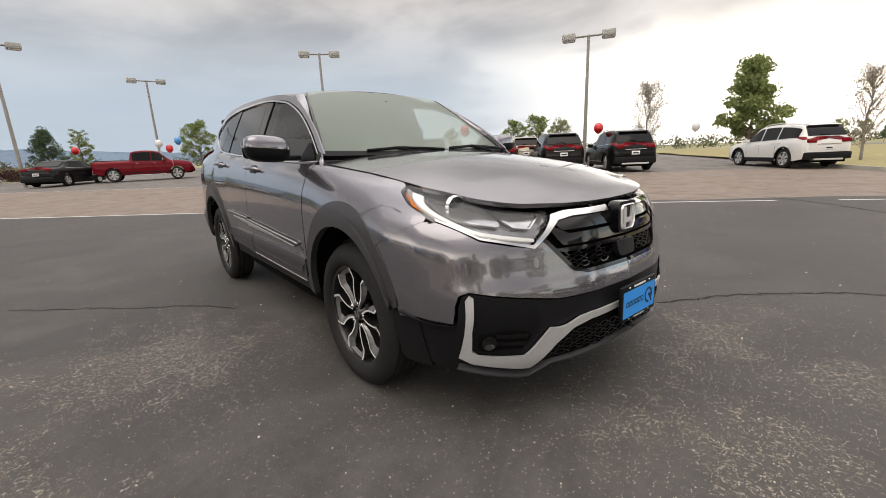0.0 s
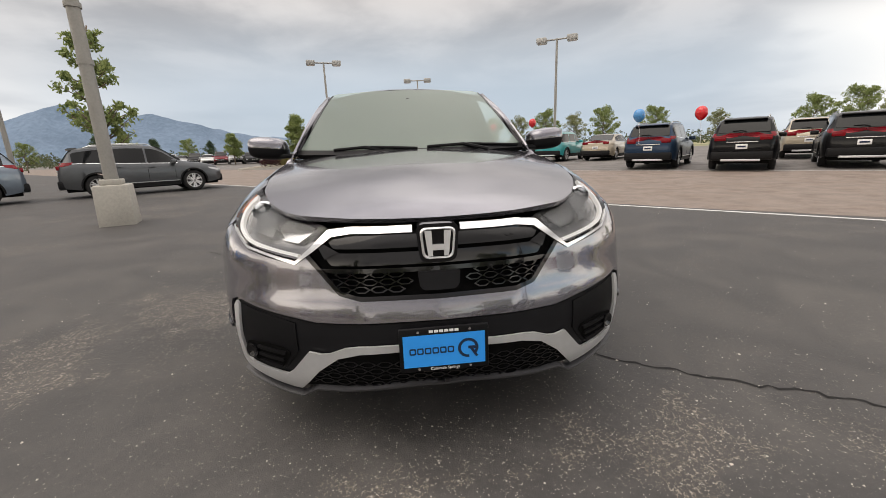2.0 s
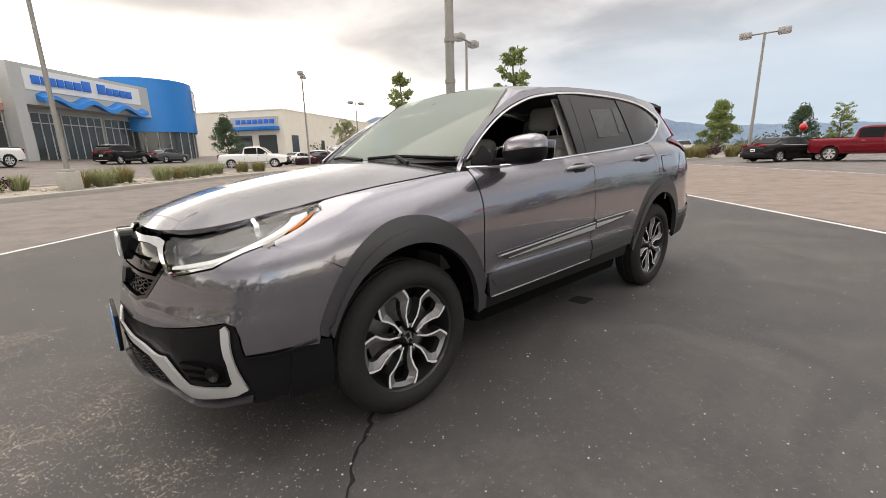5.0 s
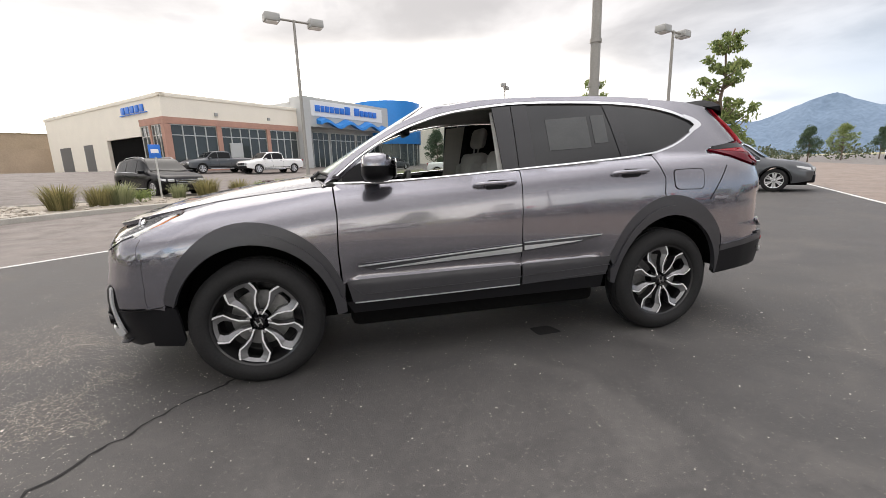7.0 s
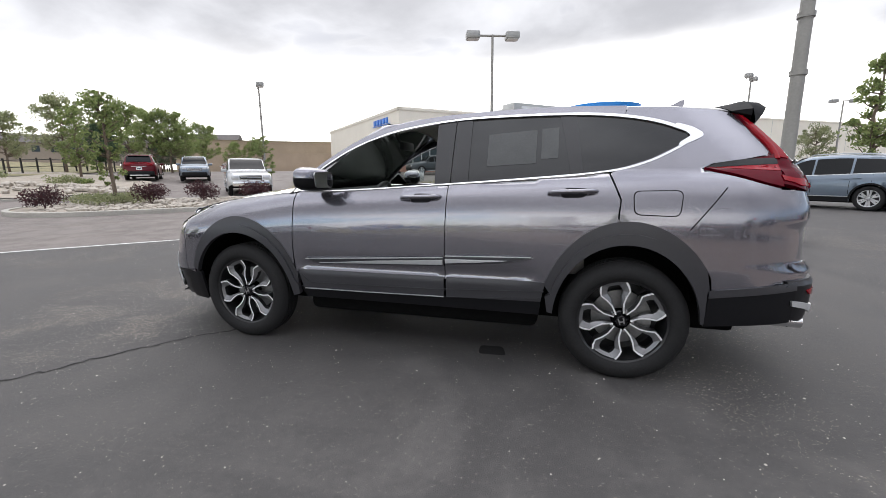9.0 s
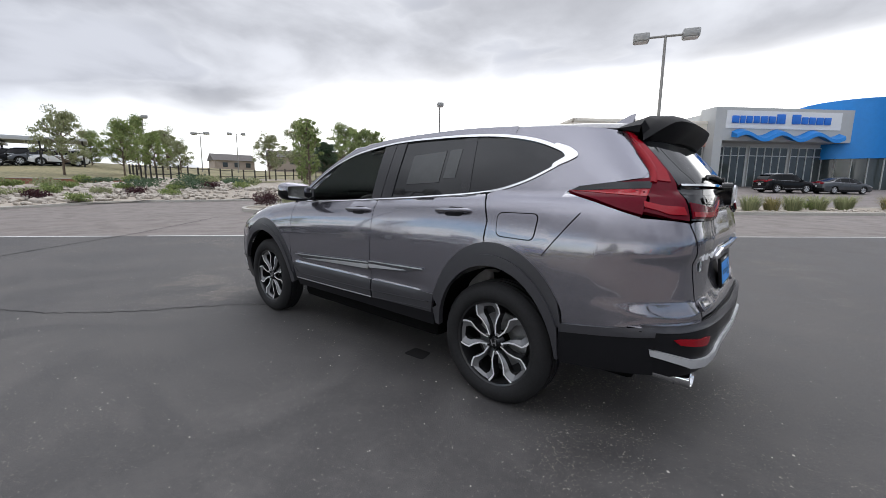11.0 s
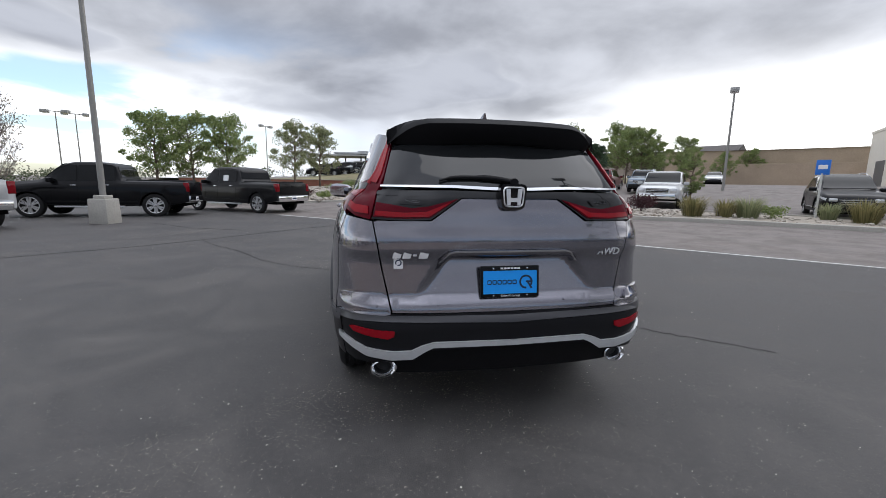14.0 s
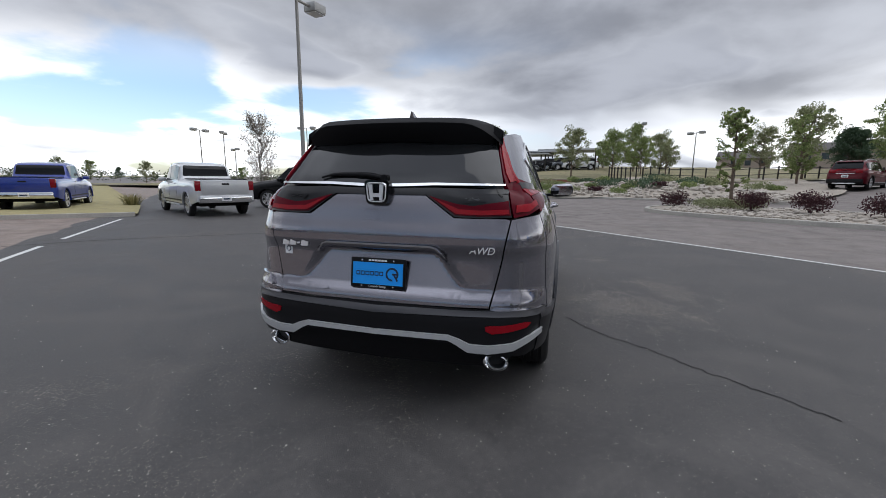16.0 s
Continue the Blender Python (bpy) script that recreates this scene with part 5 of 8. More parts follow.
# wheels
def build_wheel():
    w = thing("wheel", "", "")
    bm = bmesh.new()
    R = .362
    prof = [(.246, .055), (.254, .085), (.270, .098), (.292, .103), (.318, .098), (.338, .088), (.350, .074), (R, .062)]
    for c in (.045, 0, -.045):
        prof += [(R, c + .012), (R - .008, c + .010), (R - .008, c - .010), (R, c - .012)]
    prof += [(R, -.062), (.338, -.088), (.29, -.103), (.254, -.085), (.246, -.055)]
    rings, _ = add_lathe(bm, prof, 72)
    # shoulder blocks
    for k in range(72):
        for i in (6, 7):
            if k % 2:
                v = rings[i][k]
                v.co = Vector((v.co.x * .991, v.co.y, v.co.z * .991))
    bmesh.ops.recalc_face_normals(bm, faces=bm.faces[:])
    tyre = part("tyre", bm, RUBBER, w, "black road tyre", 45)
    bm = bmesh.new()
    add_lathe(bm, [(.233, .058), (.240, .072), (.236, .080), (.228, .076), (.222, .060), (.205, -.07), (.06, -.075)], 60)
    bmesh.ops.recalc_face_normals(bm, faces=bm.faces[:])
    part("rim", bm, DARKRIM, w, "", 40)
    bm = bmesh.new()
    add_lathe(bm, [(.235, .079), (.2405, .0735), (.2385, .0815), (.231, .0775)], 60)
    bmesh.ops.recalc_face_normals(bm, faces=bm.faces[:])
    part("rim_edge", bm, DARKRIM, w, "", 50)
    bm = bmesh.new()
    add_lathe(bm, [(.05, -.03), (.155, -.03), (.155, -.045), (.05, -.045)], 40)
    bmesh.ops.recalc_face_normals(bm, faces=bm.faces[:])
    part("brake_disc", bm, STEEL, w, "", 40)
    bm = bmesh.new()
    add_prism(bm, arc(0, 0, .165, 150, 215, 8) + arc(0, 0, .095, 215, 150, 8), -.055, -.01)
    part("brake_caliper", bm, STEEL, w, "", 40)
    for k in range(5):
        mid = 90 + 72 * k

        def q(r, da, y):
            a = radians(mid + da)
            return (r * math.cos(a), y + .010 * (r / .23) ** 2, r * math.sin(a))
        # each petal: a bright turned edge, a sloping silver flank inside it and a dark wall down to the rim
        edge_line = [(.046, 31), (.072, 24), (.10, 20.5), (.14, 23), (.178, 26.5), (.206, 22.5), (.234, 17.5)]
        flank = [(.048, 25), (.072, 16), (.10, 11.5), (.14, 12), (.168, 14), (.188, 12), (.203, 8)]
        for sg in (1, -1):
            for name, inner, ya, yb, mat in (("spoke", flank, .0605, .044, SPOKE), ("machined_edge", [(r - (.006 if n > 4 else 0), d - .50 / r) for n, (r, d) in enumerate(edge_line)], .0625, .0625, MACHINED)):
                bm = bmesh.new()
                va = [bm.verts.new(q(r, sg * d, ya)) for r, d in edge_line]
                vb = [bm.verts.new(q(r, sg * d, yb)) for r, d in inner]
                vc = [bm.verts.new(q(r, sg * (d + .2 / r), .012)) for r, d in edge_line]
                vd = [bm.verts.new(q(r, sg * d, .010)) for r, d in inner]
                for n in range(len(va) - 1):
                    bm.faces.new((va[n], va[n + 1], vb[n + 1], vb[n]))
                    if name == "spoke":
                        bm.faces.new((va[n], vc[n], vc[n + 1], va[n + 1])).material_index = 1
                        bm.faces.new((vb[n], vb[n + 1], vd[n + 1], vd[n])).material_index = 1
                bmesh.ops.delete(bm, geom=[v for v in bm.verts if not v.link_faces], context="VERTS")
                bmesh.ops.recalc_face_normals(bm, faces=bm.faces[:])
                part(name, bm, [mat, DARKRIM] if name == "spoke" else mat, w)
        bm = bmesh.new()
        va = [bm.verts.new(q(.235, d, .0605)) for d in (-17.5, -9, 0, 9, 17.5)]
        vb = [bm.verts.new(q(.205, d, .044)) for d in (-11, -5.5, 0, 5.5, 11)]
        vc = [bm.verts.new(q(.205, d, .012)) for d in (-11, -5.5, 0, 5.5, 11)]
        for n in range(4):
            bm.faces.new((va[n], va[n + 1], vb[n + 1], vb[n]))
            bm.faces.new((vb[n], vb[n + 1], vc[n + 1], vc[n])).material_index = 1
        bmesh.ops.recalc_face_normals(bm, faces=bm.faces[:])
        part("spoke", bm, [SPOKE, DARKRIM], w)
        bm = bmesh.new()
        va = [bm.verts.new(q(.2355, d, .0625)) for d in (-17.5, -9, 0, 9, 17.5)]
        vb = [bm.verts.new(q(.229, d, .0625)) for d in (-17.5, -9, 0, 9, 17.5)]
        for n in range(4):
            bm.faces.new((va[n], va[n + 1], vb[n + 1], vb[n]))
        bmesh.ops.recalc_face_normals(bm, faces=bm.faces[:])
        part("machined_edge", bm, MACHINED, w)
        a = radians(mid + 36)
        bm = bmesh.new()
        add_lathe(bm, [(.0001, .068), (.009, .067), (.011, .062), (.011, .03)], 8, centre=(.057 * math.cos(a), 0, .057 * math.sin(a)))
        part("wheel_nut", bm, CHROME, w, "", 40)
    bm = bmesh.new()
    add_lathe(bm, [(.0001, .066), (.026, .065), (.031, .060), (.036, .045), (.052, .030)], 28)
    bmesh.ops.recalc_face_normals(bm, faces=bm.faces[:])
    part("hub_cap", bm, GLOSS, w, "", 40)
    bm = bmesh.new()
    for sx in (1, -1):
        add_prism(bm, [(sx * .018, .018), (sx * .010, .018), (sx * .008, -.018), (sx * .014, -.018)], .065, .067)
    add_prism(bm, [(-.009, .0), (.009, .0), (.009, -.007), (-.009, -.007)], .065, .0668)
    part("cap_mark", bm, CHROME, w)
    for o in w.children:
        if o is not tyre:
            o.data.transform(Matrix.Diagonal((1.065, 1.0, 1.065, 1)))
    return w


wheel = build_wheel()
for i, (wx, wy, turn, spin) in enumerate(((1.33, .795, 0, 23), (-1.33, .80, 0, 14), (1.33, -.795, 180, 25), (-1.33, -.80, 180, 60))):
    m = pose(wx, wy, .366, 0, 0, turn) @ pose(0, 0, 0, 0, spin, 0)
    w = wheel if i == 0 else copy_thing(wheel, m)
    w.parent = hero
    w.matrix_basis = m
    w["label"] = "five-twin-spoke alloy wheel with machined silver faces"

# underbody, wheel housings and cabin floor
for nm, b in (("underbody", (-2.02, 2.05, -.57, .57, .25, .42, .03)), ("floor_pan", (-.84, .82, -.80, .80, .245, .46, .05)), ("radiator_carrier", (1.80, 2.04, -.54, .54, .30, .80, .03)),
              ("bumper_beam", (-2.22, -1.85, -.70, .70, .40, .66, .03)), ("bulkhead", (.80, .90, -.80, .80, .40, 1.10, .01)), ("boot_floor", (-1.86, -.80, -.55, .55, .30, .60, .02))):
    bm = bmesh.new()
    add_box(bm, *b)
    part(nm, bm, UNDER, hero, "", 40)
for cx, r in ((1.33, .455), (-1.33, .445)):
    for y in (1, -1):
        bm = bmesh.new()
        lo = [(cx + r * math.cos(radians(a)), .36 + r * math.sin(radians(a))) for a in range(10, 171, 10)]
        va, vb, vc = ([bm.verts.new((x, y * d, z)) for x, z in lo] for d in (.87, .56, .56))
        for i in range(len(lo) - 1):
            bm.faces.new((va[i], va[i + 1], vb[i + 1], vb[i]))
        bm.faces.new(vc)
        part("wheel_housing", bm, UNDER, hero, "", 40)

# cabin
def seat(x, y, w, recline=14):
    m = Matrix.Translation((x, y, .62))
    bk = Matrix.Translation((-.24, 0, .10)) @ Matrix.Rotation(radians(-recline), 4, "Y")
    st = None
    for nm, b, k in (("seat", (-.26, .26, -w / 2, w / 2, -.05, .12, .05), None), ("bolster", (-.26, .26, -w / 2, -w / 2 + .09, .02, .16, .035), None), ("bolster", (-.26, .26, w / 2 - .09, w / 2, .02, .16, .035), None),
                     ("backrest", (-.07, .06, -w / 2, w / 2, 0, .60, .05), bk), ("bolster", (-.05, .09, -w / 2, -w / 2 + .09, .04, .50, .035), bk), ("bolster", (-.05, .09, w / 2 - .09, w / 2, .04, .50, .035), bk)):
        bm = bmesh.new()
        if k is None:
            add_box(bm, *b)
        else:
            add_box(bm, *b, k)
        bmesh.ops.transform(bm, matrix=m, verts=bm.verts[:])
        p = part(nm, bm, SEAT, st or hero, "light grey cloth seat" if st is None else "", 50)
        st = st or p
    for yy in ((0,) if w < .7 else (-.40, .40)):
        bm = bmesh.new()
        add_box(bm, -.045, .045, yy - .13, yy + .13, .64, .82, .045, bk)
        add_tube(bm, [bk @ Vector((0, yy - .06, .58)), bk @ Vector((0, yy - .06, .68))], .007, 6)
        add_tube(bm, [bk @ Vector((0, yy + .06, .58)), bk @ Vector((0, yy + .06, .68))], .007, 6)
        bmesh.ops.transform(bm, matrix=m, verts=bm.verts[:])
        part("headrest", bm, SEAT, st, "", 50)


seat(.02, .37, .52)
seat(.02, -.37, .52)
seat(-.86, 0, 1.26, 18)
bm = bmesh.new()
prof = [(1.02, .60), (1.0, 1.10), (.86, 1.125), (.62, 1.11), (.55, 1.06), (.60, .86), (.74, .60)]
add_prism(bm, rounded(prof, .03), -.74, .74)
add_box(bm, .10, .70, -.11, .11, .45, .78, .03)
add_box(bm, -.30, .30, -.12, .12, .45, .74, .03)
part("dashboard", bm, TRIM, hero, "", 40)
bm = bmesh.new()
ring = []
c = Matrix.Translation((.44, .37, 1.0)) @ Matrix.Rotation(radians(-24), 4, "Y")
for k in range(33):
    a = 2 * math.pi * k / 32
    ring.append(c @ Vector((0, .185 * math.cos(a), .185 * math.sin(a))))
add_tube(bm, ring, .017, 8, False)
add_tube(bm, [c @ Vector((0, -.17, 0)), c @ Vector((0, .17, 0))], .018, 6)
add_tube(bm, [c @ Vector((.0, 0, 0)), c @ Vector((.01, 0, -.17))], .018, 6)
add_box(bm, -.02, .04, -.07, .07, -.06, .06, .02, c)
add_tube(bm, [c @ Vector((.02, 0, 0)), c @ Vector((.25, 0, -.02))], .04, 8)
part("steering_wheel", bm, TRIM, hero, "", 50)
bm = bmesh.new()
add_box(bm, .30, .34, -.13, .13, 1.43, 1.50, .015)
add_tube(bm, [(.34, 0, 1.46), (.40, 0, 1.53)], .012, 6)
part("inside_mirror", bm, BLACK, hero, "", 40)
liner = [(.20, .50), (-.2, .54), (-1.2, .54), (-1.85, .50)]
sheet("headliner", liner + [(a, -b) for a, b in liner[::-1]], ROOF, hero, LINER, off=-.045, thick=.01, cell=.2)
for s in "lr":
    sheet("door_card", [(.80, .60), (-.24, .60), (-.24, 1.14), (.80, 1.10)], SIDES[s], hero, TRIM, off=-.07, thick=.0, cell=.1)
    sheet("pillar_lining", [(-.15, 1.10), (-.30, 1.10), (-.33, 1.58), (-.15, 1.56)], SIDES[s], hero, LINER, off=-.06, thick=.0, cell=.1)
# paper sheets stuck inside the near rear door glass
sheet("window_sticker", [(-.50, 1.28), (-.80, 1.295), (-.80, 1.50), (-.50, 1.48)], SIDES["l"], hero, surface("sticker_behind_tint", (.045, .048, .048), .12, vary=.25, scale=9), off=-.0055, thick=.001, cell=.1, label="dealer price sheet behind the tinted glass")
sheet("window_sticker", [(-.83, 1.32), (-.93, 1.325), (-.93, 1.51), (-.83, 1.505)], SIDES["l"], hero, surface("sticker_behind_tint", (.045, .048, .048), .12, vary=.25, scale=9), off=-.0055, thick=.001, cell=.1, label="dealer price sheet behind the tinted glass")


# ---- other vehicles ----
VGLASS = surface("parked_car_glass", (0.006, 0.007, 0.008), 0.04, vary=0.0, spec=0.28)
VRIM = surface("parked_car_rim", (0.62, 0.62, 0.63), 0.28, 0.6, vary=0.1)
VDARK = surface("parked_car_trim", (0.008, 0.008, 0.009), 0.5, vary=0.15, spec=0.2)
VRED = surface("parked_car_tail_lens", (0.20, 0.004, 0.010), 0.12, vary=0.1, spec=0.3)
VLAMP = surface("parked_car_head_lens", (0.62, 0.63, 0.64), 0.12, 0.4, vary=0.1, coat=1.0)
PAINTS = {k: car_paint("paint_" + k, c, m, r) for k, (c, m, r) in {
    "black": ((0.004, 0.004, 0.005), 0.0, 0.3), "white": ((0.72, 0.72, 0.71), 0.0, 0.35), "red": ((0.16, 0.004, 0.012), 0.2, 0.3),
    "grey": ((0.10, 0.105, 0.112), 0.6, 0.35), "steelblue": ((0.16, 0.20, 0.25), 0.6, 0.35), "navy": ((0.020, 0.040, 0.075), 0.4, 0.3),
    "turquoise": ((0.010, 0.29, 0.30), 0.0, 0.3), "tan": ((0.40, 0.34, 0.26), 0.5, 0.35), "silver": ((0.50, 0.51, 0.52), 0.3, 0.35),
    "blue": ((0.012, 0.035, 0.26), 0.2, 0.3), "maroon": ((0.10, 0.008, 0.014), 0.2, 0.3), "charcoal": ((0.012, 0.012, 0.013), 0.3, 0.35)}.items()}

# length, half width, wheelbase, wheel radius; roofline and belt as (x, z); glazed stretch, posts, foot and head of the screens
STYLES = {
    "suv": dict(kind="suv", head=.735, L=4.75, W=.94, wb=2.80, r=.375, floor=.27, line=[(-2.375, .80), (-2.345, .98), (-2.24, 1.17), (-2.02, 1.50), (-1.86, 1.61), (-1.3, 1.68), (-.5, 1.715), (.1, 1.69), (.42, 1.61), (1.06, 1.16), (1.22, 1.09), (1.8, 1.01), (2.2, .90), (2.33, .78), (2.375, .64)],
                belt=[(-2.375, 1.0), (-1.9, 1.10), (-.3, 1.04), (.9, 1.0), (1.3, .98), (2.0, .88), (2.375, .70)], glaze=(-1.96, .96), posts=(.02, -.92), front=(1.14, 1.63), rear=(1.19, 1.56)),
    "boxy": dict(kind="boxy", head=.78, L=4.25, W=.90, wb=2.57, r=.365, floor=.30, line=[(-2.125, .80), (-2.10, 1.05), (-2.03, 1.30), (-1.92, 1.58), (-1.80, 1.65), (-1.0, 1.69), (0, 1.69), (.42, 1.64), (.60, 1.56), (1.02, 1.14), (1.18, 1.09), (1.8, 1.04), (2.03, .96), (2.10, .84), (2.125, .70)],
                 belt=[(-2.125, 1.05), (-.3, 1.06), (1.0, 1.02), (1.8, .95), (2.125, .80)], glaze=(-1.88, .92), posts=(.10, -.78), front=(1.16, 1.60), rear=(1.16, 1.57)),
    "sedan": dict(kind="sedan", head=.70, L=4.85, W=.91, wb=2.80, r=.335, floor=.21, line=[(-2.425, .72), (-2.39, .92), (-2.25, 1.01), (-1.85, 1.045), (-1.62, 1.10), (-1.05, 1.36), (-.7, 1.435), (-.2, 1.46), (.25, 1.43), (.55, 1.34), (1.18, .99), (1.4, .945), (2.0, .84), (2.32, .70), (2.425, .55)],
                  belt=[(-2.425, .88), (-1.7, .99), (-.5, .95), (.9, .90), (1.5, .86), (2.425, .62)], glaze=(-1.52, 1.02), posts=(.06, -.82), front=(1.02, 1.37), rear=(1.09, 1.38)),
    "pickup": dict(kind="pickup", head=.80, L=5.85, W=1.00, wb=3.68, r=.42, floor=.44, line=[(-2.925, 1.05), (-2.90, 1.26), (-2.80, 1.31), (-.92, 1.32), (-.85, 1.40), (-.72, 1.80), (-.58, 1.89), (-.1, 1.945), (.5, 1.93), (.82, 1.85), (1.42, 1.36), (1.58, 1.29), (2.3, 1.22), (2.75, 1.12), (2.89, .98), (2.925, .80)],
                   belt=[(-2.925, 1.22), (-.8, 1.24), (1.2, 1.20), (2.0, 1.12), (2.925, .95)], glaze=(-.66, 1.30), posts=(.42, ), front=(1.36, 1.85), rear=(1.42, 1.80)),
    "old_pickup": dict(kind="old_pickup", head=.80, L=5.7, W=.98, wb=3.5, r=.38, floor=.42, line=[(-2.85, .95), (-2.82, 1.14), (-2.72, 1.19), (-1.0, 1.19), (-.93, 1.28), (-.78, 1.68), (-.62, 1.76), (-.2, 1.81), (.35, 1.80), (.66, 1.72), (1.20, 1.25), (1.38, 1.17), (2.2, 1.12), (2.68, 1.05), (2.82, .95), (2.85, .72)],
                       belt=[(-2.85, 1.10), (-.8, 1.13), (1.0, 1.10), (2.0, 1.02), (2.85, .88)], glaze=(-.70, 1.08), posts=(.0, ), front=(1.24, 1.72), rear=(1.30, 1.68)),
}
WHEELS = {}
BODIES = {}


def small_wheel(r):
    """The meshes of a parked car's wheel, shared between cars."""
    if r not in WHEELS:
        bm = bmesh.new()
        add_lathe(bm, [(r * .66, .085), (r * .75, .105), (r * .92, .10), (r, .075), (r, -.075), (r * .92, -.10), (r * .66, -.085)], 32)
        bmesh.ops.recalc_face_normals(bm, faces=bm.faces[:])
        tyre = finish(bm, "tyre", RUBBER)
        bm = bmesh.new()
        add_lathe(bm, [(r * .68, .09), (r * .65, .093), (r * .61, .04), (.001, .03)], 28)
        bmesh.ops.recalc_face_normals(bm, faces=bm.faces[:])
        for k in range(6):
            a = radians(90 + 60 * k)
            for da in (.17, -.17):
                p = [(r * .07 * math.cos(a + 1.57), r * .07 * math.sin(a + 1.57)), (r * .66 * math.cos(a + da + .10), r * .66 * math.sin(a + da + .10)), (r * .66 * math.cos(a + da - .10), r * .66 * math.sin(a + da - .10)), (r * .07 * math.cos(a - 1.57), r * .07 * math.sin(a - 1.57))]
                add_prism(bm, p, .055, .088, mat=1)
        add_lathe(bm, [(.001, .097), (r * .14, .09), (r * .16, .05)], 12, mat=1)
        add_lathe(bm, [(r * .69, .092), (r * .67, .099), (r * .63, .09)], 28, mat=1)
        rim = finish(bm, "rim", [VDARK, VRIM], False)
        WHEELS[r] = (tyre, rim)
    return WHEELS[r]


class Shell:
    """The outer skin of a parked vehicle: its cross sections along x."""

    def __init__(self, d):
        self.d, self.hl = d, d["L"] / 2
        self.line, self.belt_line = smooth(d["line"]), smooth(d["belt"])

    def belt(self, x):
        return min(float(self.belt_line(x)), float(self.line(x)) - .03)

    def ring(self, x, cut=True):
        """Half a section, as (y, z) from the sill to the middle of the roof."""
        d = self.d
        e = max(0.0, (abs(x) - self.hl + .75) / .75)
        square = x < 0 and "pickup" in d["kind"]
        w = d["W"] * (1 - (.02 if square else .10) * e ** 2 - (.05 if square else .12) * e ** 7)
        top, belt = float(self.line(x)), self.belt(x)
        low = d["floor"] + .12 * e ** 2
        if cut:
            for sx in (1, -1):
                k = abs(x - sx * d["wb"] / 2) / (d["r"] * 1.16)
                if k < 1:
                    low = max(low, d["r"] + d["r"] * 1.16 * math.sqrt(1 - k * k))
        side = [(.955, low), (.985, .45), (1.0, .66), (.992, belt - .20), (.972, belt - .07), (.935, belt)]
        t = top - belt
        k = min(1, max(0, (t - .03) / .08 if "pickup" in d["kind"] else (t - .10) / .28))
        k = k * k * (3 - 2 * k)
        yr = d["head"] * d["W"] * (1 - .06 * e)
        cabin = [(w * .935 + (yr - w * .935) * f, belt + t * f * .90) for f in (.25, .5, .75, 1.0)] + [(yr - .055, top - .030), (yr - .15, top - .012), (yr * .4, top - .002), (0, top)]
        hood = [(w * .90, belt + t * .45), (w * .85, belt + t * .68), (w * .78, belt + t * .82), (w * .66, belt + t * .90), (w * .5, belt + t * .95), (w * .36, belt + t * .98), (w * .2, top - .001), (0, top)]
        out, last = [], -1.0
        for f, z in side:
            last = max(z, last + .004)
            out.append((w * f, last))
        for (ya, za), (yb, zb) in zip(hood, cabin):
            last = max(za + (zb - za) * k, last + .0005)
            out.append((ya + (yb - ya) * k, last))
        return out

    def side(self, sign):
        def at(a, b):
            rows = []
            for x, z in zip(a, b):
                ring = self.ring(float(x), False)
                rows.append((x, sign * np.interp(z, [p[1] for p in ring], [p[0] for p in ring]), z))
            return np.array(rows, float)
        return at, (0, sign, 0)

    def end(self, sign):
        """The sloping screens: x from y and z, at the front (1) or the rear (-1)."""
        xs = np.linspace(0 if sign > 0 else -.4, sign * self.hl, 400)
        zs = self.line(xs)
        order = np.argsort(zs)
        return (lambda a, b: stack3(np.interp(b, zs[order], xs[order]) - sign * .012 * (np.asarray(a) / .7) ** 2, a, b)), (sign, 0, .6)


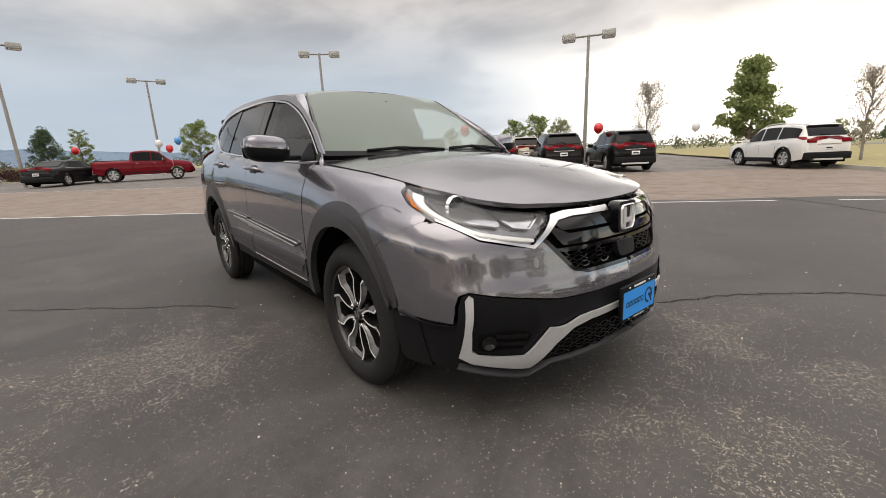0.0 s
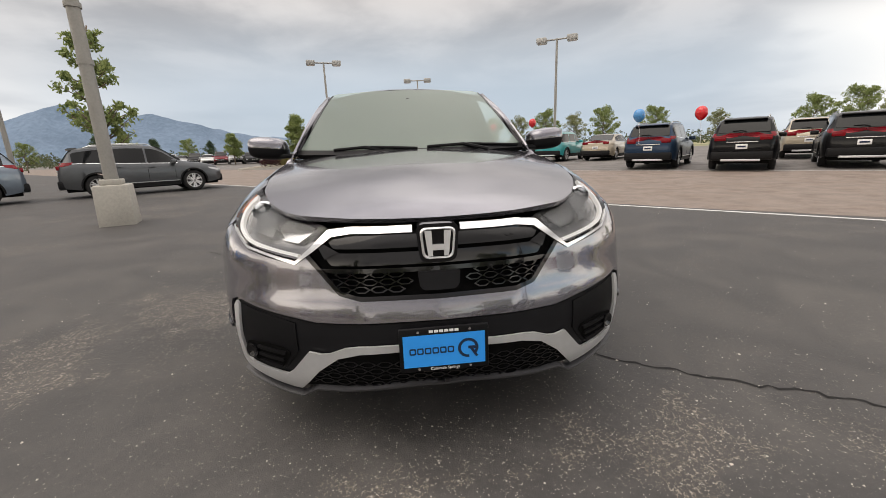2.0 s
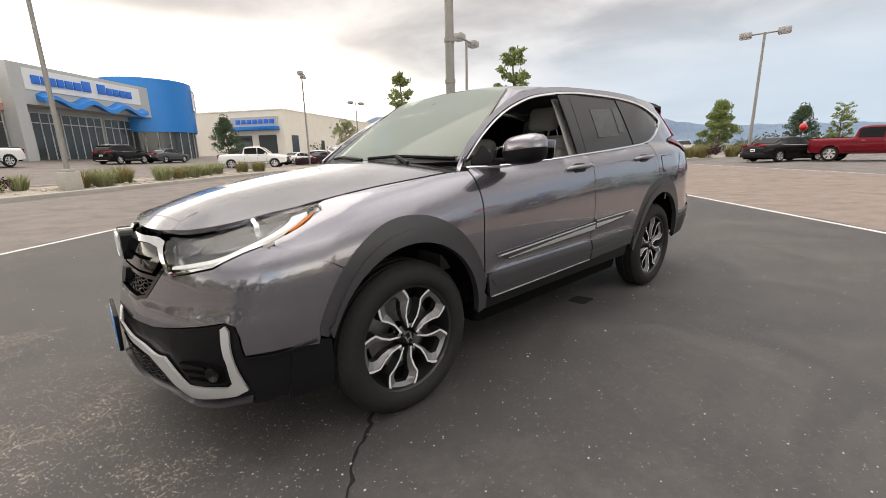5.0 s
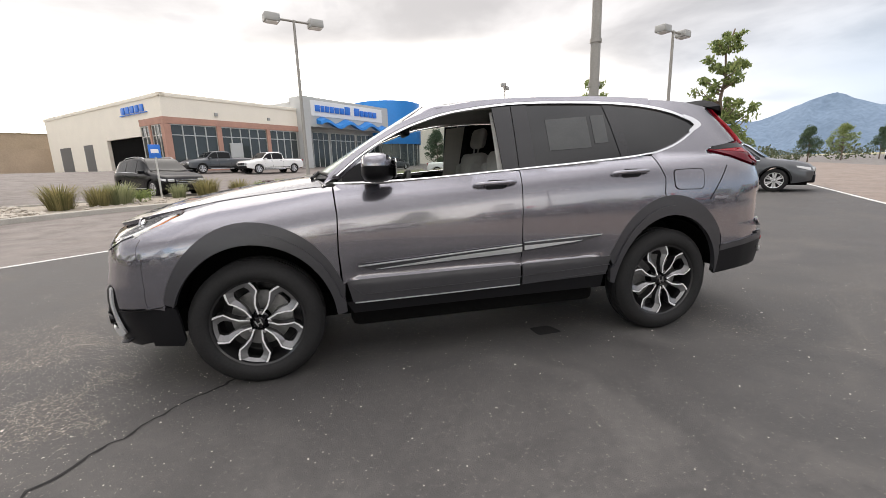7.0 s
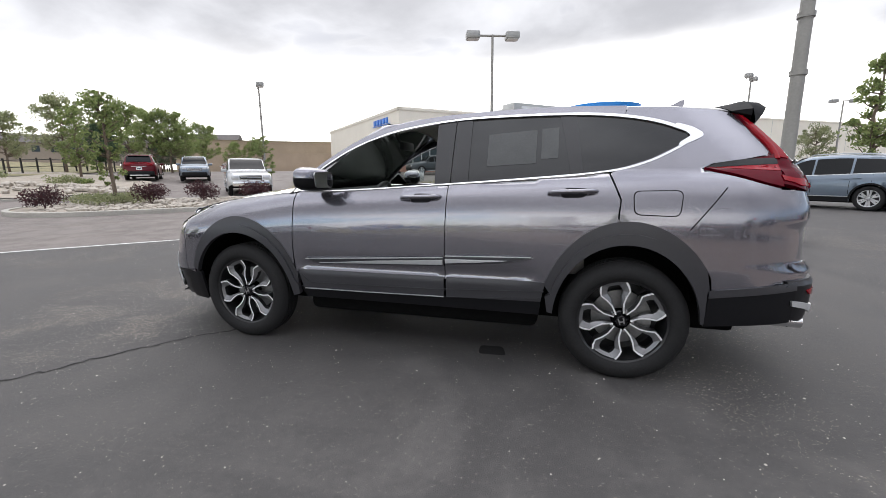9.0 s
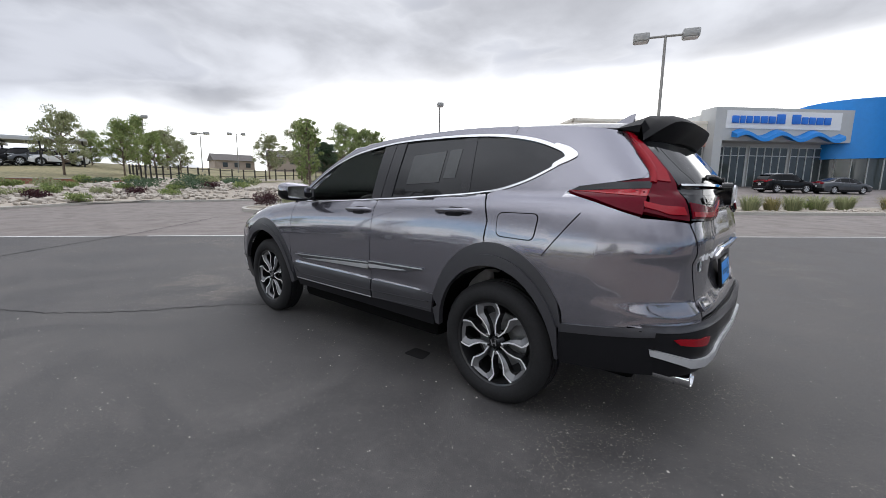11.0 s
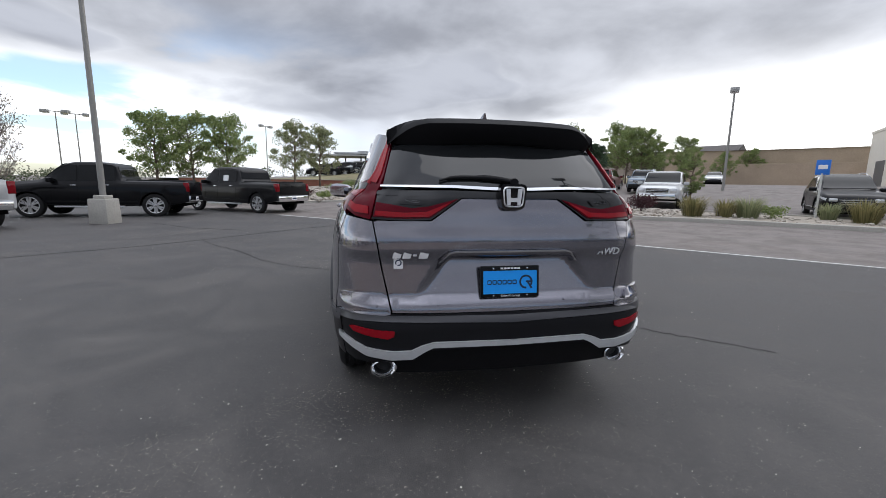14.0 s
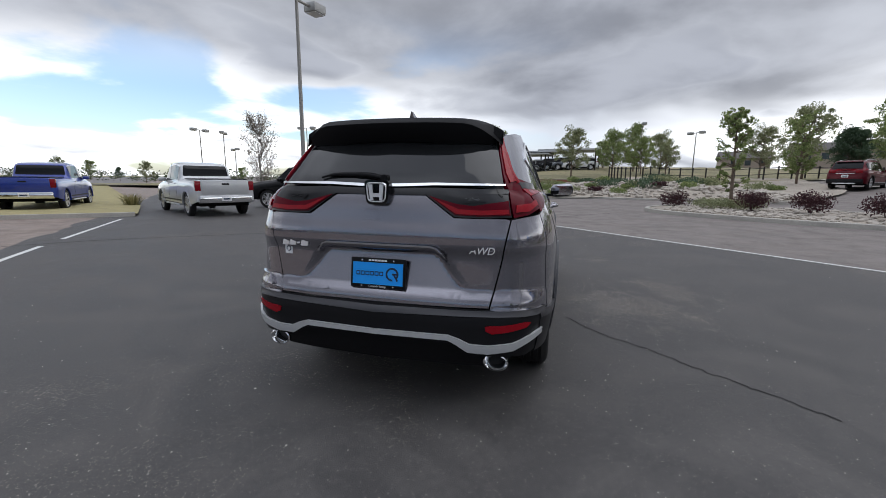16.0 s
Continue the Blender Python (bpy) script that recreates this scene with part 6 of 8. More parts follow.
def body_parts(style):
    """The parts of a style as (name, mesh, material, parent), the paint left open (None)."""
    if style in BODIES:
        return BODIES[style]
    d = STYLES[style]
    L, W, r, wb, hl = d["L"], d["W"], d["r"], d["wb"], d["L"] / 2
    truck = style in ("pickup", "old_pickup")
    sh = Shell(d)
    out = []

    def keep(name, bm, mat, under=None, soft=40):
        me = finish(bm, name, mat or PAINTS["white"])
        me.set_sharp_from_angle(angle=radians(soft))
        out.append((name, me, mat, under))

    def skin(name, outline, surf, mat, off, thick=.02, cell=.12):
        ob = sheet(name, outline, surf, None, mat or PAINTS["white"], off, thick, cell)
        out.append((name, ob.data, mat, None))
        bpy.data.objects.remove(ob)

    def box(name, mat, x0, x1, y0, y1, z0, z1, bevel, under=None):
        bm = bmesh.new()
        add_box(bm, x0, x1, min(y0, y1), max(y0, y1), z0, z1, bevel)
        keep(name, bm, mat, under)
    xs = sorted(set([round(v, 3) for v in np.linspace(-hl, hl, 40)] + [round(p[0], 3) for p in d["line"]] + [round(sx * wb / 2 + q * r * 1.16, 3) for sx in (1, -1) for q in (-1.001, -.97, -.88, -.7, -.4, 0, .4, .7, .88, .97, 1.001)]))
    bm = bmesh.new()
    rows = []
    for q in xs:
        half = sh.ring(q)
        rows.append([bm.verts.new((q, wy, wz)) for wy, wz in half] + [bm.verts.new((q, -wy, wz)) for wy, wz in half[::-1][1:]])
    for a, b in zip(rows, rows[1:]):
        for i in range(len(a) - 1):
            bm.faces.new((a[i], a[i + 1], b[i + 1], b[i]))
    bm.faces.new(rows[0])
    bm.faces.new(rows[-1][::-1])
    bmesh.ops.recalc_face_normals(bm, faces=bm.faces[:])
    keep("body", bm, None, None, 42)
    box("chassis", UNDER, -hl + .14, hl - .14, -W * .80, W * .80, d["floor"] - .05, .64, .02)
    # glazing
    g0, g1 = d["glaze"]
    sill = lambda x: sh.belt(x) + .045
    head = lambda x: float(sh.line(x)) - (.125 if style != "sedan" else .105)
    for sy in (1, -1):
        S = sh.side(sy)
        cuts = [g1] + list(d["posts"]) + [g0]
        for a, b in zip(cuts, cuts[1:]):
            grid = [x for x in np.linspace(a - (.03 if a != g1 else 0), b + (.03 if b != g0 else 0), 14) if head(x) - sill(x) > .012]
            if len(grid) > 2:
                skin("side_window", [(x, sill(x)) for x in grid] + [(x, head(x)) for x in grid[::-1]], S, VGLASS, .006, .012, .14)
        grid = [x for x in np.linspace(g1, g0, 20) if head(x) - sill(x) > .012]
        if not truck:
            skin("window_trim", stroke([(x, sill(x) - .012) for x in grid], .018), S, CHROME, .008, .012, .2)
        for q in [g1 - .12] + list(d["posts"]) + ([g0 + .55] if not truck else [g0 - .02]):
            skin("door_gap", stroke([(q, sh.belt(q)), (q, .50)], .012), S, UNDER, .002, .003, .2)
        for q in list(d["posts"]) + ([g0 + .75] if not truck else [g0 + .12]):
            z = sh.belt(q) - .12
            y = float(S[0]([q], [z])[0][1])
            box("door_handle", None if style != "pickup" else CHROME, q + .03, q + .22, y - .02, y + sy * .028, z, z + .032, .01)
        box("door_mirror", None, g1 - .22, g1 - .08, sy * W * .92, sy * (W + .17), sh.belt(g1) + .02, sh.belt(g1) + .17, .035)
        skin("sill", [(-wb / 2 + r * 1.22, d["floor"] + .14), (wb / 2 - r * 1.22, d["floor"] + .14), (wb / 2 - r * 1.2, d["floor"] - .01), (-wb / 2 + r * 1.2, d["floor"] - .01)], S, VDARK, .010, .03, .25)
        if style == "suv":
            skin("sill_strip", stroke([(-wb / 2 + r * 1.25, d["floor"] + .15), (wb / 2 - r * 1.25, d["floor"] + .15)], .022), S, SATIN, .016, .012, .3)
        for sx in (1, -1):
            bm = bmesh.new()
            add_prism(bm, arc(sx * wb / 2, r, r * (1.24 if not truck else 1.19), -4, 184, 18) + arc(sx * wb / 2, r, r * 1.11, 184, -4, 18), sy * W * .95, sy * (W + .006))
            keep("arch_lip", bm, VDARK if style in ("suv", "boxy") else None)
    for nm, sign, (z0, z1), wide in (("windscreen", 1, d["front"], .80), ("rear_window", -1, d["rear"], .72 if not truck else .78)):
        top = (.66 if not truck else .73) * W
        skin(nm, rounded([(-W * wide, z0), (W * wide, z0), (top, z1), (-top, z1)], .05), sh.end(sign), VGLASS, .012, .02, .16)
    # ends
    zf, zr = float(sh.line(hl - .05)), float(sh.line(-hl + .03))
    box("rear_bumper", CHROME if style == "pickup" else VDARK, -hl - .05, -hl + .30, -W * .86, W * .86, d["floor"] + .06, d["floor"] + .33, .05)
    box("front_bumper", CHROME if style == "old_pickup" else VDARK, hl - .33, hl + .045, -W * .80, W * .80, d["floor"] + .02, d["floor"] + .30, .06)
    box("grille", VDARK, hl - .10, hl + .022, -W * .48, W * .48, zf - .24, zf - .03, .03)
    for k in range(3):
        box("grille_bar", CHROME, hl, hl + .034, -W * .46, W * .46, zf - .215 + .068 * k, zf - .193 + .068 * k, .005)
    for sy in (1, -1):
        S = sh.side(sy)
        if truck:
            box("head_lamp", VLAMP, hl - .22, hl + .012, sy * W * .53, sy * W * .82, zf - .22, zf - .02, .03)
            box("tail_lamp", VRED, -hl - .012, -hl + .16, sy * W * .775, sy * W * .945, zr - .34, zr - .01, .02)
        else:
            box("head_lamp", VLAMP, hl - .16, hl + .012, sy * W * .50, sy * W * .76, zf - .13, zf - .01, .03)
            skin("head_lamp", [(hl - .08, zf - .10), (hl - .42, zf + .0), (hl - .46, zf + .06), (hl - .10, zf - .01)], S, VLAMP, .006, .02, .1)
            skin("tail_lamp", [(-hl + .05, zr + .04), (-hl + .40, zr + .13), (-hl + .44, zr + .20), (-hl + .10, zr + .19)], S, VRED, .008, .02, .1)
            box("tail_lamp", VRED, -hl - .006, -hl + .10, sy * W * .46, sy * W * .80, zr - .04, zr + .10, .03)
    pz = zr - .30 if not truck else d["floor"] + .13
    box("number_plate", WHITE, -hl - .06 if truck else -hl - .012, -hl + .05, -.155, .155, pz, pz + .15, .006)
    box("plate_bar", NAVY, -hl - .064 if truck else -hl - .016, -hl - .01, -.11, .11, pz + .05, pz + .10, 0)
    if style in ("suv", "boxy"):
        zt, xt = d["rear"][1] + .06, d["line"][4][0]
        bm = bmesh.new()
        add_prism(bm, rounded([(xt + .12, zt + .03), (xt - .13, zt + .012), (xt - .20, zt - .025), (xt - .10, zt - .05), (xt + .06, zt - .03)], .02), -W * .60, W * .60)
        keep("roof_spoiler", bm, None)
        box("gate_strip", CHROME, -hl - .012, -hl + .06, -W * .44, W * .44, zr - .10, zr - .07, .008)
        box("skid_plate", SATIN, -hl - .058, -hl + .2, -W * .55, W * .55, d["floor"] + .03, d["floor"] + .10, .02)
        bm = bmesh.new()
        f = sh.end(-1)[0](np.array([.28, .05, -.08]), np.array([d["rear"][0] + .05, d["rear"][0] + .06, d["rear"][0] + .02]))
        add_tube(bm, [Vector(q) + Vector((-.03, 0, 0)) for q in f], .013, 5)
        keep("rear_wiper", bm, VDARK)
        for sy in (1, -1):
            bm = bmesh.new()
            add_tube(bm, [(q, sy * W * .62, float(sh.line(q)) + h) for q, h in ((.30, -.02), (.15, .035), (-.6, .035), (-1.4, .035), (-1.6, -.02))], .017, 6)
            keep("roof_rail", bm, SATIN)
    if truck:
        box("bed_cover", VDARK, -hl + .12, d["line"][3][0] - .02, -W * .76, W * .76, zr - .02, zr + .075, .01)
        box("tailgate", None, -hl - .014, -hl + .04, -W * .76, W * .76, zr - .46, zr + .015, .015)
        box("tailgate_handle", VDARK, -hl - .026, -hl - .005, -.12, .12, zr - .14, zr - .08, .01, "tailgate")
        box("side_step", SATIN, -.9, 1.15, W * .90, W * .99, d["floor"] - .09, d["floor"] - .03, .02)
        box("side_step", SATIN, -.9, 1.15, -W * .99, -W * .90, d["floor"] - .09, d["floor"] - .03, .02)
    BODIES[style] = out
    return out


PAINTED = {}


def parked(name, style, paint, x, y, heading, label, category="car", group="parked vehicles", lift=0.0, paper=False):
    """A parked vehicle: a lofted body with wheel arches, curved panes, lamps, bumpers, plate and wheels."""
    d = STYLES[style]
    W, r, wb = d["W"], d["r"], d["wb"]
    car = thing(name, label, category, (x, y, high(x, y) + lift), heading, group)
    under = {}
    for i, (nm, me, mat, sub) in enumerate(body_parts(style)):
        if mat is None:
            key = (style, i, paint)
            if key not in PAINTED:
                PAINTED[key] = me.copy()
                PAINTED[key].materials[0] = PAINTS[paint]
            me = PAINTED[key]
        ob = new(nm, me)
        ob.parent = under.get(sub, car)
        if nm == "tailgate":
            under[nm] = ob
    if paper:
        at = Shell(d).side(1)[0]
        bm = bmesh.new()
        q = d["posts"][0] - .30
        z = float(np.interp(q, [p[0] for p in d["belt"]], [p[1] for p in d["belt"]])) + .12
        bm.faces.new([bm.verts.new(Vector(p) + Vector((0, .012, 0))) for p in at([q, q - .32, q - .32, q], [z, z, z + .24, z + .24])])
        part("price_sheet", bm, WHITE, car)
    tyre, rim = small_wheel(r)
    for sx in (1, -1):
        for sy in (1, -1):
            w = new("tyre", tyre)
            w.parent = car
            w.matrix_basis = pose(sx * wb / 2, sy * (W - .13), r, 0, 0, 0 if sy > 0 else 180)
            k = new("rim", rim)
            k.parent = w
    return car


ROW = 135      # noses point north-west
parked("estate_car", "suv", "steelblue", -9.55, -13.7, -45, "silver-blue three-row crossover parked at the lane's edge")
parked("estate_car", "suv", "grey", -13.0, -9.3, 125, "grey crossover parked beside the lamp post")
parked("off_roader", "suv", "black", -10.2, 12.5, ROW, "black off-roader parked nose-in with red tail lamps")
parked("estate_car", "suv", "navy", -12.8, 11.0, ROW, "dark blue crossover parked nose-in in the row")
parked("estate_car", "suv", "charcoal", -9.0, 15.4, ROW, "charcoal crossover parked nose-in in the row")
parked("estate_car", "suv", "black", -6.6, 16.8, ROW, "black crossover parked nose-in in the row")
parked("estate_car", "suv", "tan", -13.6, 18.6, ROW, "tan crossover parked in the row behind")
parked("estate_car", "suv", "white", -1.4, 20.9, 136, "white crossover with black lower trim parked by the trees")
parked("pickup_truck", "pickup", "red", -29.9, .9, 82, "deep red crew-cab pickup parked across the lot", "pickup").scale = (.90, .93, .96)
parked("saloon_car", "sedan", "charcoal", -30.5, -3.0, 150, "dark saloon parked beside the red pickup")
parked("estate_car", "suv", "red", -26.7, 6.3, ROW, "red crossover parked nose-in in the row")
parked("saloon_car", "sedan", "black", -23.6, 8.6, ROW, "black saloon parked nose-in in the row")
parked("off_roader", "boxy", "turquoise", -21.6, 10.3, ROW, "turquoise boxy off-roader parked nose-in in the row")
parked("saloon_car", "sedan", "tan", -20.5, 12.8, ROW, "beige saloon parked nose-in in the row")
parked("saloon_car", "sedan", "white", -18.6, 14.4, ROW, "white saloon parked nose-in in the row")
parked("pickup_truck", "pickup", "black", 13.2, 10.1, 96, "black crew-cab pickup with bright rims by the lamp post", "pickup")
parked("pickup_truck", "pickup", "charcoal", 16.0, 6.1, 56, "matt black pickup with dark wheels and a window sheet", "pickup", paper=True)
parked("pickup_truck", "pickup", "silver", 9.2, 12.7, 60, "silver-white crew-cab pickup seen from its tailgate", "pickup")
parked("pickup_truck", "pickup", "blue", 8.8, 20.4, 44, "bright blue crew-cab pickup by the grass", "pickup")
parked("pickup_truck", "old_pickup", "silver", 14.7, -14.6, 135, "older silver pickup with a chrome grille beyond the planting", "pickup")
parked("pickup_truck", "pickup", "white", -10.6, -38.4, 150, "white crew-cab pickup behind the planting strip", "pickup")
parked("estate_car", "suv", "white", -25.0, -54.0, 150, "white crossover behind the planting strip")
parked("saloon_car", "sedan", "navy", -29.5, -54.0, 150, "dark blue saloon behind the planting strip")
parked("estate_car", "suv", "maroon", 27.0, -19.0, -45, "maroon crossover parked beyond the planting")
parked("saloon_car", "boxy", "steelblue", 23.6, -20.0, 135, "blue-grey small car facing the lane")
parked("estate_car", "suv", "black", 8.9, -17.9, 135, "black crossover with a bright grille facing the lane")
parked("pickup_truck", "pickup", "grey", 11.9, -39.0, 40, "grey pickup parked along the showroom", "pickup")
parked("pickup_truck", "pickup", "white", 7.4, -39.0, 42, "white pickup parked along the showroom", "pickup")
parked("estate_car", "suv", "black", -1.5, -46.5, -135, "black crossover parked under the showroom sign")
parked("saloon_car", "sedan", "grey", -5.4, -49.5, -135, "grey saloon parked under the showroom sign")
for k, (paint, style) in enumerate((("white", "suv"), ("charcoal", "sedan"), ("silver", "suv"), ("red", "suv"), ("white", "sedan"), ("black", "suv"), ("silver", "sedan"), ("white", "suv"))):
    x, y = -52 - 2.0 * k, -16 - 2.6 * k
    parked("saloon_car" if style == "sedan" else "estate_car", style, paint, x, y, 20, "%s %s in the far row" % (paint, "saloon" if style == "sedan" else "crossover"), group="far row of cars")
for k, paint in enumerate(("white", "charcoal", "silver", "white")):
    parked("saloon_car", "sedan", paint, -18 - 4.4 * k, -46 - 3.2 * k, -150, "%s saloon parked by the far building" % paint, group="cars by the far building")
for k, paint in enumerate(("white", "white", "silver", "maroon", "white")):
    parked("saloon_car", "sedan", paint, 36 + 3.4 * k, -38 - 3.2 * k, 135, "%s saloon below the retaining wall" % paint, group="cars below the wall")

for k in ("black", "charcoal", "navy", "grey", "red", "maroon"):
    PAINTS[k].node_tree.nodes["Principled BSDF"].inputs["Coat Weight"].default_value = 0.30
    PAINTS[k].node_tree.nodes["Principled BSDF"].inputs["Specular IOR Level"].default_value = 0.1


# ---- kerbs, planting, lamps, buildings, distance ----
CONCRETE = surface("pale_concrete", (0.42, 0.40, 0.36), 0.85, vary=0.16, scale=1.5, bump=0.4, grain=60)
STUCCO = surface("beige_stucco", (0.80, 0.75, 0.66), 0.9, vary=0.06, scale=0.6, bump=0.2, grain=80)
BRICKRED = surface("red_brown_block", (0.44, 0.25, 0.195), 0.85, vary=0.2, scale=1.2)
POLE = surface("weathered_pole", (0.30, 0.29, 0.27), 0.55, 0.3, vary=0.12, scale=2)
LAMPHEAD = surface("lamp_housing", (0.36, 0.36, 0.35), 0.5, 0.3, vary=0.1)
PALEBARK = surface("pale_grey_bark", (0.30, 0.27, 0.245), 0.9, vary=0.2, scale=8)
BARK = surface("bark", (0.16, 0.12, 0.09), 0.9, vary=0.3, scale=8, bump=0.5, grain=40)
SHOPGLASS = surface("showroom_glass", (0.045, 0.055, 0.057), 0.05, vary=0.1)
ALU = surface("pale_frame", (0.55, 0.55, 0.53), 0.4, 0.5, vary=0.05)
SIGNBLUE = surface("sign_blue", (0.015, 0.16, 0.62), 0.4, vary=0.08)
TOWERBLUE = surface("tower_blue", (0.010, 0.20, 0.58), 0.35, 0.2, vary=0.08)
ROCK = surface("river_rock", (0.40, 0.36, 0.31), 0.85, vary=0.3, scale=4)
GRAVEL = surface("planting_gravel", (0.33, 0.29, 0.24), 0.9, vary=0.3, scale=3, bump=0.8, grain=25)
DRYGRASS = surface("dry_grass", (0.30, 0.26, 0.12), 0.9, vary=0.3, scale=2)
PATHRED = surface("red_brick_path", (0.30, 0.13, 0.09), 0.85, vary=0.2, scale=2)


def leaf_material(name, colour, tint):
    m = surface(name, colour, 0.55, vary=0.0)
    nt = m.node_tree
    b = nt.nodes["Principled BSDF"]
    g = nt.nodes.new("ShaderNodeNewGeometry")
    mix = nt.nodes.new("ShaderNodeMix")
    mix.data_type = "RGBA"
    nt.links.new(g.outputs["Random Per Island"], mix.inputs[0])
    mix.inputs[6].default_value, mix.inputs[7].default_value = (*colour, 1), (*tint, 1)
    nt.links.new(mix.outputs[2], b.inputs["Base Color"])
    # light passes through the leaves
    thin = nt.nodes.new("ShaderNodeBsdfTranslucent")
    nt.links.new(mix.outputs[2], thin.inputs[0])
    both = nt.nodes.new("ShaderNodeMixShader")
    both.inputs[0].default_value = 0.45
    nt.links.new(b.outputs[0], both.inputs[1])
    nt.links.new(thin.outputs[0], both.inputs[2])
    nt.links.new(both.outputs[0], nt.nodes["Material Output"].inputs[0])
    return m


GREEN = leaf_material("green_leaf", (0.12, 0.175, 0.055), (0.34, 0.39, 0.15))
PALEGREEN = leaf_material("pale_green_leaf", (0.18, 0.21, 0.10), (0.38, 0.39, 0.22))
BLUEGREEN = leaf_material("blue_green_leaf", (0.045, 0.085, 0.045), (0.11, 0.16, 0.09))
DULL = leaf_material("sparse_leaf", (0.26, 0.23, 0.18), (0.42, 0.36, 0.28))
PURPLE = leaf_material("purple_leaf", (0.035, 0.012, 0.016), (0.075, 0.025, 0.03))
GRASSM = leaf_material("grass_blade", (0.13, 0.13, 0.05), (0.34, 0.29, 0.13))

# kerb and planting bed towards the showroom
KERB_S = -13.75


def kerb(name, pts, width=.16, height=.14):
    bm = bmesh.new()
    rows = []
    for i, p in enumerate(pts):
        p = Vector(p)
        d = (Vector(pts[min(i + 1, len(pts) - 1)]) - Vector(pts[max(i - 1, 0)])).normalized()
        nrm = Vector((-d.y, d.x))
        z = high(p.x, p.y)
        a, b = p + nrm * width / 2, p - nrm * width / 2
        rows.append([bm.verts.new((a.x, a.y, z - .02)), bm.verts.new((a.x, a.y, z + height - .015)), bm.verts.new((a.x - nrm.x * .015, a.y - nrm.y * .015, z + height)), bm.verts.new((b.x, b.y, z + height)), bm.verts.new((b.x, b.y, z - .02))])
    for a, b in zip(rows, rows[1:]):
        for k in range(4):
            bm.faces.new((a[k], a[k + 1], b[k + 1], b[k]))
    bm.faces.new(rows[0])
    bm.faces.new(rows[-1][::-1])
    bmesh.ops.recalc_face_normals(bm, faces=bm.faces[:])
    return single(name, bm, CONCRETE, "pale concrete kerb along the tarmac", "kerb", soft=40, kind="structure")


def bed(name, outline, material, rise=.10, label="gravel planting bed inside the kerb", bumpy=.05):
    """A planted patch a little higher than the tarmac."""
    bm = bmesh.new()
    bm.faces.new([bm.verts.new((*p, 0)) for p in outline])
    bmesh.ops.triangulate(bm, faces=bm.faces[:])
    for axis in (0, 1):
        lo, hi = min(p[axis] for p in outline), max(p[axis] for p in outline)
        step = max(.5, (hi - lo) / 40)
        for k in range(1, int((hi - lo) / step)):
            co, no = [0, 0, 0], [0, 0, 0]
            co[axis], no[axis] = lo + k * step, 1
            bmesh.ops.bisect_plane(bm, geom=bm.verts[:] + bm.edges[:] + bm.faces[:], plane_co=co, plane_no=no)
    for v in bm.verts:
        v.co.z = high(v.co.x, v.co.y) + rise + bumpy * noise.noise(v.co * .7)
    bm.normal_update()
    for f in bm.faces:
        if f.normal.z < 0:
            f.normal_flip()
    return single(name, bm, material, label, "planting bed", soft=60, kind="structure")


def rounded_lane(pts, r=1.2):
    return rounded([lane(*p) for p in pts], r, 5)


ISLAND = rounded_lane([(-13.4, -36), (-13.2, -2), (-12.4, 1.5), (-12.3, 5.2), (-13.2, 6.8), (-14.6, 7.4), (-16.6, 6.8), (-17.2, 3.0), (-16.7, -36)], 1.2)
bed("planting_bed", ISLAND, GRAVEL)
kerb("kerb", ISLAND + ISLAND[:2])
EAST = [(17.9, -12.0), (22.6, -5.5), (23.9, -2.0), (22.4, 1.5), (20.9, 5.5), (19.4, 12.0), (30, 16), (46, 6), (46, -24), (24, -17)]
bed("rock_bank", rounded(EAST, 1.5), GRAVEL, .12, "bank of river rock and gravel beyond the lane", .12)
kerb("kerb", spline([(18.0, -11.8), (22.4, -5.4), (23.8, -2.0), (22.3, 1.5), (20.8, 5.5), (19.4, 11.8)], 5))
NORTHBED = [(4.6, 15.2), (6.9, 13.2), (10.5, 17.5), (15, 24), (40, 60), (-30, 60), (-3.0, 24.8)]
bed("grass_verge", NORTHBED, DRYGRASS, .10, "dry grass verge beyond the kerb", .08)
kerb("kerb", [(-3.2, 24.6), (4.5, 15.3), (6.8, 13.2)])


def stones(name, patch, count, low, big, material, label, rise=.10):
    """Loose stones scattered over a patch (a function that gives a place)."""
    bm = bmesh.new()
    for _ in range(count):
        x, y = patch()
        r = random.uniform(low, big) * random.uniform(.6, 1)
        vs = bmesh.ops.create_icosphere(bm, subdivisions=1, radius=r)["verts"]
        q = Vector((random.uniform(.8, 1.3), random.uniform(.7, 1.1), random.uniform(.45, .8)))
        a = random.uniform(0, 6.28)
        base = Vector((x, y, high(x, y) + rise + r * .2))
        for v in vs:
            c = v.co * random.uniform(.88, 1.1)
            c = Vector((c.x * q.x, c.y * q.y, c.z * q.z))
            v.co = base + Vector((c.x * math.cos(a) - c.y * math.sin(a), c.x * math.sin(a) + c.y * math.cos(a), c.z))
    return single(name, bm, material, label, "rocks", soft=30, kind="stuff")


def in_lane(s0, s1, u0, u1):
    return lambda: lane(random.uniform(s0, s1), random.uniform(u0, u1))


stones("river_rocks", in_lane(-16.8, -12.8, -1.0, 6.4), 650, .05, .16, ROCK, "pale river rocks covering the planting bed")
stones("river_rocks", in_lane(-16.3, -13.9, -30, -2), 500, .04, .11, ROCK, "pale river rocks along the planting strip")


def bank_place():
    k = random.random()
    p = spline([(18.3, -11.8), (22.9, -5.4), (24.3, -2.0), (22.8, 1.5), (21.3, 5.5), (20.0, 11.0)], 4)
    a = Vector(p[int(k * (len(p) - 1))])
    return a.x + random.uniform(.1, 7) + random.uniform(-.4, .4), a.y + random.uniform(-1.2, 1.2)


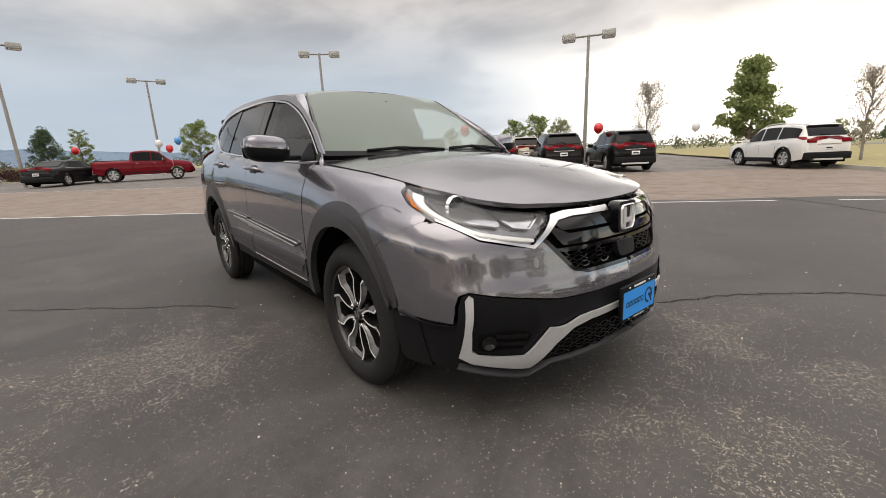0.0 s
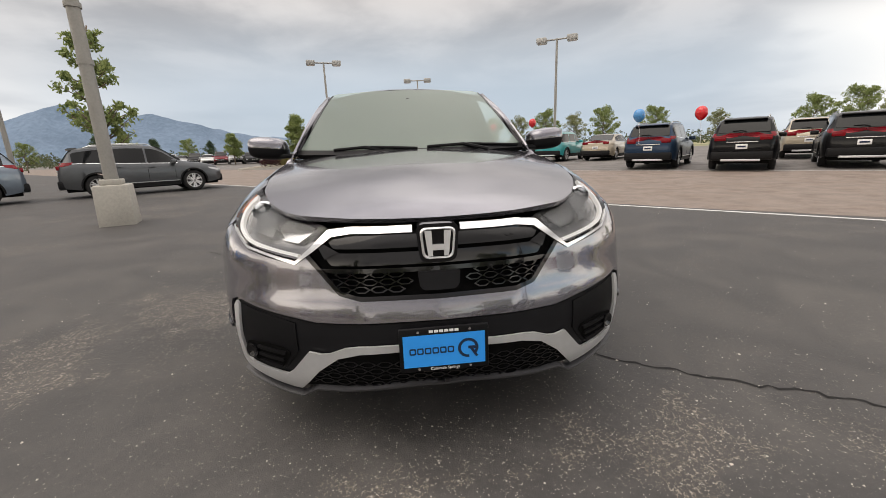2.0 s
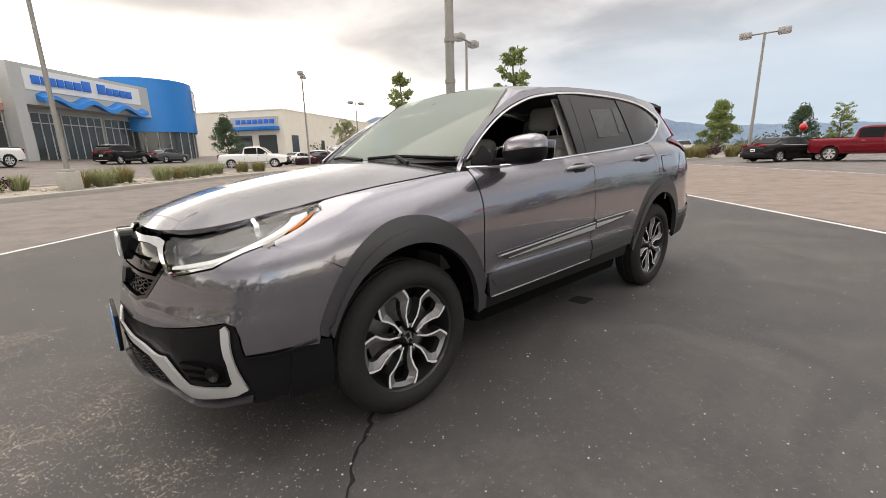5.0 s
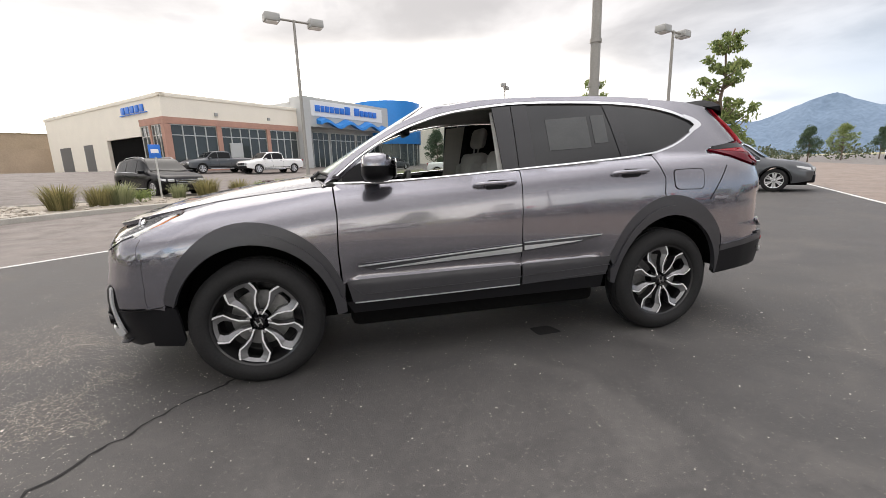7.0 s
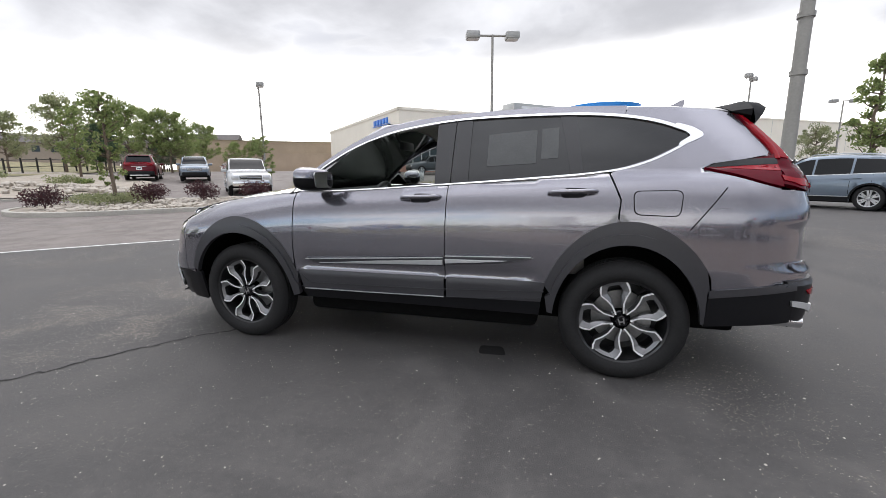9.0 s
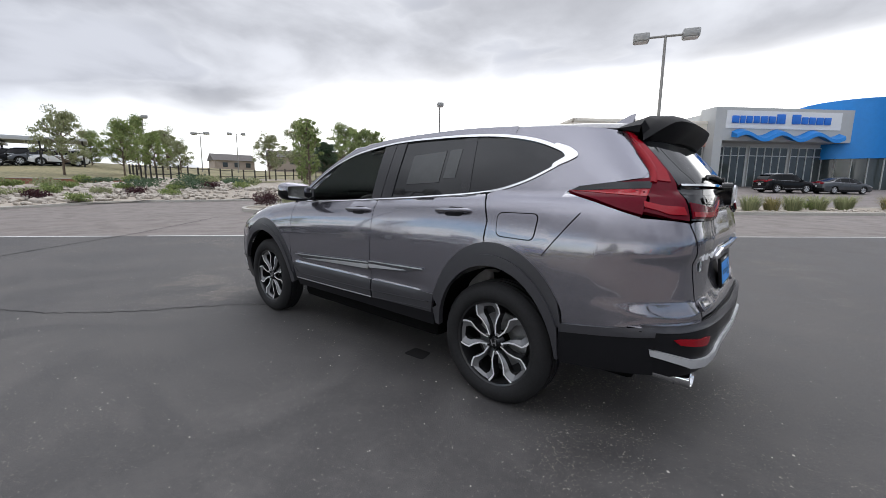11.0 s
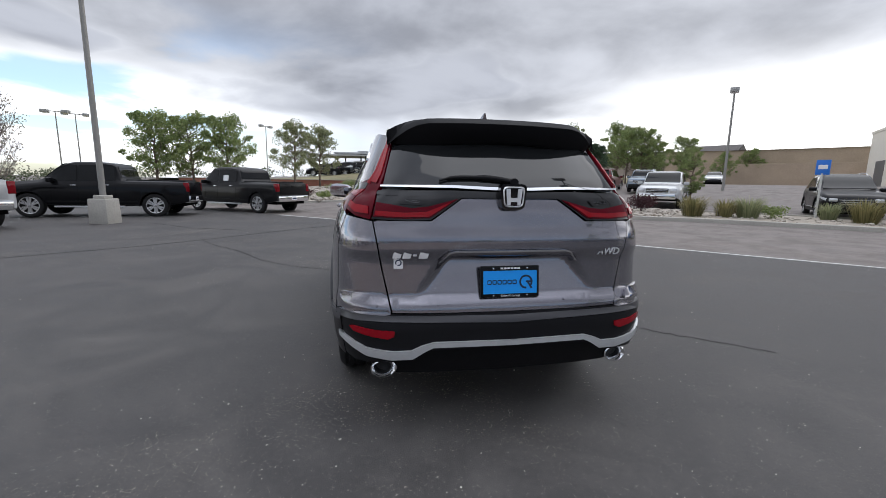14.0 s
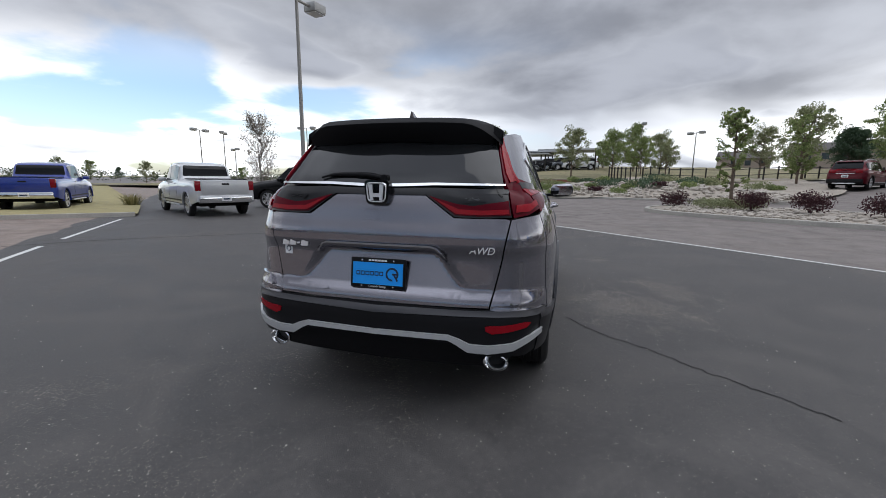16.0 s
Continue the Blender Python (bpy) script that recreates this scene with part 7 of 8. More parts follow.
stones("river_rocks", bank_place, 1500, .10, .28, ROCK, "pale boulders and river rock on the bank", .14)


# shrubs, grass, trees
def leaf_cloud(bm, centre, radius, count, size, squash=.8, hollow=.35, mat=0):
    c = Vector(centre)
    for _ in range(count):
        d = Vector((random.gauss(0, 1), random.gauss(0, 1), random.gauss(0, 1))).normalized()
        r = radius * (hollow + (1 - hollow) * random.random() ** .5)
        p = c + Vector((d.x * r, d.y * r, d.z * r * squash))
        s = size * random.uniform(.6, 1.3)
        a = Vector((random.gauss(0, 1), random.gauss(0, 1), random.gauss(0, .6))).normalized()
        b = a.orthogonal().normalized()
        b.rotate(Matrix.Rotation(random.uniform(0, 6.28), 3, a))
        q = a.cross(b)
        vs = [bm.verts.new(p + b * s), bm.verts.new(p + q * s * .45), bm.verts.new(p - b * s), bm.verts.new(p - q * s * .45)]
        bm.faces.new(vs).material_index = mat


TREES = {}


def tree_meshes(kind, seed, height, spread, leaf, leaves, bare=False):
    """Trunk with limbs, and a crown of single leaves, for one kind of tree."""
    random.seed(seed)
    trunk, crown = bmesh.new(), bmesh.new()
    lean = [(random.uniform(-.12, .12) * k * .3, random.uniform(-.12, .12) * k * .3, height * k / 8) for k in range(8)]
    add_tube(trunk, lean, [max(.02, height * .016 * (1 - k / 9)) for k in range(8)], 7)
    tips = []
    for k in range(46 if not bare else 70):
        h = random.uniform(.22, .93) if kind != "column" else random.uniform(.16, .97)
        base = Vector(lean[min(7, int(h * 8))])
        base.z = height * h * .9
        if kind == "cone":
            reach = spread * (1.05 - h)
        elif kind == "column":
            reach = spread * (.35 + .65 * math.sin(math.pi * min(1, h * 1.0)))
        else:
            reach = spread * math.sin(math.pi * (.30 + .67 * h))
        if bare:
            reach *= .62
        thin = .55 if bare else 1
        a = random.uniform(0, 6.28)
        rise = random.uniform(.35, .9) if not bare else random.uniform(1.0, 2.0)
        tip = base + Vector((math.cos(a) * reach, math.sin(a) * reach, reach * rise))
        mid = base + (tip - base) * .5 + Vector((random.uniform(-.1, .1), random.uniform(-.1, .1), -.05 * reach))
        add_tube(trunk, [base, mid, tip], [height * .006 * thin, height * .0035 * thin, height * .0015 * thin], 5)
        tips.append((mid, reach))
        tips.append((tip, reach))
        if bare:
            for _ in range(7):
                b2 = base + (tip - base) * random.uniform(.4, .95)
                add_tube(trunk, [b2, b2 + Vector((random.uniform(-.3, .3), random.uniform(-.3, .3), random.uniform(.3, .8))) * (height / 6)], [height * .0015, height * .0006], 4)
    per = leaves // len(tips)
    for p, reach in tips:
        if random.random() < .10:
            continue
        leaf_cloud(crown, p, random.uniform(.35, .95) * (spread * .36), int(per * random.uniform(.5, 1.5)), leaf, random.uniform(.6, .9), .15)
    random.seed(seed + 1000)
    return trunk, crown


def tree(kind, seed, height, spread, leaf, leaves, material, x, y, label, turn=0, z=None, scale=1.0, bare=False, group="trees"):
    key = (kind, seed, height, spread, leaf, leaves)
    at = (x, y, high(x, y) - .03 if z is None else z)
    if key not in TREES:
        t, c = tree_meshes(kind, seed, height, spread, leaf, leaves, bare)
        TREES[key] = (finish(t, "trunk", PALEBARK if bare else BARK), finish(c, "crown", material, False))
    ob = thing("tree", label, "tree", at, turn, group)
    ob.scale = (scale, scale, scale)
    for nm, me in zip(("trunk", "crown"), TREES[key]):
        p = new(nm, me)
        p.parent = ob
    return ob


def at_sky(t_eye, azimuth, dist):
    a = radians(azimuth)
    return t_eye[0] + dist * math.cos(a), t_eye[1] + dist * math.sin(a)


FRONT_EYE, LEFT_EYE, REAR_EYE = (3.3, 0.0), (-.5, 3.4), (-4.2, .4)
GA = ("round", 11, 6.0, 1.75, .085, 7600, GREEN)
GB = ("round", 23, 6.0, 1.55, .08, 6000, PALEGREEN)
GC = ("cone", 5, 6.0, 1.9, .085, 10000, BLUEGREEN)
GD = ("column", 9, 6.5, 1.25, .09, 5200, GREEN)
GH = ("round", 57, 6.5, .95, .085, 4200, GREEN)
GF = ("column", 41, 6.5, .80, .085, 3600, GREEN)
GG = ("cone", 15, 6.0, 1.8, .10, 13000, GREEN)
GE = ("column", 31, 6.0, 1.7, .07, 1800, DULL)


def plant(spec, eye, az, dist, top_el, eye_z, label, turn=0, base=None):
    """A tree at a bearing and distance, whose top reaches an elevation."""
    x, y = at_sky(eye, az, dist)
    z = high(x, y) if base is None else base
    h = eye_z + math.tan(radians(top_el)) * dist - z
    kind, seed, hh, sp, lf, n, mat = spec
    return tree(kind, seed, hh, sp, lf, n, mat, x, y, label, turn, z - .04, h / (hh * (.95 if kind == 'round' else 1.08)), bare=spec is GE)


plant(GG, (3.1, -1.75), 104.3, 27, 11.0, 1.15, "full green tree beside the white crossover")
plant(GE, (3.1, -1.75), 95.2, 27, 7.2, 1.15, "thin tree with sparse brownish leaves")
plant(GE, (3.1, -1.75), 114.3, 34, 8.0, 1.15, "nearly bare tree behind the parked row", 40)
plant(GC, (3.1, -1.75), -176.8, 48, 5.0, 1.15, "dark blue-green conifer across the lot")
plant(GA, (3.1, -1.75), 169.9, 52, 5.0, 1.15, "broad green tree across the lot", 70)
plant(GG, (3.6, -.55), -168.4, 48, 6.3, 1.15, "full bright green tree across the lot", 120)
plant(GG, (3.6, -.55), -160.8, 60, 3.7, 1.15, "full green tree at the edge of the lot", 30)
plant(GD, (3.6, -.55), -178.0, 52, 4.6, 1.15, "slim green tree across the lot", 80)
plant(GA, (3.6, -.55), 132.0, 46, 4.2, 1.15, "green tree behind the parked row", 200)
plant(GA, (3.6, -.55), 146.5, 50, 4.3, 1.15, "green tree behind the parked row", 250)
plant(GB, (3.6, -.55), 140.0, 55, 3.5, 1.15, "pale green tree behind the parked row", 20)
for k, az in enumerate((163, 159.5, 156, 152.5, 166.5, 129, 126)):
    plant(GA if k % 2 else GB, FRONT_EYE, az, 44 + 3 * (k % 3), 4.2 + .5 * (k % 2), 1.15, "broad green tree in the hedge behind the cars", 50 * k)
plant(GH, (3.25, 1.17), -129.3, 29, 11.6, 1.18, "slim young tree with airy green leaves", 15)
plant(GH, (3.25, 1.17), -144.8, 22, 14.2, 1.18, "slim young tree with airy green leaves", 75)
plant(GB, (2.98, 1.55), -119.9, 60, 4.9, 1.2, "small yellow-green tree before the far building", 75)
plant(GC, (2.98, 1.55), -105.8, 46, 6.2, 1.2, "dark green pine before the blue tower", 75)
for k, (az, el) in enumerate(((-144.4, 3.6), (-146.9, 2.9), (-149.5, 3.0), (-152.5, 2.4), (-155, 2.6), (-139, 2.2), (-136, 2.0))):
    plant(GC if k % 2 == 0 else GA, (.8, 3.2), az, 75 + 5 * (k % 3), el, 1.2, "distant tree below the mountains", 60 * k)
plant(GA, (-.95, 3.4), -39.6, 46, 7.4, 1.23, "green tree on the slope", 40)
plant(GA, (-.95, 3.4), -42.6, 48, 6.0, 1.23, "green tree on the slope", 130)
plant(GD, (-.95, 3.4), -51.0, 26, 6.0, 1.23, "young tree by the retaining wall", 40)
for k, (az, el, d) in enumerate(((14.6, 8.2, 30), (7.0, 8.2, 34), (3.9, 7.7, 36), (-5.8, 7.3, 44), (-10.6, 6.5, 46), (-13.5, 5.5, 52), (-16, 5.0, 56), (18.5, 8.0, 31))):
    plant((GA, GB, GB, GB, GA, GA, GB, GA)[k], (-3.65, 1.87), az, d, el, 1.3, "leafy tree beyond the rock bank", 45 * k)
plant(GE, (-4.3, .32), 36.6, 30, 8.6, 1.3, "nearly bare grey tree behind the pickups")
plant(GA, (-4.3, .32), 24.2, 33, 7.7, 1.3, "dark green tree behind the pickups", 15)
for k, (az, el, d) in enumerate(((-27.0, 8.2, 40), (-31, 6.2, 52), (-35.7, 7.4, 46), (-40.3, 6.1, 60), (-23.5, 6.4, 52), (-44.5, 4.1, 75), (-47, 4.4, 80))):
    plant((GD, GC, GA, GA, GB, GA, GA)[k], (-4.3, .32), az, d, el, 1.3, "green tree on the landscaped slope", 33 * k)
plant(GF, (-4.3, -.88), -19.9, 19.8, 10.9, 1.3, "slim young tree on the rock island", 100)
for k, (az, el, d) in enumerate(((-25.8, 8.3, 48), (-29, 6.6, 52), (-32, 8.0, 56), (-9.5, 7.0, 60), (-12.5, 6.2, 66), (-6, 5.2, 66), (-35.5, 5.6, 62))):
    plant((GB, GC, GA, GA, GB, GA, GC)[k], (-4.3, -.88), az, d, el, 1.3, "green tree on the landscaped slope", 71 * k)
for k in range(26):
    az = 40 + 62 * k / 25
    plant((GA, GB, GC)[k % 3], REAR_EYE, az, 95 + 30 * (k % 4), 1.3 + .9 * ((k * 7) % 5) / 5, 1.3, "distant tree at the edge of the plain", 37 * k)


def shrub(x, y, r, h, material, label, leaves=700, size=.04, turn=0):
    random.seed(int((x * 31 + y * 17) * 10))
    bm = bmesh.new()
    for k in range(7):
        a = 6.28 * k / 7
        leaf_cloud(bm, (math.cos(a) * r * .45, math.sin(a) * r * .45, h * random.uniform(.35, .62)), r * .6, leaves // 7, size, .9 * h / r * .6, .1)
    for k in range(5):
        add_tube(bm, [(0, 0, 0), (random.uniform(-.3, .3) * r, random.uniform(-.3, .3) * r, h * .6)], [.012, .005], 4)
    return single("shrub", bm, material, label, "shrub", (x, y, high(x, y) + .08), turn, group="shrubs")


def tuft(x, y, r, h, label="clump of tall yellow-green grass", blades=260, material=None):
    random.seed(int((x * 13 + y * 7) * 10))
    bm = bmesh.new()
    for _ in range(blades):
        a, q = random.uniform(0, 6.28), random.random() ** .5 * r * .4
        b = Vector((math.cos(a) * q, math.sin(a) * q, 0))
        out = Vector((math.cos(a), math.sin(a), 0)) * random.uniform(.2, 1) * r * .7
        hh = h * random.uniform(.55, 1)
        w = Vector((-math.sin(a), math.cos(a), 0)) * .012
        p = [bm.verts.new(b - w), bm.verts.new(b + w), bm.verts.new(b + out * .4 + w * .8 + Vector((0, 0, hh * .7))), bm.verts.new(b + out * .4 - w * .8 + Vector((0, 0, hh * .7)))]
        bm.faces.new(p)
        t = bm.verts.new(b + out + Vector((0, 0, hh)))
        bm.faces.new((p[3], p[2], t))
    return single("grass_clump", bm, material or GRASSM, label, "grass", (x, y, high(x, y) + .08), 0, group="grass clumps", kind="stuff")


for q, u in ((-14.6, 6.4), (-14.7, 3.6), (-14.9, 2.0), (-14.8, .2)):
    x, y = lane(q, u)
    shrub(x, y, .62, .92, PURPLE, "dark purple barberry shrub among the rocks", 1500)
for q, u in ((-15.3, 5.2), (-15.6, 4.4)):
    x, y = lane(q, u)
    shrub(x, y, .95, .50, PALEGREEN, "low spreading green juniper on the rocks", 1600)
for q, u, kind in ((-14.6, -18.1, 0), (-15.0, -19.8, 0), (-15.6, -21.9, 0), (-15.1, -23.9, 1), (-14.7, -25.5, 1), (-14.5, -1.6, 1), (-14.9, -3.3, 0), (-15.2, -6.4, 1), (-14.4, -12.3, 0), (-15.2, -14.2, 1), (-14.7, -16.0, 0)):
    x, y = lane(q, u)
    tuft(x, y, .8, .85, "clump of tall yellow-green grass" if kind else "clump of green ornamental grass", 360, None if kind else PALEGREEN)
for x, y in ((-15.0, -38.6), (-16.2, -39.6), (-17.5, -40.8)):
    shrub(x, y, .9, 1.0, PURPLE, "dark purple barberry shrub in the planting strip", 1400, .06)
for k, u in enumerate((-2.6, -4.0, -5.6, -7.4, -8.8, -10.4, -11.6, -13.2, -15, -17, -19.4, -22, -25)):
    x, y = lane(-14.6 - .6 * (k % 3), u)
    if k % 3 == 0:
        tuft(x, y, .65, .75)
    elif k % 3 == 1:
        shrub(x, y, .5, .6, GREEN, "rounded green shrub in the planting strip")
    else:
        tuft(x, y, .55, .65, "clump of green ornamental grass", material=PALEGREEN)
for u in (-8.0, -9.5, -3.2):
    x, y = lane(-15.6, u)
    shrub(x, y, .45, .6, PURPLE, "dark purple barberry shrub in the planting strip")
for k in range(14):
    x, y = 24.6 + 1.3 * (k % 3) - .02 * k * k, -9 + 1.35 * k
    shrub(x, y, .6, .6, (GREEN, PURPLE, PALEGREEN)[k % 3], ("green shrub", "purple shrub", "grey-green shrub")[k % 3] + " on the rock bank", 500, .06)
for k in range(16):
    x, y = 5.5 + random.uniform(-3, 6), 20 + random.uniform(-2.5, 14)
    tuft(x, y, .8, .6, "rough yellow-green grass on the verge", 200)

for k in range(26):
    x, y = 25.5 + (k * 37 % 80) / 10, -14 + (k * 53 % 170) / 10
    shrub(x, y, .55 + .3 * (k % 3), .5 + .25 * (k % 2), (GREEN, PALEGREEN, BLUEGREEN)[k % 3], ("green", "pale green", "dark green")[k % 3] + " shrub among the bank's rocks", 450, .075)
# planted island across the lot
FARBED = [(-31.0, -12.6), (-31.6, -9.6), (-34.8, -8.4), (-37.0, -6.0), (-40.0, -4.6), (-44.0, -6.0), (-41.0, -12.2)]
bed("planting_bed", rounded(FARBED, 1.2), GRAVEL)
kerb("kerb", rounded(FARBED, 1.2) + rounded(FARBED, 1.2)[:2])
random.seed(91)
stones("river_rocks", lambda: (random.uniform(-39, -32.5), random.uniform(-11.6, -9.0)), 260, .07, .2, ROCK, "pale river rocks on the far planted island")
for x, y, r, h, m, kind in ((-33.0, -10.4, .9, 1.0, PURPLE, "dark purple barberry shrub on the far island"), (-36.4, -8.8, 1.1, 1.1, PURPLE, "dark purple barberry shrub on the far island"), (-38.6, -6.8, 1.3, 1.2, PURPLE, "dark purple barberry shrub on the far island"), (-34.9, -10.6, 1.0, .9, GREEN, "rounded green shrub on the far island")):
    shrub(x, y, r, h, m, kind, 900, .08)
for x, y in ((-33.9, -9.5), (-35.6, -9.2), (-37.6, -7.5), (-39.6, -5.8), (-40.8, -6.4), (-37.4, -9.6)):
    tuft(x, y, 1.1, 1.2, "tall yellow-green grass clump on the far island", 420)

# low red wall, fence and slope behind the rock bank
def slope_z(x, y):
    away = max(0, x - 35 + .35 * min(0, y + 5))
    return max(high(x, y) + .1 if y < -9 else 0, .25 + 1.08 * min(1, max(0, (24 - y) / 6)) + min(2.4, .07 * away) * min(1, max(0, (14 - y) / 16)))


redwall = thing("red_brick_wall", "low red brick wall behind the rock bank", "wall", kind="structure")
bm = bmesh.new()
add_box(bm, 34.4, 34.8, -5.4, 16, -.2, 1.38, .02)
part("wall", bm, PATHRED, redwall)
bm = bmesh.new()
add_box(bm, 34.35, 34.85, -5.45, 16.05, 1.38, 1.44, .01)
part("coping", bm, CONCRETE, redwall)
bm = bmesh.new()
bank = [(34.8, 60), (34.8, 10), (34.8, -10), (38, -26), (47, -40), (62, -58), (120, -60), (120, 60)]
vs = [bm.verts.new((*p, 0)) for p in bank]
bm.faces.new(vs)
bmesh.ops.triangulate(bm, faces=bm.faces[:])
for axis in (0, 1):
    for k in range(1, 40):
        co, no = [0, 0, 0], [0, 0, 0]
        co[axis], no[axis] = (30 + k * 2.4, -60 + k * 3.1)[axis], 1
        bmesh.ops.bisect_plane(bm, geom=bm.verts[:] + bm.edges[:] + bm.faces[:], plane_co=(co[0], co[1], 0), plane_no=no)
for v in bm.verts:
    v.co.z = slope_z(v.co.x, v.co.y) + .10 * noise.noise(v.co * .25)
bm.normal_update()
for f in bm.faces:
    if f.normal.z < 0:
        f.normal_flip()
SLOPE = surface("grassy_slope", (0.10, 0.115, 0.045), 0.95, vary=0.35, scale=.25, bump=.5, grain=6, tint=(0.24, 0.20, 0.11))
single("grassy_slope", bm, SLOPE, "landscaped grassy slope beyond the rock bank", "slope", soft=60, kind="structure")
fence = thing("fence", "dark metal rail fence along the slope", "fence", kind="structure")
FENCE = surface("fence_metal", (0.03, 0.028, 0.025), 0.6, 0.3, vary=0.2)
fx = spline([(35.4, -5.6), (37, -10), (41, -22), (50, -37), (62, -52)], 10)
tops = []
for k, (x, y) in enumerate(fx):
    z = slope_z(x, y)
    bm = bmesh.new()
    add_box(bm, x - .05, x + .05, y - .05, y + .05, z - .1, z + 1.2, .01)
    part("post", bm, FENCE, fence)
    tops.append((x, y, z))
for h in (.5, 1.05):
    bm = bmesh.new()
    add_tube(bm, [(x, y, z + h) for x, y, z in tops], .03, 5)
    part("rail", bm, FENCE, fence)


# lamps
def lamp_post(x, y, top, label, turn=45, heads=2, block=True, thick=.10, lift=0.0):
    """A car-park lamp: concrete foot, tapered pole with collars, cross arm and box heads."""
    z = high(x, y) + lift
    ob = thing("street_lamp", label, "lamp post", (x, y, z), turn, "car park lamps")
    base = 0
    if block:
        bm = bmesh.new()
        w = .285
        vs = add_box(bm, -w, w, -w, w, -.05, .74, .03)
        for v in vs:
            k = 1 - .06 * max(0, v.co.z) / .8
            v.co.x *= k
            v.co.y *= k
        part("foot", bm, CONCRETE, ob, "pale concrete foot", 30)
        bm = bmesh.new()
        add_box(bm, -.17, .17, -.17, .17, .74, .84, .02)
        part("base_plate", bm, CONCRETE, ob, "", 30)
        base = .83
    bm = bmesh.new()
    add_tube(bm, [(0, 0, base), (0, 0, (base + top) / 2), (0, 0, top)], [thick, thick * .85, thick * .65], 10)
    part("pole", bm, POLE, ob, "", 40)
    bm = bmesh.new()
    add_tube(bm, [(-.75, 0, top - .05), (.75, 0, top - .05)], .05, 8)
    part("arm", bm, POLE, ob, "", 40)
    for k in range(heads):
        sx = (-1, 1)[k % 2]
        bm = bmesh.new()
        add_box(bm, sx * .95 - .32, sx * .95 + .32, -.28, .28, top - .22, top + .12, .06)
        hd = part("lamp_head", bm, LAMPHEAD, ob, "", 40)
        bm = bmesh.new()
        add_box(bm, sx * .95 - .26, sx * .95 + .26, -.22, .22, top - .235, top - .215)
        part("lens", bm, WHITE, hd)
    return ob


big = lamp_post(-4.75, -5.35, 9.6, "tall car-park lamp with collars on a concrete foot", 20, 2, True, .115)
for h in (2.85, 3.75):
    bm = bmesh.new()
    add_lathe(bm, [(.09, -.04), (.125, -.04), (.125, .04), (.09, .04)], 14, axis="z", centre=(0, 0, h))
    bmesh.ops.recalc_face_normals(bm, faces=bm.faces[:])
    part("collar", bm, POLE, big, "", 40)
lamp_post(9.75, 8.35, 7.7, "tall car-park lamp on a concrete foot by the pickups", -10, 2, True, .085)
lamp_post(2.45, -17.6, 7.6, "car-park lamp with two box heads in the planting strip", 20, 2, True, .085)
lamp_post(-16.2, -16.2, 7.6, "car-park lamp with two box heads", 20, 2, False)
lamp_post(-23.8, 10.7, 7.5, "car-park lamp with two box heads", 60, 2, False)
lamp_post(-9.3, 18.5, 6.5, "car-park lamp with two box heads", 30, 2, False)
lamp_post(-37.8, 2.6, 7.3, "car-park lamp with two box heads", 85, 2, False)
lamp_post(-30.6, -4.9, 7.7, "car-park lamp with two box heads", 100, 2, False)
lamp_post(22.8, -26.2, 7.2, "car-park lamp with a single head", -45, 1, False)
lamp_post(-28.3, -49.7, 8.0, "distant car-park lamp with two heads", 10, 2, False)
lamp_post(-16.0, -38.7, 8.8, "distant car-park lamp with two heads", 60, 2, False)
for k, (az, el) in enumerate(((44.0, 5.5), (41.6, 5.3), (40.5, 3.4), (31.8, 6.4), (30.3, 6.3), (12.2, 6.6), (-11.4, 6.8), (-17, 5.6), (-21, 5.8))):
    d = 60 + 6 * (k % 3)
    x, y = at_sky(REAR_EYE, az, d)
    lamp_post(x, y, 1.3 + d * math.tan(radians(el)) - high(x, y), "distant car-park lamp with two heads", 30 * k, 2, False, .08)

# showroom: local x runs along its front, local y goes back from it
show = thing("showroom", "beige car showroom with brick piers and large windows", "building", (16.6, -41.0, 1.85), -135)


def house_part(name, boxes, material, parent, bevel=0.0, label=""):
    if name in ("roller_door", "brick_pier", "wall_lamp") and len(boxes) > 1:
        return [house_part(name, [b], material, parent, bevel, label) for b in boxes][0]
    bm = bmesh.new()
    for b in boxes:
        add_box(bm, *b, bevel)
    return part(name, bm, material, parent, label, 30)


def glazed(parent, x0, x1, z0, z1, y, cols, depth=.12, along="x"):
    """A window: frame bars set in front of a dark pane, in a recess."""
    put = (lambda a0, a1, d0, d1, c0, c1: (a0, a1, y + d0, y + d1, c0, c1)) if along == "x" else (lambda a0, a1, d0, d1, c0, c1: (y + d0, y + d1, a0, a1, c0, c1))
    w = house_part("window", [put(x0, x1, .02, .06, z0, z1)], SHOPGLASS, parent)
    bars = [put(x0, x1, -.04, .05, z0, z0 + .10), put(x0, x1, -.04, .05, z1 - .10, z1), put(x0, x1, -.04, .05, z1 - 1.05, z1 - .97)]
    bars += [put(x0 + (x1 - x0) * k / cols - .05, x0 + (x1 - x0) * k / cols + .05, -.04, .05, z0, z1) for k in range(cols + 1)]
    house_part("window_frame", bars, ALU, w)
    return w


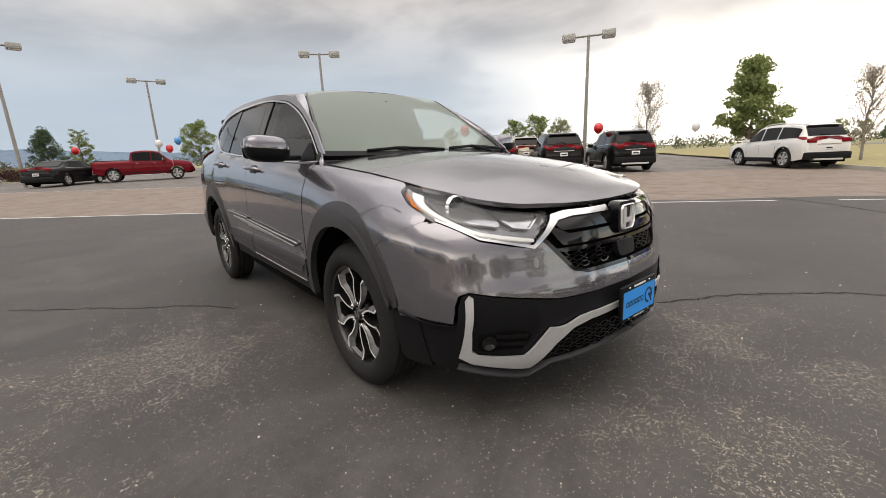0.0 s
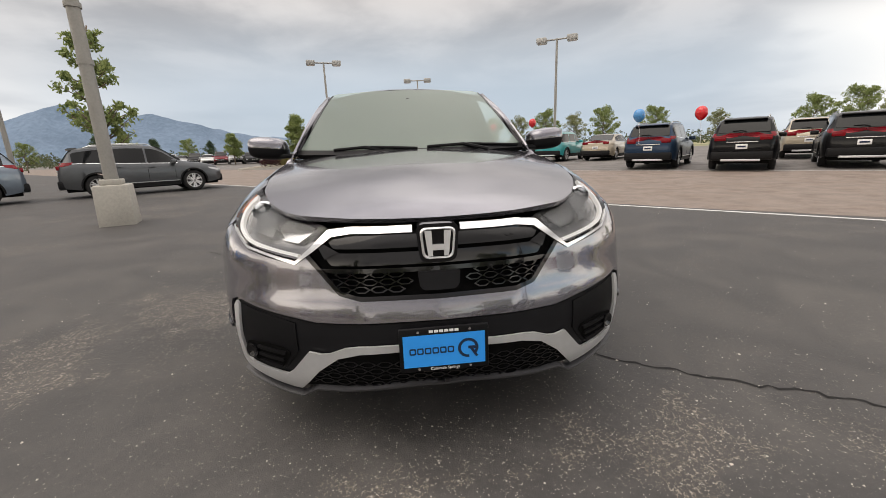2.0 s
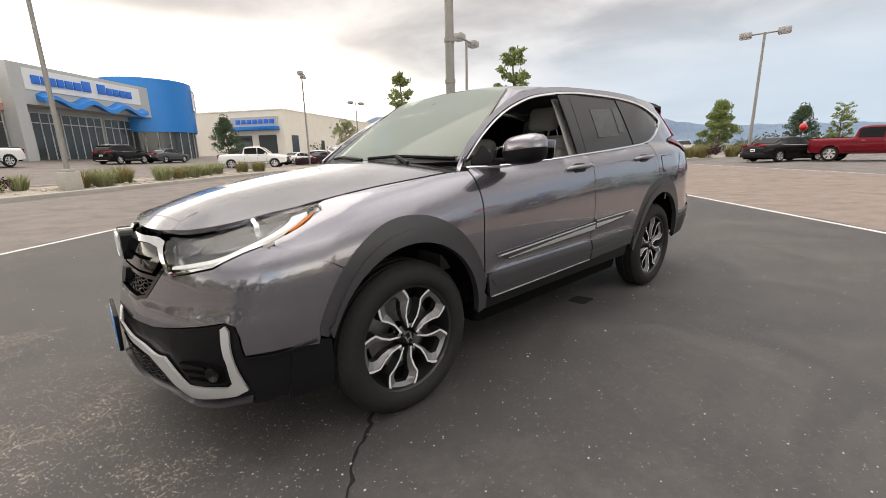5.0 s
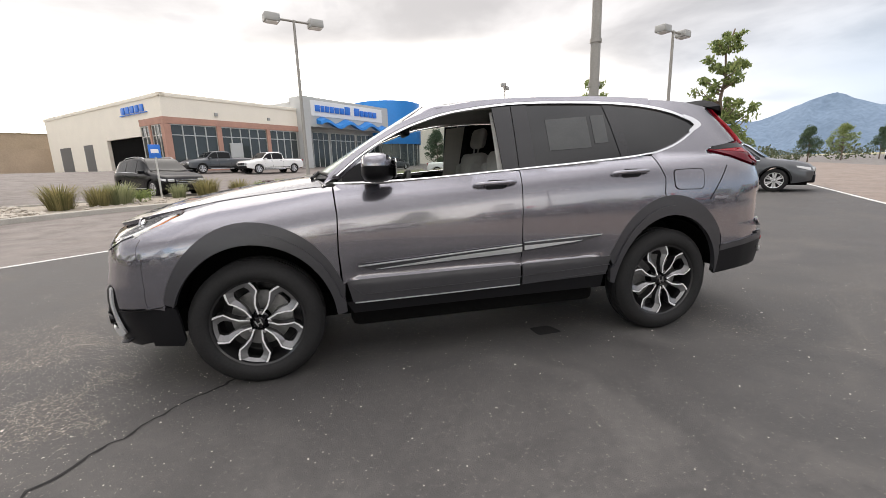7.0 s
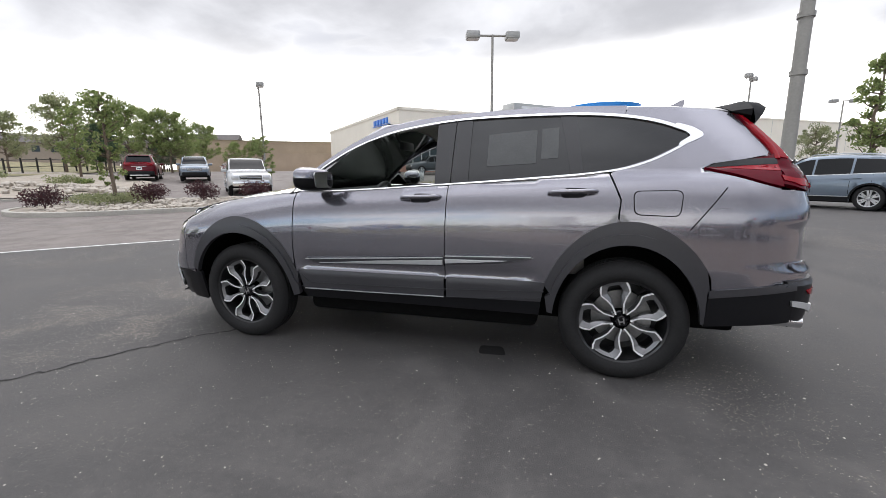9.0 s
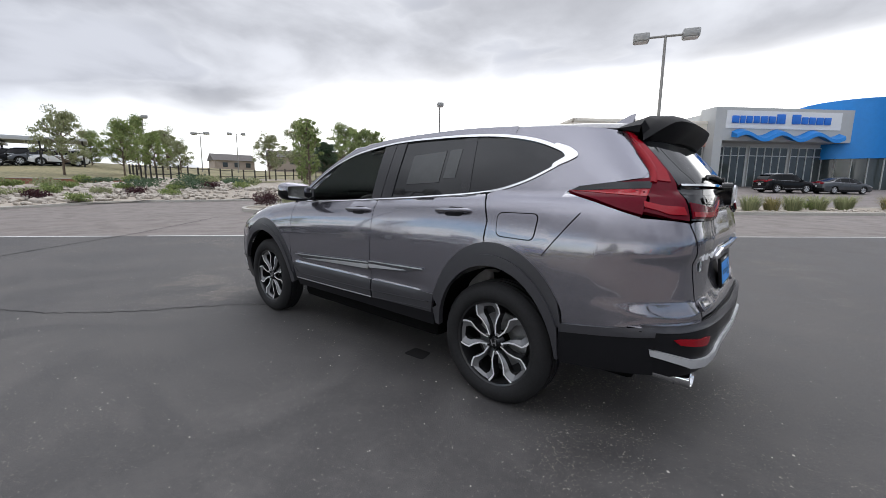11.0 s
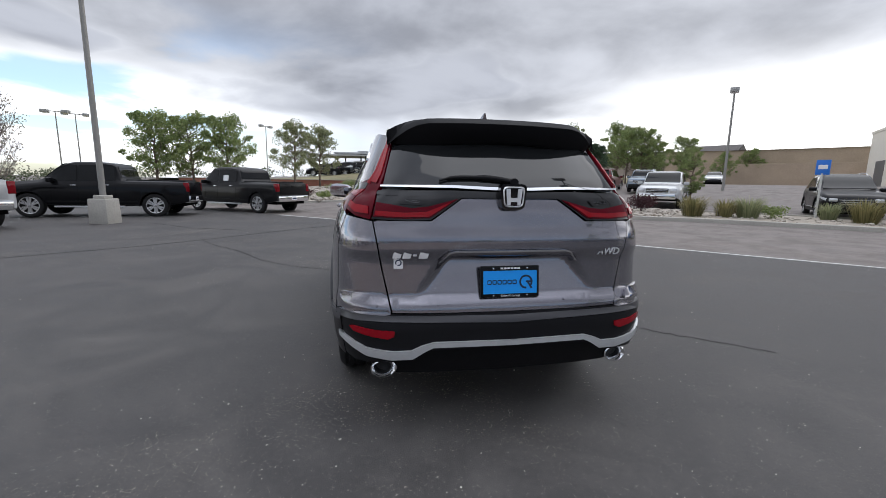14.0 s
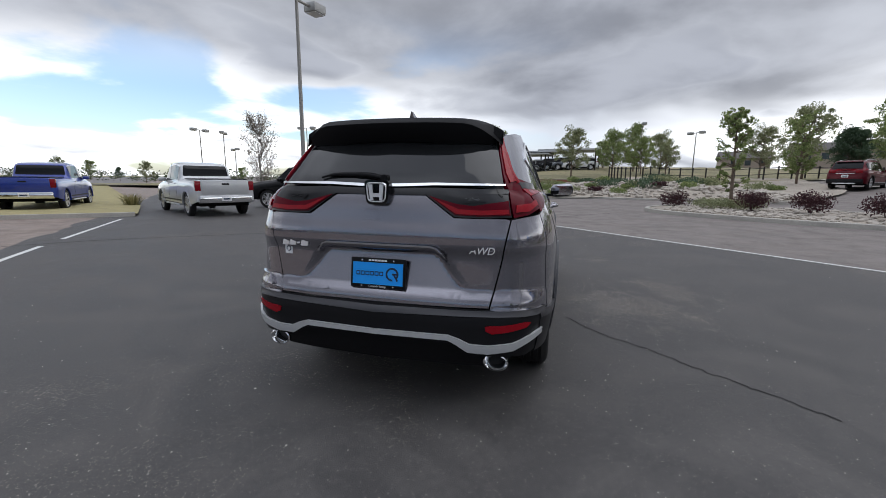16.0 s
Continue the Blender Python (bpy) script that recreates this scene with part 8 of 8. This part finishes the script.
house_part("wall", [(.52, 15.2, .35, 30, -1.2, 4.3)], STUCCO, show)
house_part("upper_wall", [(0, 15.2, .0, 30, 4.3, 6.55)], STUCCO, show)
house_part("side_wall", [(-.01, .5, 12.6, 30, -1.2, 4.3)], STUCCO, show)
house_part("parapet", [(-.08, 15.3, -.08, .4, 6.4, 6.75), (-.08, .4, -.08, 30.1, 6.4, 6.75)], STUCCO, show, .02)
house_part("brick_pier", [(-.06, .55, -.06, .5, -1.2, 3.98), (4.95, 5.45, -.05, .5, .35, 4.0), (10.75, 11.2, -.05, .5, .35, 4.0), (-.07, 15.2, -.07, .5, 4.0, 4.6), (.55, 15.2, -.06, .5, -1.2, .35)], BRICKRED, show, 0, "red-brown block piers")
house_part("brick_pier", [(-.05, .5, 2.55, 2.85, .35, 4.0), (-.06, .5, .5, 4.6, 4.0, 4.6), (-.055, .5, .5, 4.6, -1.2, .35)], BRICKRED, show, 0, "red-brown block piers")
glazed(show, .55, 4.95, .35, 4.0, .10, 4)
glazed(show, 5.45, 10.75, .35, 4.0, .10, 5)
glazed(show, 11.2, 15.0, .35, 4.0, .10, 4)
glazed(show, .5, 2.55, .35, 4.0, .10, 3, along="y")
glazed(show, 2.85, 4.6, .35, 4.0, .10, 2, along="y")
house_part("entrance_door", [(6.2, 7.6, -.02, .1, -.9, 2.4)], ALU, show)
house_part("service_bay", [(.3, .45, 5.0, 12.5, -1.2, 3.1)], UNDER, show, 0, "dark open service bay")
house_part("bay_lintel", [(0, .5, 4.6, 12.7, 3.1, 4.3)], STUCCO, show)
house_part("roller_door", [(-.04, .3, 16.5, 19.0, -.8, 2.9), (-.04, .3, 23.0, 26.5, -.8, 2.9)], surface("grey_roller_door", (0.14, 0.14, 0.14), 0.5, vary=.1), show)
for k in range(5):
    house_part("sign_bar", [(-.12, -.02, 3.2 + 1.0 * k, 3.95 + 1.0 * k, 5.35, 6.0)], SIGNBLUE, show, .03, "blue wall lettering as plain shapes")
house_part("sign_bar", [(-.12, -.02, 2.6, 8.3, 5.2, 5.28)], SIGNBLUE, show)
house_part("wall_lamp", [(4.9, 5.2, -.15, 0, 5.0, 5.3), (11.0, 11.3, -.15, 0, 5.0, 5.3)], LAMPHEAD, show)
# entrance block with its blue canopy
GREYPANEL = surface("pale_grey_panel", (0.46, 0.47, 0.47), 0.5, 0.1, vary=.05)
house_part("entrance_block", [(15.2, 31.5, -1.2, 1.2, 4.6, 8.1), (15.2, 16.2, -1.2, 1.0, -1.2, 4.6), (15.2, 31.5, 1.0, 20, -1.2, 7.6)], GREYPANEL, show, 0, "pale grey panelled entrance block")
for a, b in ((16.3, 20.9), (21.3, 26.0), (26.4, 31.3)):
    glazed(show, a, b, -.9, 4.2, .9, 5)
SIGNWHITE = surface("sign_white", (0.72, 0.74, 0.76), 0.5, vary=.04)
house_part("sign_board", [(16.4, 29.8, -1.28, -1.18, 5.9, 7.75)], SIGNWHITE, show)
x = 17.0
for wd in (.75, .55, .65, .65, .75, .75, .95, 0, .95, .70, .70, .75, .75):
    if wd:
        house_part("sign_bar", [(x, x + wd, -1.42, -1.28, 6.45, 7.45 if wd > .9 else 7.2)], SIGNBLUE, show, .03, "raised blue lettering as plain shapes")
    x += (wd or .5) + .17
bm = bmesh.new()
rows = []
for k in range(49):
    x = 17.2 + 12.6 * k / 48
    z = 5.05 + .34 * math.sin((x - 17.2) * 1.5)
    rows.append([bm.verts.new(p) for p in ((x, -1.2, z + .5), (x, -2.0, z + .15), (x, -2.1, z - .25), (x, -1.2, z - .05))])
for a, b in zip(rows, rows[1:]):
    for i in range(4):
        bm.faces.new((a[i], a[(i + 1) % 4], b[(i + 1) % 4], b[i]))
bm.faces.new(rows[0])
bm.faces.new(rows[-1][::-1])
bmesh.ops.recalc_face_normals(bm, faces=bm.faces[:])
part("wave_canopy", bm, TOWERBLUE, show, "wavy blue entrance canopy", 40)
bm = bmesh.new()
rings, _ = add_lathe(bm, [(5.6, 2.9), (5.6, 9.3), (5.3, 9.4), (.1, 9.4)], 48, axis="z", centre=(35.5, 2.5, 0))
bmesh.ops.recalc_face_normals(bm, faces=bm.faces[:])
part("blue_tower", bm, TOWERBLUE, show, "round blue entrance tower", 40)
bm = bmesh.new()
add_lathe(bm, [(5.2, -1.2), (5.2, 2.95)], 24, axis="z", centre=(35.5, 2.5, 0))
part("tower_glazing", bm, SHOPGLASS, show, "", 40)
for k in range(24):
    a = 2 * math.pi * k / 24
    house_part("mullion", [(35.5 + 5.25 * math.cos(a) - .05, 35.5 + 5.25 * math.cos(a) + .05, 2.5 + 5.25 * math.sin(a) - .05, 2.5 + 5.25 * math.sin(a) + .05, -1.2, 2.95)], ALU, show)
bm = bmesh.new()
tw = math.radians(-62)
m = Matrix.Translation((35.5 + 5.66 * math.cos(tw), 2.5 + 5.66 * math.sin(tw), 7.2)) @ facing((math.cos(tw), math.sin(tw), 0)).to_4x4()
for b in ((-1.3, 1.3, 1.15, 1.4), (-1.3, 1.3, -1.4, -1.15), (-1.3, -1.05, -1.4, 1.4), (1.05, 1.3, -1.4, 1.4), (-.65, -.3, -.9, .9), (.3, .65, -.9, .9), (-.4, .4, -.18, .15)):
    add_box(bm, b[0], b[1], b[2], b[3], -.05, .08, 0, m)
part("tower_emblem", bm, SIGNWHITE, show, "white square emblem on the tower", 30)
# service wing and far building
wing = thing("service_wing", "long beige workshop wing beyond the tower", "building", (-27.0, -72.6, 2.4), -144.3)
house_part("wall", [(0, 42, 0, 24, -2.5, 7.0)], STUCCO, wing)
house_part("parapet", [(-.1, 42.1, -.1, 24.1, 6.9, 7.15)], STUCCO, wing, .03)
house_part("sign_block", [(-.25, 0, 1.0, 10.5, 3.9, 5.9)], GREYPANEL, wing)
for k in range(7):
    house_part("sign_bar", [(-.40, -.25, 1.6 + 1.15 * k, 2.45 + 1.15 * k, 4.75, 5.45)], SIGNBLUE, wing, .03)
house_part("canopy", [(-1.6, 0, .8, 10.8, 3.55, 4.2)], TOWERBLUE, wing, .08, "blue canopy over the service bays")
for a in (1.6, 6.6):
    house_part("bay_door", [(-.06, .05, a, a + 3.6, -.5, 2.75)], SHOPGLASS, wing)
house_part("side_door", [(2.2, 4.4, -.06, .05, -.4, 2.7)], SHOPGLASS, wing)
house_part("side_door", [(13.0, 14.2, -.06, .05, -.4, 2.0)], SHOPGLASS, wing)
for a in (8, 18, 28, 36):
    house_part("joint", [(a, a + .06, -.015, 0, -2.5, 6.9)], GREYPANEL, wing)
house_part("wall_lamp", [(17, 17.4, -.2, 0, 4.6, 4.9), (31, 31.4, -.2, 0, 4.6, 4.9)], LAMPHEAD, wing)

# retaining wall below the houses
WALLTAN = surface("tan_retaining_wall", (0.42, 0.33, 0.245), 0.9, vary=.15, scale=.5, bump=.3, grain=10)
pts = [at_sky((-2.5, 1.5), a, 78) for a in (-40, -44, -48, -52, -56, -60, -64)]
rw = thing("retaining_wall", "tall tan block retaining wall behind the lot", "wall", kind="structure")
bm = bmesh.new()
for row, (z0, z1, back) in enumerate(((-1, 5.0, 0), (4.9, 7.2, 2.5))):
    va, vb = [], []
    for x, y in pts:
        d = Vector((x + 2.5, y - 1.5)).normalized() * back
        va.append(bm.verts.new((x + d.x, y + d.y, z0)))
        vb.append(bm.verts.new((x + d.x, y + d.y, z1)))
    for i in range(len(pts) - 1):
        bm.faces.new((va[i], va[i + 1], vb[i + 1], vb[i]))
part("wall", bm, WALLTAN, rw)
bm = bmesh.new()
va = [bm.verts.new((x, y, 5.0)) for x, y in pts]
vb = [bm.verts.new((x * 1.05, y * 1.05, 5.2)) for x, y in pts]
for i in range(len(pts) - 1):
    bm.faces.new((va[i], va[i + 1], vb[i + 1], vb[i]))
part("terrace", bm, SLOPE, rw)
bm = bmesh.new()
va = [bm.verts.new((x * 1.03, y * 1.03, 7.2)) for x, y in pts]
vb = [bm.verts.new((x * 1.9, y * 1.9, 8.6)) for x, y in pts]
for i in range(len(pts) - 1):
    bm.faces.new((va[i], va[i + 1], vb[i + 1], vb[i]))
part("upper_bank", bm, SLOPE, rw)
HOUSE = surface("house_siding", (0.36, 0.30, 0.25), 0.8, vary=.1)
SHINGLE = surface("roof_shingle", (0.11, 0.10, 0.095), 0.9, vary=.25, scale=4)


def dwelling(x, y, z, turn, w=9, dpt=7, h=2.4):
    hs = thing("house", "distant grey house with a gabled roof", "house", (x, y, z), turn, "distant houses")
    house_part("wall", [(-w / 2, w / 2, -dpt / 2, dpt / 2, -2, h)], HOUSE, hs)
    bm = bmesh.new()
    add_prism(bm, [(-dpt / 2 - .4, h), (dpt / 2 + .4, h), (0, h + 1.7)], -w / 2 - .4, w / 2 + .4, "yz")
    part("roof", bm, SHINGLE, hs)
    for k in range(3):
        wn = house_part("window", [(-w / 2 + 1 + 2.6 * k, -w / 2 + 2.1 + 2.6 * k, -dpt / 2 - .05, -dpt / 2, .8, 1.9), (-w / 2 + 1 + 2.6 * k, -w / 2 + 2.1 + 2.6 * k, dpt / 2, dpt / 2 + .05, .8, 1.9)], SHOPGLASS, hs)


for az, d, z, t in ((-44.6, 100, 5.6, 30), (-28.5, 110, 5.0, 70), (-33, 112, 5.4, 50), (-38, 120, 6.0, 20), (-22, 118, 4.2, 80)):
    dwelling(*at_sky((-2.5, 1.5), az, d), z, t)
# covered shelters beyond the path
for k in range(3):
    x, y = at_sky((-3.65, 1.87), 1.5 - 3.0 * k, 62)
    cs = thing("car_shelter", "low metal car shelter beyond the path", "shelter", (x, y, slope_z(x, y)), 80, "car shelters")
    house_part("roof", [(-4, 4, -3, 3, 2.4, 2.6)], GREYPANEL, cs)
    for a in (-3.6, 3.6):
        for b in (-2.6, 2.6):
            house_part("post", [(a - .08, a + .08, b - .08, b + .08, -2, 2.4)], FENCE, cs)
for k in range(8):
    x, y = at_sky((-3.65, 1.87), 4 - 1.4 * k, 60)
    parked("saloon_car", "suv", ("charcoal", "black", "grey", "white")[k % 4], x, y, 90, "%s crossover under the shelters" % ("charcoal", "black", "grey", "white")[k % 4], group="cars under the shelters", lift=slope_z(x, y) - high(x, y) - .05)

# mountains
ridge = smooth([(-195, 1.2), (-182, 1.7), (-175, 2.1), (-165, 2.4), (-160, 3.2), (-156, 4.25), (-152, 5.1), (-149.5, 4.4), (-147.5, 5.2), (-145.8, 5.9), (-143, 5.0), (-139.5, 3.8), (-135, 4.7), (-130, 4.4), (-125, 5.1), (-120, 4.2), (-113, 2.8), (-100, 1.2)])
MOUNTAIN = surface("hazy_blue_mountain", (0.115, 0.175, 0.26), 1.0, vary=.18, scale=.0035, tint=(0.145, 0.205, 0.285))
bm = bmesh.new()
rows = []
for i in range(150):
    a = -195 + 95 * i / 149
    e = float(ridge(a)) + .18 * noise.noise(Vector((a * .9, 0, 0))) + .08 * noise.noise(Vector((a * 3.1, 5, 0)))
    col = []
    for k in range(7):
        d = 2300 + 500 * (k / 6) + 60 * noise.noise(Vector((a * .5, k * 1.3, 2)))
        hgt = math.tan(radians(max(.3, e))) * 2800 * (k / 6) ** 1.2 + 25 * noise.noise(Vector((a * 1.1, k * .8, 9))) * (k not in (0, 6))
        col.append(bm.verts.new((d * math.cos(radians(a)), d * math.sin(radians(a)), hgt - 5 + (0 if k else -30))))
    rows.append(col)
for a, b in zip(rows, rows[1:]):
    for k in range(6):
        bm.faces.new((a[k], a[k + 1], b[k + 1], b[k]))
bmesh.ops.recalc_face_normals(bm, faces=bm.faces[:])
single("mountains", bm, MOUNTAIN, "hazy blue mountain range on the horizon", "mountains", soft=60, kind="structure")
# low wooded belts towards the horizon
BELT = leaf_material("far_wood", (0.05, 0.075, 0.035), (0.12, 0.13, 0.07))
random.seed(77)
bm = bmesh.new()
for k in range(900):
    a = random.uniform(-200, 160)
    if -112 < a < -20:
        continue
    d = random.uniform(85, 190)
    x, y = d * math.cos(radians(a)), d * math.sin(radians(a))
    leaf_cloud(bm, (x, y, high(x, y) + random.uniform(.6, 1.8)), random.uniform(1.2, 2.6), 70, .28, .7, .2)
single("far_woods", bm, BELT, "belts of low trees and scrub towards the horizon", "woods", kind="stuff")

# balloons on the parked cars
BALLOON = {"red": surface("red_balloon", (0.62, 0.012, 0.02), .2, vary=.05, coat=.6), "white": surface("white_balloon", (0.75, 0.75, 0.75), .25, vary=.05, coat=.6), "blue": surface("blue_balloon", (0.05, 0.25, 0.55), .2, vary=.05, coat=.6)}
for c, x, y, z in (("red", -7.1, 16.0, 2.0), ("red", -30.9, -2.4, 2.2), ("white", -5.5, 22.8, 2.0), ("red", -19.2, 7.6, 2.4), ("red", -9.9, 10.4, 2.05), ("white", -27.1, 1.5, 2.4), ("blue", -27.1, 2.5, 2.55), ("red", -27.1, 2.0, 2.1), ("white", -23.4, 5.4, 2.4), ("red", -22.4, 6.2, 2.35), ("blue", -10.97, 8.8, 2.1)):
    bm = bmesh.new()
    bmesh.ops.create_uvsphere(bm, u_segments=18, v_segments=12, radius=.2)
    for v in bm.verts:
        v.co.z = v.co.z * 1.12 if v.co.z > 0 else v.co.z * 1.3
        if v.co.z < -.1:
            v.co.x *= 1 + (v.co.z + .1) * 1.5
            v.co.y *= 1 + (v.co.z + .1) * 1.5
    bl = thing("balloon", c + " party balloon on a string above a parked car", "balloon", (x, y, z), 0, "balloons")
    part("skin", bm, BALLOON[c], bl, "", 60)
    bm = bmesh.new()
    add_tube(bm, [(0, 0, -.25), (.05, .02, -.6), (.02, .05, -1.0)], .006, 4)
    part("string", bm, WHITE, bl)
# blue forecourt sign
sg = thing("forecourt_sign", "small blue forecourt sign on a thin post", "sign", (8.0, -15.6, high(8.0, -15.6) + .1), 30)
house_part("post", [(-.03, .03, -.03, .03, 0, 1.6)], ALU, sg)
house_part("panel", [(-.20, .20, -.02, .02, 1.55, 2.08)], SIGNBLUE, sg, .01)
house_part("print_bar", [(-.13, .13, -.026, -.02, 1.75, 1.90), (-.13, .13, .02, .026, 1.75, 1.90)], WHITE, sg)

# cracks, stains and loose chips on the tarmac
CRACK = surface("crack", (0.010, 0.009, 0.009), 0.95, vary=.2)


def crack(pts, width, jitter, label="thin ragged crack in the tarmac", seed=1):
    random.seed(seed)
    pts = [Vector(p) for p in pts]
    fine = []
    for a, b in zip(pts, pts[1:]):
        n = max(2, int((b - a).length / .035))
        for k in range(n):
            c = a + (b - a) * k / n
            fine.append(c + Vector((random.gauss(0, jitter), random.gauss(0, jitter))))
    fine.append(pts[-1])
    bm = bmesh.new()
    rows = []
    for i, p in enumerate(fine):
        d = (fine[min(i + 1, len(fine) - 1)] - fine[max(i - 1, 0)]).normalized()
        n = Vector((-d.y, d.x)) * width * random.uniform(.35, 1) * .5
        z = high(p.x, p.y) + .003
        rows.append([bm.verts.new((p.x + n.x, p.y + n.y, z)), bm.verts.new((p.x - n.x, p.y - n.y, z))])
    for a, b in zip(rows, rows[1:]):
        bm.faces.new((a[0], a[1], b[1], b[0]))
    bm.normal_update()
    for f in bm.faces:
        if f.normal.z < 0:
            f.normal_flip()
    return single("crack", bm, CRACK, label, "crack", kind="structure")


crack([(1.45, .72), (1.60, .90), (1.72, .97), (1.78, 1.08), (1.93, 1.27), (2.05, 1.47), (2.15, 1.70), (2.27, 1.84), (2.51, 2.10), (2.80, 2.40), (3.24, 2.66), (3.82, 3.03), (4.51, 3.62), (5.45, 4.20)], .022, .010, seed=3)
crack([(12.9, -3.1), (9.9, 0), (7.7, 2.4), (5.8, 3.9), (4.6, 5.0), (4.0, 5.8), (2.9, 7.2), (1.9, 8.3), (.8, 9.0)], .055, .012, "tarred seam across the tarmac", 4)
crack([(-.3, -1.05), (-.66, -1.33), (-.93, -1.68), (-1.24, -1.98), (-1.42, -2.21), (-1.7, -2.5)], .015, .010, seed=5)
crack([(9.8, 7.2), (8.1, 5.4), (7.4, 3.9)], .055, .012, "tarred seam across the tarmac", 6)
bm = bmesh.new()
bm.faces.new([bm.verts.new((x, y, GZ + .004)) for x, y in rounded([(-.44, .61), (-.60, .60), (-.64, .74), (-.45, .75)], .03)])
bm.normal_update()
for f in bm.faces:
    if f.normal.z < 0:
        f.normal_flip()
single("dark_patch", bm, CRACK, "small square black patch in the tarmac", "patch", kind="structure")


def chips(name, count, low, hi, place, material, label, seed):
    random.seed(seed)
    verts, faces = [], []
    for _ in range(count):
        x, y = place()
        r = random.uniform(low, hi) * (1 if random.random() < .93 else 1.8)
        z = high(x, y) + .001
        a = random.uniform(0, 6.28)
        i = len(verts)
        for k in range(4):
            q = a + k * 1.57 + random.uniform(-.4, .4)
            verts.append((x + r * math.cos(q), y + r * math.sin(q), z))
        verts.append((x, y, z + r * random.uniform(.5, 1)))
        faces += [(i, i + 1, i + 4), (i + 1, i + 2, i + 4), (i + 2, i + 3, i + 4), (i + 3, i, i + 4)]
    me = bpy.data.meshes.new(name)
    me.from_pydata(verts, [], faces)
    me.materials.append(material)
    return tagged(new(name, me), label, "gravel", "", "stuff")


CHIP = surface("pale_stone_chip", (0.55, 0.51, 0.46), .9, vary=.4, scale=30)
chips("stone_chips", 2400, .0018, .0052, lambda: (random.gauss(.4, 3.2), random.gauss(.3, 2.6)), CHIP, "loose pale stone chips scattered on the tarmac", 8)
chips("stone_chips", 4200, .0012, .0030, lambda: (random.gauss(2.6, .5), random.gauss(.2, .8)), CHIP, "dense loose stone chips on a worn patch before the car", 9)
chips("stone_chips", 2200, .0012, .003, lambda: (random.gauss(.3, .35), random.gauss(-1.5, .2)), CHIP, "loose stone chips on a worn patch", 10)
